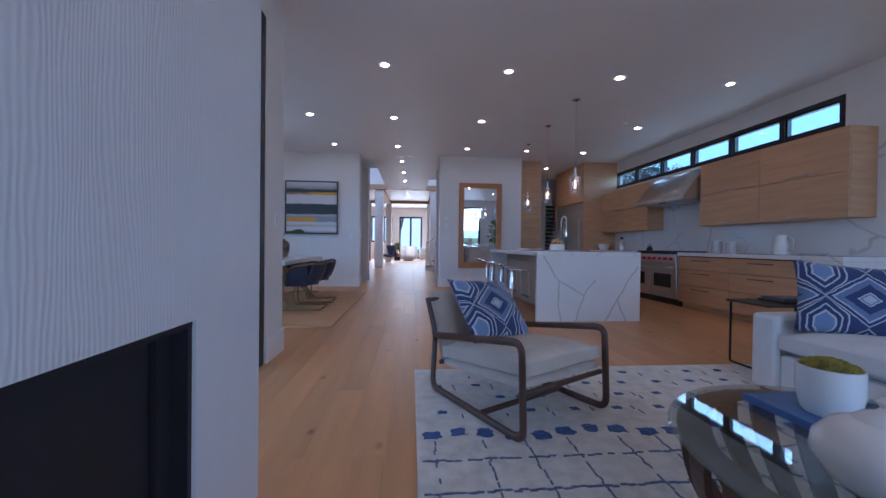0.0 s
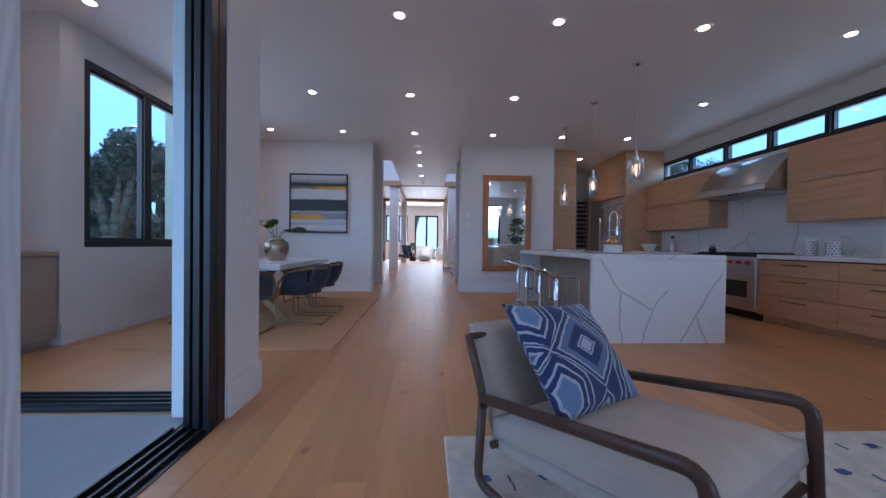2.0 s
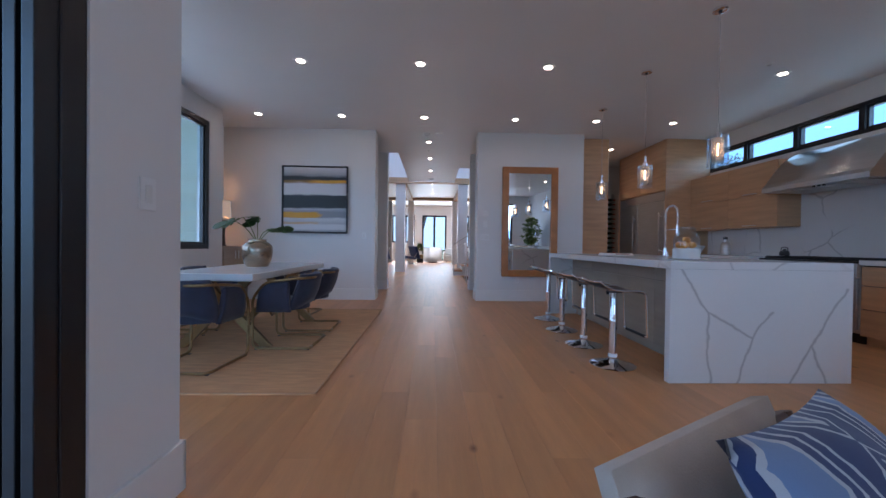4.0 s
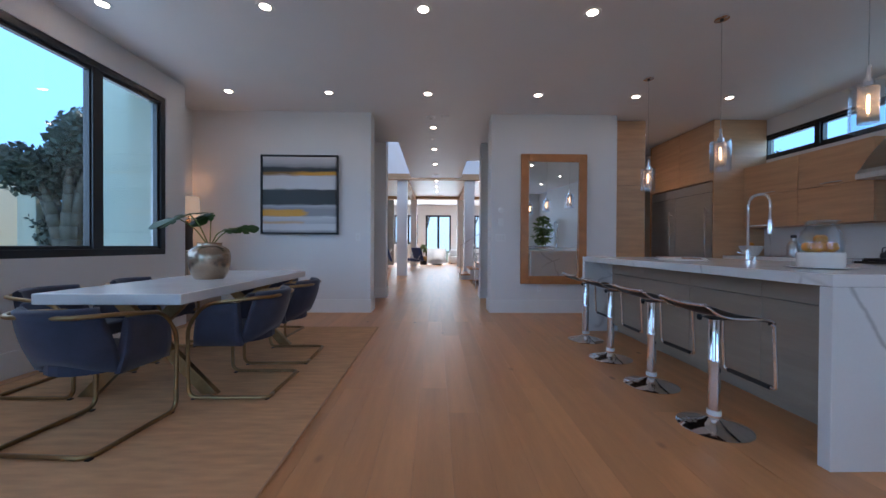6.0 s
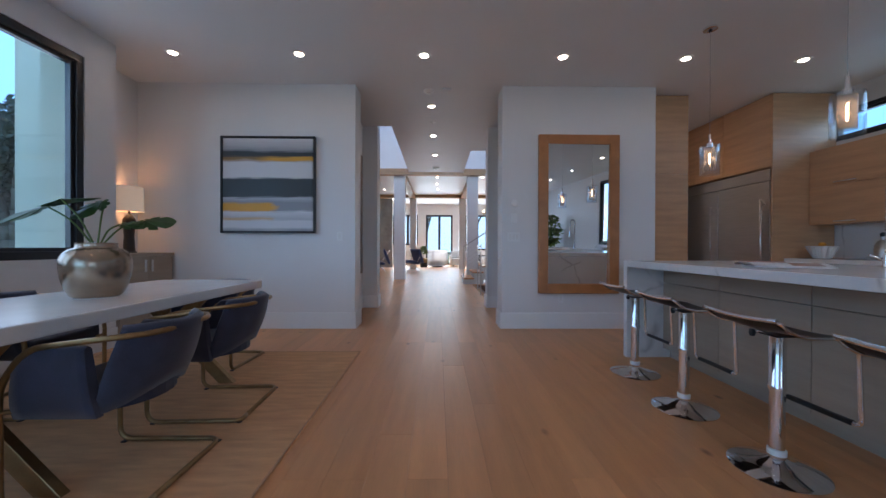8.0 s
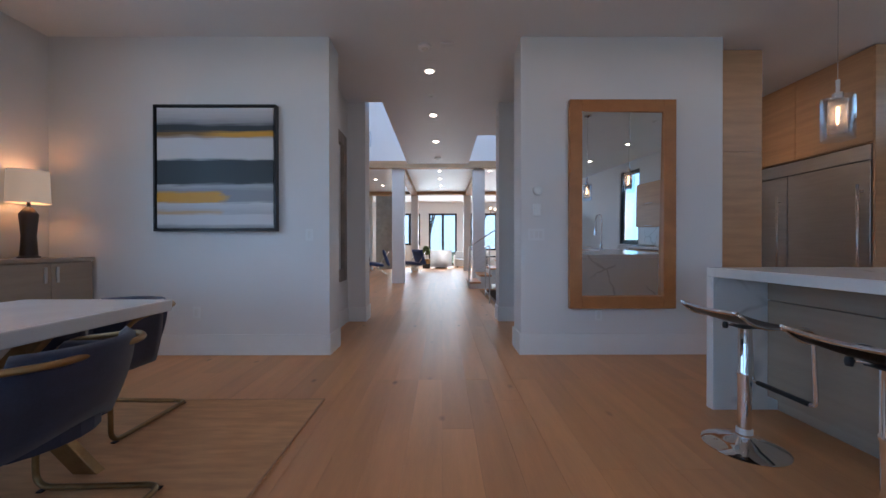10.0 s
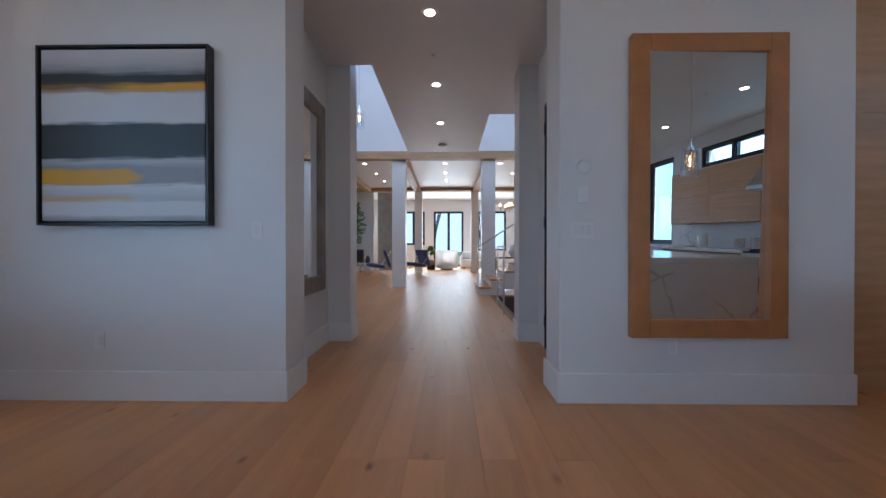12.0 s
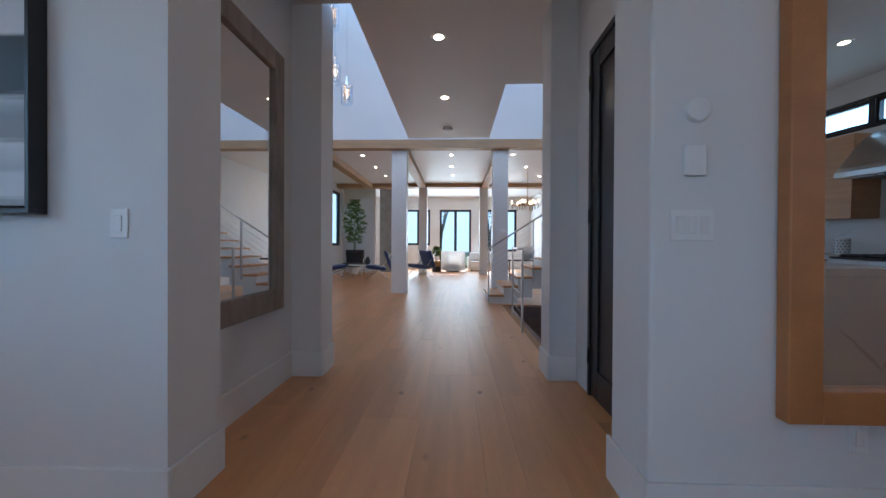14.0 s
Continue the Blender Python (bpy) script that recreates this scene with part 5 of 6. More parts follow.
bm = bmesh.new()
wall_with_holes(bm, "y", -0.30, -0.13, -2.0, 2.155, 0, 3.2, [(-0.2, 1.735, 0.16, 0.79)])
build("wall_fireplace", bm, plaster(), "white combed-plaster chimney breast with a long fireplace")
bm = bmesh.new()
box(bm, -0.95, -0.30, 2.0, 2.150, 0, 3.2)
box(bm, -0.95, -0.85, -2.0, 2.0, 0, 3.2)
build("wall_chimney", bm, M_WALL, "white side of the chimney breast")
fire = thing("fireplace", "long black linear fireplace set in the wall", "fireplace", -0.2, 0.8, 0.16)
M_SOOT = mat("matt_black_steel", (0.014, 0.013, 0.018), 0.6, var=0.2)
for nm, a in (("firebox_back", (-0.62, -0.60, -0.2, 1.735, 0.16, 0.79)), ("firebox_floor", (-0.60, -0.14, -0.2, 1.735, 0.162, 0.18)), ("firebox_top", (-0.60, -0.14, -0.2, 1.735, 0.77, 0.788)), ("firebox_side", (-0.60, -0.14, 1.715, 1.733, 0.18, 0.77)), ("firebox_side", (-0.60, -0.14, -0.198, -0.18, 0.18, 0.77))):
    part(nm, boxm(*a), M_SOOT, fire)
part("inner_frame", boxm(-0.20, -0.185, 1.66, 1.714, 0.18, 0.77), M_SOOT, fire)
part("glass_screen", boxm(-0.205, -0.201, -0.18, 1.66, 0.18, 0.77), M_SOOT, fire, "dark fire glass")

# rug with blue tufts
M_WOOL = mat("ivory_wool_pile", (0.66, 0.61, 0.54), 0.95, var=0.16, scale=14, bump=1.0, bscale=110, sheen=0.3)
M_INDIGO = mat("indigo_wool_pile", (0.06, 0.12, 0.29), 0.95, var=0.35, scale=30, bump=0.8, bscale=160)
lrug = thing("living_rug", "ivory wool rug with indigo grid lines and dashes", "rug", 2.3, 1.9, 0)
part("woven_mat", boxm(0.505, 4.3, -0.2, 3.53, 0.001, 0.022, 0.008), M_WOOL, lrug)
bm = bmesh.new()
rr = random.Random(5)


def tuft(x, y, w, h, z=0.0245):
    """A small ragged patch of coloured pile."""
    n = 16
    vs = [bm.verts.new((x + math.copysign(abs(math.cos(a)) ** 0.5, math.cos(a)) * w * rr.uniform(0.33, 0.6), y + math.copysign(abs(math.sin(a)) ** 0.5, math.sin(a)) * h * rr.uniform(0.33, 0.6), z)) for a in (2 * math.pi * (k + 0.5) / n for k in range(n))]
    f = bm.faces.new(vs)
    ext = bmesh.ops.extrude_face_region(bm, geom=[f])
    for v in ext["geom"]:
        if isinstance(v, bmesh.types.BMVert):
            v.co.z -= 0.006


def line(x0, y0, x1, y1, w, skip):
    n = max(1, int(math.hypot(x1 - x0, y1 - y0) / 0.035))
    for k in range(n):
        if rr.random() > skip:
            s = (k + 0.5) / n
            dx, dy = abs(x1 - x0) / n * 1.1, abs(y1 - y0) / n * 1.1
            tuft(x0 + (x1 - x0) * s + rr.uniform(-0.006, 0.006), y0 + (y1 - y0) * s + rr.uniform(-0.006, 0.006), max(dx, w), max(dy, w))


for k in range(18):
    tuft(0.58 + k * 0.145, 2.52 + 0.03 * math.sin(k * 1.3), 0.10, 0.08)
dashes = [(0.66 + k * 0.27 + (j % 2) * 0.13, y, j % 2 == 0 or k % 3 > 0) for j, y in enumerate((2.78, 2.98, 3.18, 3.38)) for k in range(13)]
for x, y, square in dashes:
    if square:
        tuft(x, y, 0.06, 0.045)
tagged(part("indigo_pattern", bm, M_INDIGO, lrug, "indigo tufted squares"), kind="stuff")
bm = bmesh.new()
M_FADED = mat("faded_indigo_pile", (0.13, 0.17, 0.27), 0.95, var=0.45, scale=30, bump=0.8, bscale=160)
for y in (2.30, 2.08, 1.86, 1.64, 1.42, 1.2, 0.98, 0.76):
    line(0.53, y, 4.2, y + 0.03, 0.013, 0.10)
for k in range(16):
    x = 0.60 + k * 0.235
    line(x, 0.6, x + rr.uniform(-0.03, 0.03), 2.46, 0.010, 0.14)
for x, y, _ in dashes:
    line(x + 0.12, y - 0.08, x + 0.10, y + 0.02, 0.008, 0.35)
tagged(part("faded_pattern", bm, M_FADED, lrug, "faded indigo tufted lines"), kind="stuff")


def ikat():
    m = bpy.data.materials.new("indigo_ikat_cotton")
    m.use_nodes = True
    n, l = m.node_tree.nodes, m.node_tree.links
    b = n["Principled BSDF"]
    b.inputs["Roughness"].default_value, b.inputs["Sheen Weight"].default_value = 0.85, 0.2
    tc, sep, nz = n.new("ShaderNodeTexCoord"), n.new("ShaderNodeSeparateXYZ"), n.new("ShaderNodeTexNoise")
    add = n.new("ShaderNodeVectorMath")
    add.operation = "MULTIPLY_ADD"
    nz.inputs["Scale"].default_value = 30
    l.new(tc.outputs["Object"], nz.inputs["Vector"]), l.new(nz.outputs["Color"], add.inputs[0]), l.new(tc.outputs["Object"], add.inputs[2])
    add.inputs[1].default_value = (0.014, 0.014, 0.0)
    l.new(add.outputs[0], sep.inputs[0])

    def calc(op, a, c=None, d=None):
        q = n.new("ShaderNodeMath")
        q.operation = op
        for i, v in enumerate((a, c, d)):
            if v is None:
                continue
            if isinstance(v, (int, float)):
                q.inputs[i].default_value = v
            else:
                l.new(v, q.inputs[i])
        return q.outputs[0]

    def rings(src, stops):
        r = n.new("ShaderNodeValToRGB")
        r.color_ramp.interpolation = "CONSTANT"
        e = r.color_ramp.elements
        while len(e) < len(stops):
            e.new(0.5)
        for i, (p, c) in enumerate(stops):
            e[i].position, e[i].color = p, (*c, 1)
        l.new(calc("MULTIPLY", src, 5.0), r.inputs[0])
        return r.outputs[0]

    INK, MID, PALE, MILK = (0.022, 0.044, 0.135), (0.12, 0.18, 0.31), (0.16, 0.25, 0.43), (0.46, 0.49, 0.53)
    u = calc("MULTIPLY", calc("PINGPONG", calc("ADD", sep.outputs[0], 0.40 - 0.007), 0.20), 0.75)
    v = calc("PINGPONG", calc("ADD", sep.outputs[1], 0.34 - 0.007), 0.17)
    diamond = calc("ADD", u, calc("MULTIPLY", v, 0.92))
    un, vn = calc("SUBTRACT", 0.15, u), calc("SUBTRACT", 0.17, v)
    lozenge = calc("MAXIMUM", calc("MULTIPLY", calc("ADD", un, calc("MULTIPLY", vn, 0.75)), 0.8), calc("MULTIPLY", un, 1.25))
    inner = rings(diamond, [(0.0, MILK), (0.13, MID), (0.17, MILK), (0.21, INK), (0.42, MID), (0.60, MILK), (0.65, INK), (0.74, MILK), (0.78, INK)])
    outer = rings(lozenge, [(0.0, PALE), (0.20, MILK), (0.25, INK), (0.33, MILK), (0.37, INK), (0.47, MILK), (0.51, INK)])
    pick, mx = calc("GREATER_THAN", calc("ADD", diamond, calc("MULTIPLY", lozenge, -0.35)), 0.128), n.new("ShaderNodeMix")
    mx.data_type = "RGBA"
    l.new(pick, mx.inputs["Factor"]), l.new(inner, mx.inputs["A"]), l.new(outer, mx.inputs["B"])
    l.new(mx.outputs["Result"], b.inputs["Base Color"])
    bp, fn = n.new("ShaderNodeBump"), n.new("ShaderNodeTexNoise")
    fn.inputs["Scale"].default_value = 350
    bp.inputs["Strength"].default_value, bp.inputs["Distance"].default_value = 0.3, 0.002
    l.new(tc.outputs["Object"], fn.inputs["Vector"]), l.new(fn.outputs[0], bp.inputs["Height"]), l.new(bp.outputs[0], b.inputs["Normal"])
    return m


M_IKAT = ikat()


def cushion(name, label, m, w, h, t, material):
    bm = bmesh.new()
    n = 18
    sides = []
    for s in (1, -1):
        g = []
        for i in range(n + 1):
            row = []
            for j in range(n + 1):
                u, v = -1 + 2 * i / n, -1 + 2 * j / n
                puff = (max(0, 1 - abs(u) ** 2.6) * max(0, 1 - abs(v) ** 2.6)) ** 0.55
                pin = 1 - 0.07 * (1 - abs(v) ** 2) * abs(u) ** 3, 1 - 0.07 * (1 - abs(u) ** 2) * abs(v) ** 3
                wr = 0.006 * math.sin(7 * u + 3 * v) * puff
                row.append(bm.verts.new((u * w / 2 * pin[0], v * h / 2 * pin[1], s * (t / 2 * puff + wr + 0.001))))
            g.append(row)
        for a, b in zip(g, g[1:]):
            for j in range(n):
                bm.faces.new((a[j], b[j], b[j + 1], a[j + 1])).smooth = True
        sides.append(g)
    bmesh.ops.remove_doubles(bm, verts=bm.verts, dist=0.0025)
    ob = solid(name, bm, material, label, "cushion", group="ikat cushions")
    ob.matrix_basis = m
    return ob


M_WALNUT = mat("dark_walnut", (0.095, 0.048, 0.032), 0.38, var=0.25, scale=5, bump=0.1, bscale=50, stretch=(1, 3, 1))
M_LINEN = mat("oatmeal_linen", (0.55, 0.47, 0.395), 0.9, var=0.08, scale=10, bump=0.4, bscale=260)
ach = thing("lounge_armchair", "low lounge chair with dark walnut frame and linen cushions", "armchair")
for s in (-0.365, 0.365):
    pts = fillet([(s, -0.41, 0.40), (s, -0.44, 0.03), (s, 0.44, 0.03), (s, 0.42, 0.535), (s, -0.40, 0.40)], 0.07, 6)
    part("side_frame", tube(bmesh.new(), pts, 0.0165, 10, 1.35, (1, 0, 0)), M_WALNUT, ach, "oval walnut side frame")
    part("back_post", tube(bmesh.new(), fillet([(s, -0.405, 0.36), (s, -0.425, 0.45), (s, -0.52, 0.645)], 0.05), 0.0165, 10, 1.35, (1, 0, 0)), M_WALNUT, ach)
part("back_rail", tube(bmesh.new(), [(-0.365, -0.515, 0.635), (0.365, -0.515, 0.635)], 0.015, 10), M_WALNUT, ach)
part("stretcher", tube(bmesh.new(), [(-0.355, 0.10, 0.045), (0.355, 0.10, 0.045)], 0.017, 10), M_WALNUT, ach)
part("seat_rail", tube(bmesh.new(), [(-0.355, 0.40, 0.25), (0.355, 0.40, 0.25)], 0.016, 10), M_WALNUT, ach)
part("seat_rail", tube(bmesh.new(), [(-0.355, -0.36, 0.22), (0.355, -0.36, 0.22)], 0.016, 10), M_WALNUT, ach)


def soft_slab(w, d, t, r=0.04, puff=0.02):
    bm = boxm(-w / 2, w / 2, -d / 2, d / 2, -t / 2, t / 2)
    bmesh.ops.subdivide_edges(bm, edges=bm.edges[:], cuts=9, use_grid_fill=True)
    for v in bm.verts:
        x, y, z = v.co
        fx, fy = 1 - abs(2 * x / w) ** 4, 1 - abs(2 * y / d) ** 4
        v.co.z = z * (0.55 + 0.45 * max(0, fx * fy) ** 0.35) + math.copysign(puff * max(0, fx * fy), z) * (abs(z) > t * 0.49)
    for f in bm.faces:
        f.smooth = True
    return bm


bm = soft_slab(0.66, 0.80, 0.13)
bm.transform(pose(0, 0.02, 0.335, 7))
part("seat_cushion", bm, M_LINEN, ach)
bm = soft_slab(0.66, 0.76, 0.06)
bm.transform(pose(0, 0.02, 0.255, 6))
part("seat_sling", bm, M_LINEN, ach)
bm = soft_slab(0.65, 0.50, 0.07)
bm.transform(pose(0, -0.46, 0.45, 112))
part("back_sling", bm, M_LINEN, ach)
AC = pose(1.13, 2.92, 0.022, 0, 0, 208.6)
ach.matrix_basis = AC @ Matrix.Scale(0.955, 4)
cushion("throw_pillow", "indigo and white geometric pillow on the lounge chair", AC @ pose(-0.005, -0.238, 0.552, -48.8, 0, 6.9) @ pose(0, 0, 0, 0, 0, 174.3), 0.55, 0.49, 0.15, M_IKAT)

M_SOFA = mat("white_slipcover", (0.68, 0.67, 0.66), 0.9, var=0.05, scale=8, bump=0.3, bscale=240)
sofa = thing("sofa", "white slipcovered sofa with loose seat cushions", "sofa", 3.4, 1.9, 0.022)
part("base", boxm(2.87, 3.85, 0.9, 2.88, 0.06, 0.30, 0.02), M_SOFA, sofa)
part("arm", boxm(2.85, 3.86, 2.885, 3.07, 0.04, 0.56, 0.03), M_SOFA, sofa)
part("arm", boxm(2.85, 3.86, 0.71, 0.895, 0.04, 0.56, 0.03), M_SOFA, sofa)
part("back", boxm(3.66, 3.86, 0.9, 2.88, 0.30, 0.80, 0.04), M_SOFA, sofa)
for y in (1.40, 2.39):
    bm = soft_slab(0.80, 0.97, 0.17)
    bm.transform(pose(3.26, y, 0.39))
    part("seat_cushion", bm, M_SOFA, sofa)
    bm = soft_slab(0.44, 0.96, 0.18)
    bm.transform(pose(3.57, y, 0.66, 0, 80, 0))
    part("back_cushion", bm, M_SOFA, sofa)
for x in (2.92, 3.78):
    for y in (0.78, 3.0):
        part("foot", boxm(x - 0.03, x + 0.03, y - 0.03, y + 0.03, 0.022, 0.06), M_BLACK, sofa)
cushion("throw_pillow", "indigo and white geometric pillow against the sofa arm", pose(3.22, 2.70, 0.685, 74, 0, -26) @ pose(0, 0, 0, 0, 0, -5), 0.66, 0.48, 0.17, M_IKAT)
for ob in (sofa, bpy.data.objects["throw_pillow.001"]):
    ob.matrix_basis = pose(0.07, 0, 0) @ ob.matrix_basis

st = thing("side_table", "slim black metal side table with dark top", "side table", 3.45, 3.45, 0)
st.matrix_basis = pose(3.57, 3.45, 0)
part("top", boxm(3.22, 3.90, 3.22, 3.60, 0.555, 0.572, 0.004), M_BRONZE, st)
for x in (3.25, 3.87):
    part("leg", tube(bmesh.new(), fillet([(x, 3.24, 0.035), (x, 3.58, 0.035), (x, 3.58, 0.55)], 0.02), 0.009, 8), M_BLACK, st)
bk = thing("stacked_books", "two dark hardback books on the side table", "book", 3.5, 3.4, 0.572)
part("book", boxm(3.44, 3.76, 3.30, 3.52, 0.5725, 0.592, 0.003), M_BLACK, bk)
part("book", boxm(3.46, 3.74, 3.31, 3.51, 0.5925, 0.612, 0.003), mat("grey_book_cover", (0.10, 0.10, 0.12), 0.5), bk)

cx, cy = 1.87, 1.51
ct = thing("coffee_table", "round glass coffee table on a dark slatted wood base", "coffee table", cx, cy, 0.022)
g = part("glass_top", lathe(bmesh.new(), [(0, 0.408), (0.60, 0.408), (0.606, 0.414), (0.60, 0.420), (0, 0.420)], 64, cx, cy), pane_glass("table_glass", (0.88, 0.94, 0.95), 0.11, 0.9), ct, "thick clear glass top")
for k in range(22):
    a = 2 * math.pi * k / 22
    bm = bmesh.new()
    rows = []
    for s in range(9):
        f = s / 8
        r, z = 0.40 + 0.17 * math.sin(f * math.pi * 0.55), 0.024 + 0.372 * f
        w = 0.034 + 0.012 * f
        rows.append([bm.verts.new((cx + (r + dr) * math.cos(a) - dw * math.sin(a), cy + (r + dr) * math.sin(a) + dw * math.cos(a), z)) for dr, dw in ((0, -w), (0, w), (-0.02, w), (-0.02, -w))])
    for p, q in zip(rows, rows[1:]):
        for j in range(4):
            bm.faces.new((p[j], p[(j + 1) % 4], q[(j + 1) % 4], q[j]))
    bm.faces.new(rows[0]), bm.faces.new(rows[-1])
    part("slat", bm, M_WALNUT, ct)
part("top_ring", lathe(bmesh.new(), [(0.50, 0.397), (0.58, 0.397), (0.58, 0.407), (0.50, 0.407), (0.50, 0.397)], 48, cx, cy), M_WALNUT, ct)
part("base_ring", lathe(bmesh.new(), [(0.34, 0.024), (0.41, 0.024), (0.41, 0.045), (0.34, 0.045), (0.34, 0.024)], 48, cx, cy), M_WALNUT, ct)
pot = thing("moss_pot", "cream ceramic pot filled with green moss", "plant pot", 1.90, 1.78, 0.45)
bkk = solid("blue_book", boxm(1.76, 2.04, 1.60, 1.96, 0.4205, 0.449, 0.003), mat("blue_book_cover", (0.05, 0.12, 0.28), 0.4), "blue hardback book lying on the coffee table", "book")
part("pot", lathe(bmesh.new(), [(0, 0), (0.066, 0), (0.076, 0.015), (0.087, 0.08), (0.086, 0.16), (0.079, 0.16), (0.080, 0.13), (0, 0.12)], 36, 1.90, 1.78, 0.45), M_CERAMIC, pot)
bm = bmesh.new()
rr = random.Random(9)
for k in range(260):
    a, r = rr.uniform(0, 6.283), 0.068 * rr.random() ** 0.5
    x, y, z = 1.90 + r * math.cos(a), 1.78 + r * math.sin(a), 0.598 + 0.03 * (1 - (r / 0.08) ** 2)
    bmesh.ops.create_icosphere(bm, subdivisions=1, radius=rr.uniform(0.009, 0.016), matrix=pose(x, y, z, rr.uniform(0, 90)))
part("moss", bm, mat("yellow_green_moss", (0.19, 0.16, 0.02), 0.9, var=0.5, scale=25), pot, "yellow-green moss")
lj = thing("lidded_jar", "squat cream ceramic jar with a knobbed lid", "jar", 1.62, 1.44, 0.4205)
part("body", lathe(bmesh.new(), [(0, 0), (0.08, 0), (0.105, 0.02), (0.135, 0.07), (0.13, 0.11), (0.10, 0.15), (0.06, 0.17), (0, 0.17)], 40, 1.62, 1.44, 0.4205), M_CERAMIC, lj)
part("lid", lathe(bmesh.new(), [(0.06, 0.171), (0.045, 0.185), (0.02, 0.195), (0.012, 0.205), (0.022, 0.22), (0.012, 0.232), (0, 0.235)], 28, 1.62, 1.44, 0.4205), M_CERAMIC, lj)


M_FIG = mat("fig_leaf", (0.14, 0.22, 0.05), 0.45, var=0.4, scale=6)


def leafy_plant(name, label, x, y, h, spread, seed, pot_r=0.2, z0=0.0, pot_h=0.36):
    p = thing(name, label, "potted plant", x, y, z0)
    part("pot", lathe(bmesh.new(), [(0, 0), (pot_r * 0.75, 0), (pot_r, pot_h), (pot_r * 0.92, pot_h), (pot_r * 0.9, pot_h - 0.05), (0, pot_h - 0.05)], 28, x, y, z0), M_CERAMIC, p)
    r = random.Random(seed)
    bm, lf = bmesh.new(), bmesh.new()
    for k in range(4):
        a = k * 1.7
        tip = (x + 0.35 * spread * math.cos(a), y + 0.35 * spread * math.sin(a), z0 + h * r.uniform(0.75, 1.0))
        tube(bm, fillet([(x, y, z0 + pot_h - 0.06), (x + 0.1 * spread * math.cos(a), y + 0.1 * spread * math.sin(a), z0 + h * 0.5), tip], 0.2), 0.012, 6)
    part("stem", bm, M_STEM, p)
    for k in range(260):
        a, q = r.uniform(0, 6.283), r.random()
        z = z0 + h * (0.42 + 0.58 * q)
        rad = spread * (0.25 + 0.75 * math.sin(math.pi * (0.15 + 0.8 * q))) * r.uniform(0.35, 1.0)
        s = r.uniform(0.09, 0.15)
        m = Matrix.Translation((x + rad * math.cos(a), y + rad * math.sin(a), z)) @ pose(0, 0, 0, r.uniform(-60, 40), r.uniform(-40, 40), math.degrees(a) - 90)
        vs = [lf.verts.new(m @ Vector((s * u * 0.5, s * v, 0.12 * s * abs(u)))) for u, v in ((0, -0.9), (0.7, -0.3), (0.95, 0.3), (0, 1.0), (-0.95, 0.3), (-0.7, -0.3))]
        mid = lf.verts.new(m @ Vector((0, 0.1 * s, -0.02 * s)))
        for i in range(6):
            lf.faces.new((mid, vs[i], vs[(i + 1) % 6]))
    tagged(part("leaves", lf, M_FIG, p, "broad glossy green leaves"), kind="stuff")


leafy_plant("fig_tree", "tall potted fig by the garden door", 5.22, 0.05, 2.0, 0.44, 3, 0.24)

# ---- hall and living room beyond ----
for x in (-1.15, 1.28):
    build("column", boxm(x, x + 0.36, 16.70, 17.05, 0, 3.62, 0.006), M_TRIM, "square white column under the oak beam", "column")
    build("column", boxm(x + 0.08, x + 0.40, 22.5, 22.82, 0, 3.62, 0.006), M_TRIM, "square white column under the oak beam", "column")
build("beam", boxm(-4.4, 4.2, 16.45, 16.69, 3.42, 3.62, 0.006), M_BEAM, "pale oak ceiling beam across the living room", "beam")
build("beam", boxm(-4.4, 4.2, 22.45, 22.85, 3.50, 3.648, 0.006), M_BEAM, "pale oak ceiling beam across the living room", "beam")
for x in (-3.2, -1.07, 1.42):
    build("beam", boxm(x, x + 0.26, 17.06, 22.44, 3.46, 3.648, 0.006), M_BEAM, "pale oak ceiling beam along the living room", "beam")

stair = thing("staircase", "oak-treaded staircase with white risers", "staircase", 2.0, 15.8, 0)
for k in range(9):
    z = 0.18 * (k + 1)
    s = part("riser", boxm(1.08 + 0.28 * k, 1.08 + 0.28 * (k + 1) + 0.001, 15.25, 16.40, max(0.0, z - 0.42), z - 0.041), M_TRIM, stair)
    part("tread", boxm(1.05 + 0.28 * k, 1.08 + 0.28 * (k + 1) + 0.001, 15.22, 16.43, z - 0.04, z, 0.004), M_OAK, s, "oak tread")
rail = thing("stair_railing", "brushed steel stair railing with cable infill", "railing", 1.3, 14.0, 0)
POSTS = [(1.27, 12.82), (1.33, 13.99), (1.05, 15.20)]
for x, y in POSTS:
    part("post", boxm(x - 0.012, x + 0.012, y - 0.025, y + 0.025, 0, 1.09, 0.003), M_STEEL, rail)
for (x0, y0), (x1, y1) in zip(POSTS[:1], POSTS[1:2]):
    part("top_rail", tube(bmesh.new(), [(x0, y0, 1.10), (x1, y1, 1.10)], 0.018, 8), M_STEEL, rail)
    for k in range(8):
        part("cable", tube(bmesh.new(), [(x0, y0, 0.12 + k * 0.12), (x1, y1, 0.12 + k * 0.12)], 0.003, 6), M_STEEL, rail)
part("handrail", tube(bmesh.new(), [(1.05, 15.20, 1.09), (3.45, 15.20, 2.64)], 0.018, 8), M_STEEL, rail)
for k in range(7):
    part("cable", tube(bmesh.new(), [(1.05, 15.20, 0.22 + k * 0.12), (3.45, 15.20, 1.77 + k * 0.12)], 0.003, 6), M_STEEL, rail)
for k in (3, 6):
    x = 1.08 + 0.28 * k
    part("post", boxm(x - 0.012, x + 0.012, 15.175, 15.219, 0.18 * k - 0.1, 1.09 + 0.646 * (x - 1.05), 0.003), M_STEEL, rail)
M_WELL = mat("dark_stair_wood", (0.17, 0.11, 0.09), 0.6, var=0.2)
bm = bmesh.new()
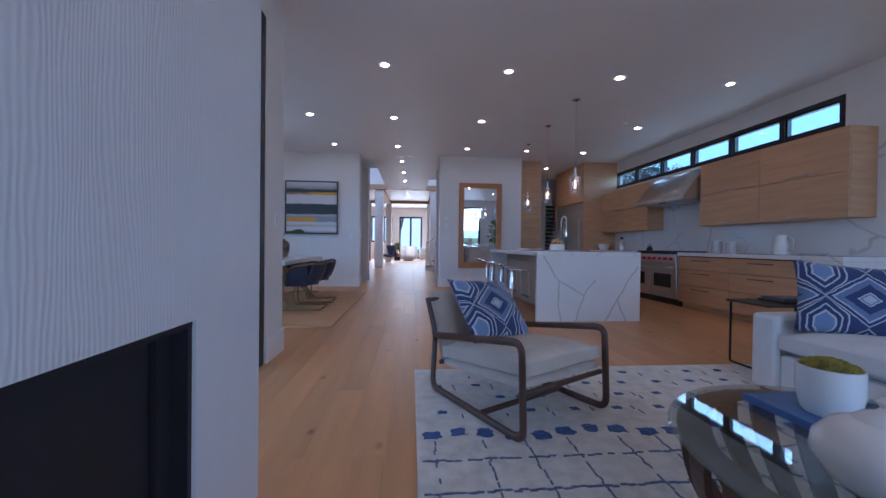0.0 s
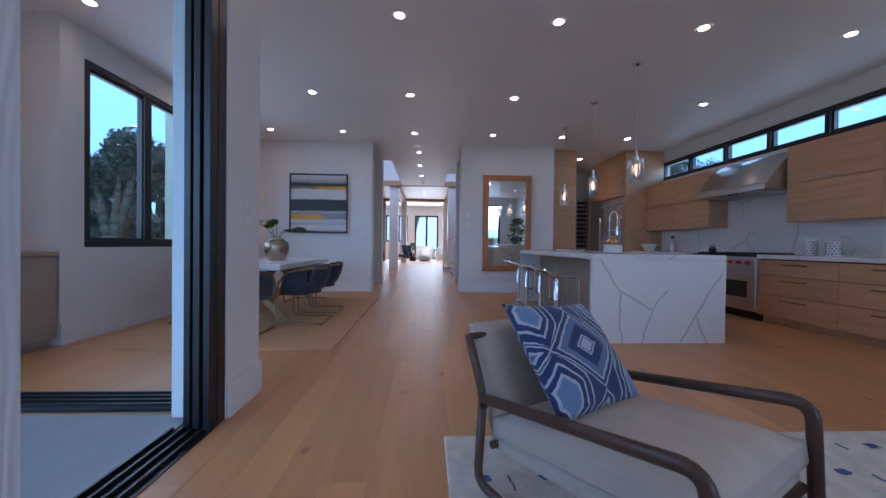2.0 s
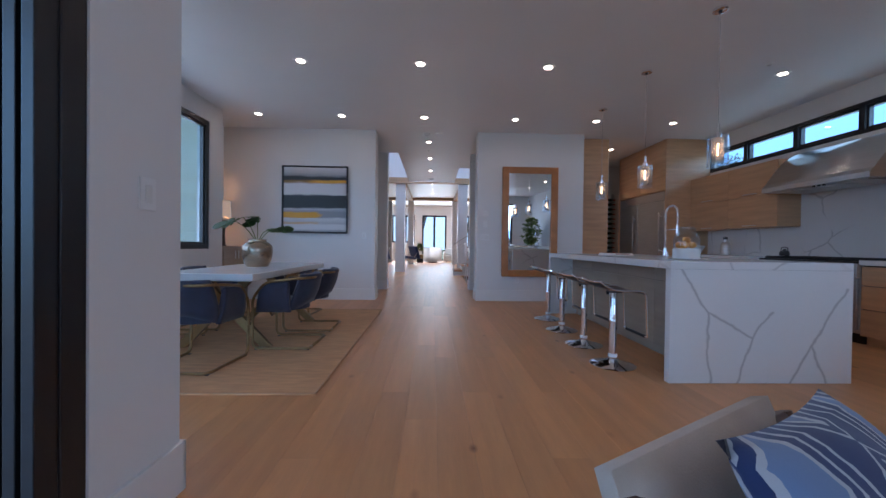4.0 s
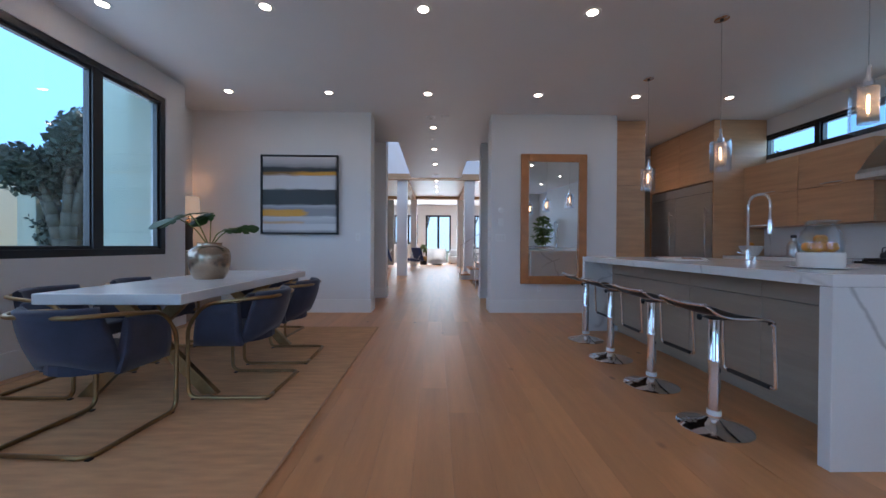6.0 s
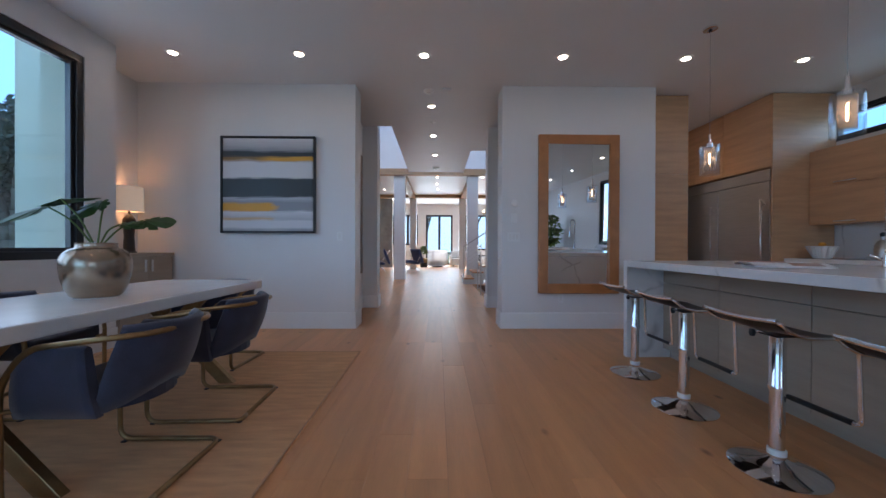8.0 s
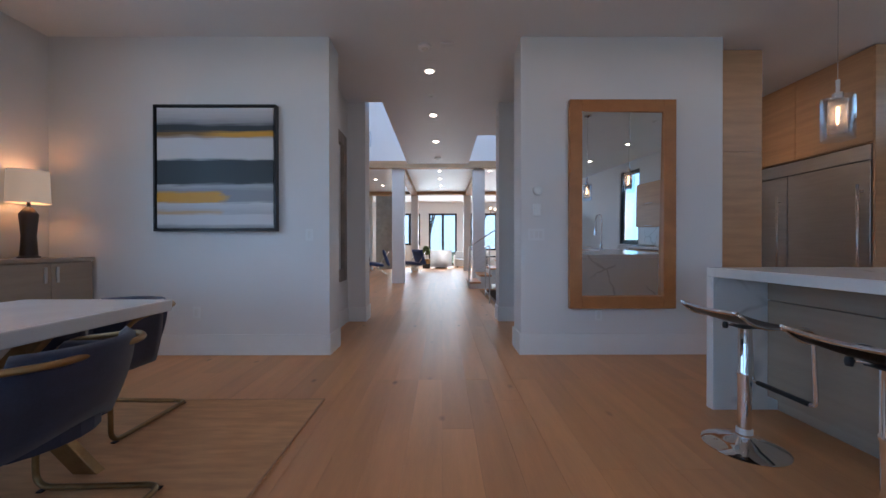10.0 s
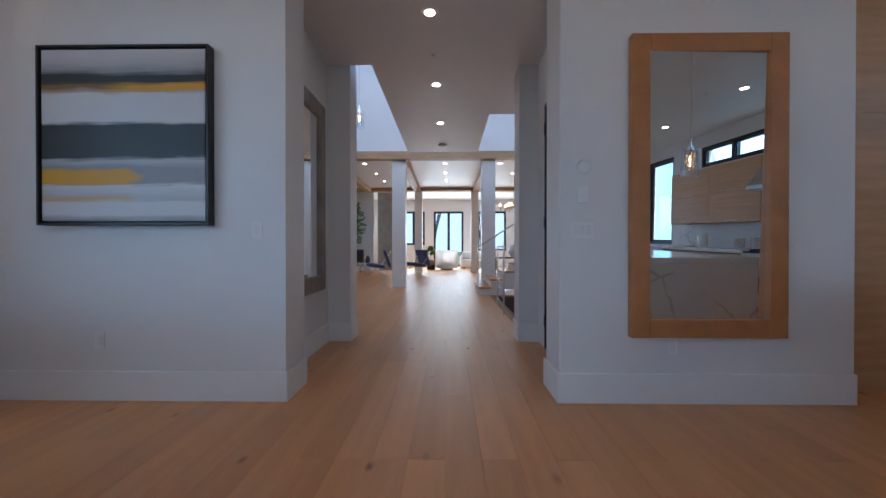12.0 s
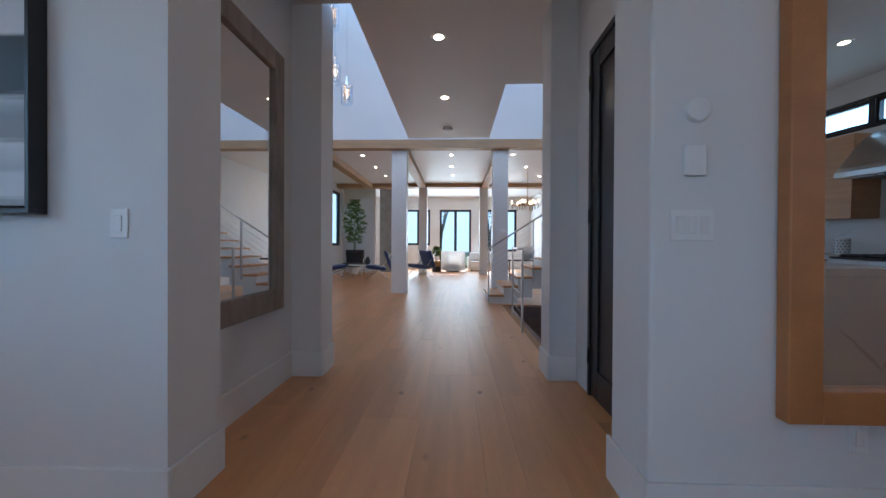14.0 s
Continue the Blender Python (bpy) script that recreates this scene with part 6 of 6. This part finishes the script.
box(bm, 1.40, 1.46, 11.6, 15.1, -2.4, -0.02)
box(bm, 1.46, 4.2, 15.04, 15.1, -2.4, -0.02)
box(bm, 1.46, 4.2, 11.52, 11.6, -2.4, -0.02)
box(bm, 4.14, 4.2, 11.6, 15.04, -2.4, -0.02)
box(bm, 1.46, 4.2, 11.6, 15.04, -2.5, -2.41)
build("stairwell", bm, M_WELL, "dark wood-lined well of the stairs going down", "stairwell")
bm = bmesh.new()
for k in range(10):
    box(bm, 1.5 + 0.26 * k, 1.5 + 0.26 * (k + 1), 13.5, 15.0, -2.4, -0.2 - 0.18 * (9 - k) * 0.9)
build("lower_stairs", bm, M_WELL, "dark stairs going down", "stairs")

for x, y, z in ((-1.15, 13.1, 3.12), (-1.42, 13.4, 3.55), (-1.25, 12.8, 4.0), (-1.6, 13.0, 4.3)):
    pendant(x, y, 6.9, z, "clear glass cylinder pendant hanging in the tall stair void")


def lounge(x, y, a, cover, label):
    c = thing("lounge_chair", label, "chair", group="lounge chairs in the living room")
    bm = soft_slab(0.72, 0.68, 0.12)
    bm.transform(pose(0, 0, 0.40, 8))
    part("seat", bm, cover, c)
    bm = soft_slab(0.72, 0.68, 0.11)
    bm.transform(pose(0, -0.42, 0.66, 70))
    part("backrest", bm, cover, c)
    for s in (-0.33, 0.33):
        part("leg", tube(bmesh.new(), fillet([(s, 0.36, 0.01), (s, -0.1, 0.28), (s, -0.55, 0.92)], 0.3), 0.012, 8), M_CHROME, c)
        part("leg", tube(bmesh.new(), fillet([(s, -0.42, 0.01), (s, -0.05, 0.26), (s, 0.34, 0.37)], 0.3), 0.012, 8), M_CHROME, c)
    c.matrix_basis = pose(x, y, 0.0, 0, 0, a)


M_BLUEV = mat("deep_blue_velvet", (0.02, 0.05, 0.16), 0.7, var=0.2, scale=8, sheen=0.4)
M_CHAR = mat("charcoal_leather", (0.035, 0.035, 0.04), 0.5, var=0.2, scale=8)
lounge(-0.98, 21.3, 130, M_BLUEV, "deep blue tufted lounge chair on crossed steel legs")
lounge(-2.35, 20.5, 100, M_BLUEV, "dark blue lounge chair beside the low table")
lounge(-3.75, 20.4, -60, M_BLUEV, "dark blue lounge chair facing the low table")
lounge(-3.55, 21.9, 185, M_CHAR, "charcoal lounge chair by the tall plant")
lt = thing("low_table", "round white marble cocktail table on steel legs", "table", -2.95, 20.9, 0)
part("top", lathe(bmesh.new(), [(0, 0.44), (0.48, 0.44), (0.49, 0.45), (0.48, 0.47), (0, 0.47)], 40, -2.95, 20.9), M_QUARTZ, lt)
for k in range(4):
    a = k * 1.571 + 0.5
    part("leg", tube(bmesh.new(), [(-2.95 + 0.32 * math.cos(a), 20.9 + 0.32 * math.sin(a), 0.01), (-2.95 + 0.32 * math.cos(a), 20.9 + 0.32 * math.sin(a), 0.44)], 0.014, 8), M_CHROME, lt)
tv = thing("dark_vase", "small dark vase on the low table", "vase", -2.75, 20.9, 0.47)
part("body", lathe(bmesh.new(), [(0, 0), (0.07, 0), (0.10, 0.1), (0.08, 0.2), (0.05, 0.24), (0.06, 0.28), (0, 0.28)], 24, -2.75, 20.9, 0.47), M_CHAR, tv)
leafy_plant("fiddle_fig", "tall potted fig against the white return wall", -3.70, 22.6, 3.0, 0.45, 8, 0.22)
wc = thing("barrel_chair", "white round-backed barrel armchair", "armchair", 0.3, 24.6, 0)
bm = bmesh.new()
cols = []
for i in range(25):
    a = math.radians(-120 + 240 * i / 24)
    cols.append([bm.verts.new((0.3 + 0.56 * math.sin(a), 24.6 - 0.5 * math.cos(a), z)) for z in (0.06, 0.3, 0.65, 0.94)])
for p, q in zip(cols, cols[1:]):
    for j in range(3):
        bm.faces.new((p[j], q[j], q[j + 1], p[j + 1])).smooth = True
bmesh.ops.solidify(bm, geom=bm.faces[:], thickness=0.11)
part("back", bm, M_SOFA, wc)
part("seat", lathe(bmesh.new(), [(0, 0.06), (0.40, 0.06), (0.40, 0.44), (0.36, 0.48), (0, 0.49)], 32, 0.3, 24.62), M_SOFA, wc)
part("swivel_base", lathe(bmesh.new(), [(0, 0), (0.30, 0), (0.30, 0.05), (0, 0.06)], 28, 0.3, 24.6), M_BLACK, wc)
s2 = thing("living_sofa", "white sofa by the far windows", "sofa", 1.9, 25.4, 0)
part("base", boxm(1.1, 2.9, 25.0, 25.9, 0.08, 0.45, 0.04), M_SOFA, s2)
part("back", boxm(1.1, 2.9, 25.7, 25.95, 0.45, 0.85, 0.05), M_SOFA, s2)
part("arm", boxm(1.0, 1.1, 25.0, 25.95, 0.08, 0.65, 0.03), M_SOFA, s2)
for x in (1.15, 2.8):
    part("foot", boxm(x, x + 0.05, 25.1, 25.15, 0, 0.08), M_BLACK, s2)
gt = thing("drum_table", "brass drum side table carrying a vase of flowers", "side table", -0.45, 24.4, 0)
part("drum", lathe(bmesh.new(), [(0, 0), (0.20, 0), (0.20, 0.24), (0, 0.24)], 32, -0.45, 24.4), M_BLACK, gt)
part("band", lathe(bmesh.new(), [(0, 0.241), (0.205, 0.241), (0.205, 0.48), (0, 0.48)], 32, -0.45, 24.4), M_BRASS, gt, "brass upper band")
leafy_plant("flower_vase", "bushy flowers in a white vase on the drum table", -0.45, 24.4, 0.62, 0.16, 12, 0.07, 0.481, 0.2)
pn = build("fireplace_panel", boxm(-2.95, -2.1, 23.9, 24.1, 0, 3.65), mat("grey_stone", (0.30, 0.30, 0.29), 0.7, var=0.2, scale=3, bump=0.3), "tall grey stone fireplace panel", "panel")
ch = thing("chandelier", "brass bar chandelier with lit candle bulbs", "chandelier", 2.75, 20.0, 2.3)
part("rod", tube(bmesh.new(), [(2.75, 20.0, 3.64), (2.75, 20.0, 2.5)], 0.008, 8), M_BRASS, ch)
for k in range(3):
    a = k * 1.05
    d = Vector((math.cos(a), math.sin(a), 0)) * 0.5
    part("arm", tube(bmesh.new(), [Vector((2.75, 20.0, 2.5)) - d, Vector((2.75, 20.0, 2.5)) + d], 0.008, 8), M_BRASS, ch)
    for s in (-1, -0.5, 0.5, 1):
        q = Vector((2.75, 20.0, 2.5)) + d * s
        part("candle", tube(bmesh.new(), [q + Vector((0, 0, -0.14)), q + Vector((0, 0, 0.06))], 0.013, 8), M_BRASS, ch)
        part("bulb", lathe(bmesh.new(), [(0, 0.061), (0.014, 0.065), (0.016, 0.12), (0, 0.17)], 10, *q), M_BULB, ch, "lit candle bulb")
co = thing("console_table", "slim dark console table by the stairs", "console table", 2.4, 17.6, 0)
part("top", boxm(1.75, 3.1, 17.4, 17.8, 0.76, 0.80, 0.004), M_CHAR, co)
for x in (1.78, 3.04):
    for y in (17.42, 17.75):
        part("leg", boxm(x, x + 0.03, y, y + 0.03, 0, 0.76), M_CHAR, co)
va = thing("round_vase", "round white vase on the console table", "vase", 2.3, 17.6, 0.80)
part("body", lathe(bmesh.new(), [(0, 0), (0.08, 0), (0.16, 0.10), (0.17, 0.2), (0.10, 0.32), (0.05, 0.36), (0, 0.35)], 28, 2.3, 17.6, 0.80), M_CERAMIC, va)

# ---- outdoors ----
M_GRASS = mat("garden_ground", (0.11, 0.15, 0.06), 0.95, var=0.4, scale=1.5, bump=0.5, bscale=30)
build("ground", boxm(-140, 140, -140, 140, -2.9, -2.6), M_GRASS, "flat garden ground", "ground")
bm = bmesh.new()
box(bm, -140, -4.8, -140, 140, -0.5, -0.06)
box(bm, -4.8, 140, -140, -2.3, -0.5, -0.06)
box(bm, -4.8, 140, 27.2, 140, -0.5, -0.06)
box(bm, 6.1, 140, -2.3, 27.2, -0.5, -0.06)
build("garden", bm, M_GRASS, "rough garden ground round the house", "ground")
build("patio", boxm(-6.5, -0.985, -2.0, 3.91, -0.06, -0.025, 0.004), M_CONCRETE, "smooth pale concrete patio", "patio")
build("neighbour_wall", boxm(-4.95, -3.77, 9.3, 11.2, -0.06, 5.6), M_STUCCO, "tall cream stucco house wall", "wall")
build("niche_render", boxm(-3.76, -3.325, 8.484, 8.496, -0.06, 3.6), M_STUCCO, "cream stucco on the outside of the niche", "wall")
build("garden_wall", boxm(-13.2, -12.8, 8.0, 15.9, -0.06, 3.0, 0.02), M_STUCCO, "white rendered garden wall", "wall")
gp = build("garden_pier", boxm(-11.0, -10.5, 13.6, 14.2, -0.06, 2.7, 0.02), M_STUCCO, "white rendered garden pier", "wall")
cone = thing("traffic_cone", "small orange traffic cone in the garden", "cone", -9.5, 11.5, -0.06)
part("base", boxm(-9.65, -9.35, 11.35, 11.65, -0.06, -0.03), M_ORANGE, cone)
part("cone", lathe(bmesh.new(), [(0, 0), (0.11, 0), (0.03, 0.6), (0, 0.6)], 20, -9.5, 11.5, -0.03), M_ORANGE, cone)

M_BARK = mat("grey_bark", (0.16, 0.13, 0.10), 0.9, var=0.35, scale=6, bump=0.6, bscale=30)
M_FOLIAGE = mat("dark_foliage", (0.10, 0.12, 0.095), 0.7, var=0.5, scale=3)


def tree(name, label, x, y, h, spread, seed, leaves=2600):
    t = thing(name, label, "tree", x, y, -0.06)
    r = random.Random(seed)
    bm, lf = bmesh.new(), bmesh.new()
    tips = []
    for k in range(7):
        a = k * 0.9 + r.uniform(-0.3, 0.3)
        q = r.uniform(0.4, 0.95)
        tip = Vector((x + spread * q * math.cos(a), y + spread * q * math.sin(a), h * r.uniform(0.6, 0.92)))
        pts = fillet([Vector((x, y, -0.1)), Vector((x + 0.1 * math.cos(a), y + 0.1 * math.sin(a), h * 0.28)), tip.lerp(Vector((x, y, h * 0.4)), 0.45), tip], 0.8, 4)
        n = len(pts)
        for i in range(n - 1):
            tube(bm, [pts[i], pts[i + 1]], max(0.02, 0.17 * (1 - i / n)), 6)
        tips += [tip, tip.lerp(Vector((x, y, h * 0.6)), 0.4), tip + Vector((r.uniform(-0.6, 0.6), r.uniform(-0.6, 0.6), r.uniform(0, 0.5)))]
    part("trunk", bm, M_BARK, t)
    for k in range(leaves):
        c = r.choice(tips)
        d = Vector((r.gauss(0, 1), r.gauss(0, 1), r.gauss(0, 0.75)))
        p = c + d.normalized() * spread * 0.36 * r.random() ** 0.55
        s = r.uniform(0.045, 0.11)
        m = Matrix.Translation(p) @ pose(0, 0, 0, r.uniform(0, 180), r.uniform(0, 180), r.uniform(0, 360))
        vs = [lf.verts.new(m @ Vector(v)) for v in ((0, -s, 0), (0.5 * s, 0, 0.1 * s), (0, s, 0), (-0.5 * s, 0, 0.1 * s))]
        lf.faces.new(vs)
    tagged(part("crown", lf, M_FOLIAGE, t, "dense dark green foliage"), kind="stuff")


tree("garden_tree", "broad dark green garden tree beyond the dining window", -8.7, 12.6, 4.3, 1.25, 1, 9000)
tree("garden_tree", "broad dark green garden tree beyond the dining window", -9.0, 14.6, 4.5, 1.35, 2, 9000)
tree("garden_tree", "slender tree in the front garden", -1.2, 46.0, 8.0, 3.0, 4, 2600)
tree("garden_tree", "slender tree in the front garden", 4.2, 48.0, 8.0, 3.4, 5, 2600)
tree("garden_tree", "leafy tree beyond the kitchen wall", 16.0, 27.0, 8.2, 2.6, 6, 4200)
tree("garden_tree", "leafy tree beyond the kitchen wall", 17.5, 24.0, 7.6, 2.2, 9, 4200)
tree("garden_shrub", "leafy green shrub under the garden trees", -7.8, 13.4, 1.9, 0.75, 11, 2600)
tree("garden_shrub", "leafy green shrub under the garden trees", -9.3, 13.6, 1.7, 0.8, 12, 2600)
tree("garden_shrub", "leafy green shrub under the garden trees", -10.4, 14.6, 2.3, 0.9, 13, 2600)
tree("garden_tree", "leafy tree in the rear garden", 3.6, -7.5, 5.0, 2.2, 7, 2600)

# sky dome in the distance
def sky_screen(name, k0, k1, col, strength, top):
    bm = bmesh.new()
    ring = [[bm.verts.new((95 * math.cos(2 * math.pi * k / 48), 95 * math.sin(2 * math.pi * k / 48), z)) for k in range(k0, k1 + 1)] for z in (-3.0, top)]
    for k in range(k1 - k0):
        bm.faces.new((ring[0][k], ring[0][k + 1], ring[1][k + 1], ring[1][k]))
    build(name, bm, glow(name + "_glow", col, strength), "clear pale sky in the distance", "sky")


sky_screen("backdrop_north", 9, 15, (0.70, 0.84, 0.94), 0.8, 30.0)
sky_screen("backdrop_west", 15, 57, (0.30, 0.63, 0.97), 0.95, 55.0)

# ---- floor boards, laid along the house ----
PW, GAP = 0.19, 0.0007
rb = random.Random(21)
boards = {}
rest = bmesh.new()
WELL = (1.40, 4.2, 11.55, 15.1)
verts, faces = [], []


def board_mesh(length):
    if length not in boards:
        w, e = (PW - GAP) / 2, 0.003
        b = bmesh.new()
        box(b, -w, w, 0, length - GAP, -0.017, 0.0)
        top_edges = [q for q in b.edges if all(v.co.z > -0.001 for v in q.verts)]
        bmesh.ops.bevel(b, geom=top_edges, offset=0.0005, segments=1, affect="EDGES")
        boards[length] = mesh_of("plank", b, M_OAK)
    return boards[length]


def runs(xa, xb):
    """The stretches (x0, x1, y0, y1) of the house that a row of boards covers."""
    if xb > 5.76 or xa < -4.41:
        return []
    if xa < -3.45:
        return [(xa, xb, 11.43, 26.4)]
    if xa < -1.2:
        return [(xa, xb, 4.165, 9.48), (xa, xb, 11.43, 26.4)]
    if xb < -0.74:
        return [(xa, xb, 4.165, 26.4)]
    if xa < -0.74:
        return [(-0.74, xb, -2.0, 3.7), (xa, xb, 3.7, 26.4)]
    if xb < WELL[0]:
        return [(xa, xb, -2.0, 26.4)]
    if xb < 4.2:
        return [(xa, xb, -2.0, 11.52), (xa, xb, 15.1, 26.4)]
    return [(xa, xb, -2.0, 12.1)]


x = -4.4
while x < 5.74:
    for xa, xb, y, end in runs(x, x + PW):
        first = True
        while y < end - 0.01:
            ln = rb.choice((0.8, 1.2, 1.6, 2.0)) if first else rb.choice((1.6, 2.0, 2.4))
            first = False
            ln = min(ln, end - y)
            if xa == x and -1.2 < x < 2.4 and 1.0 < y < 12.0 and round(ln, 2) in (0.8, 1.2, 1.6, 2.0, 2.4):
                o = new("plank", board_mesh(round(ln, 2)))
                o.parent = floor
                o.location = (x + PW / 2, y, 0)
            else:
                b0 = len(verts)
                verts += [(px, py, pz) for pz in (-0.017, 0.0) for px, py in ((xa, y), (xb - GAP, y), (xb - GAP, y + ln - GAP), (xa, y + ln - GAP))]
                faces += [tuple(b0 + i for i in f) for f in ((4, 5, 6, 7), (0, 1, 5, 4), (1, 2, 6, 5), (2, 3, 7, 6), (3, 0, 4, 7))]
            y += ln
    x += PW
me = bpy.data.meshes.new("boards")
me.from_pydata(verts, [], faces)
me.materials.append(M_OAK_FAR)
bo = new("boards", me)
bo.parent = floor
tagged(bo, "light oak boards further off", kind="stuff")
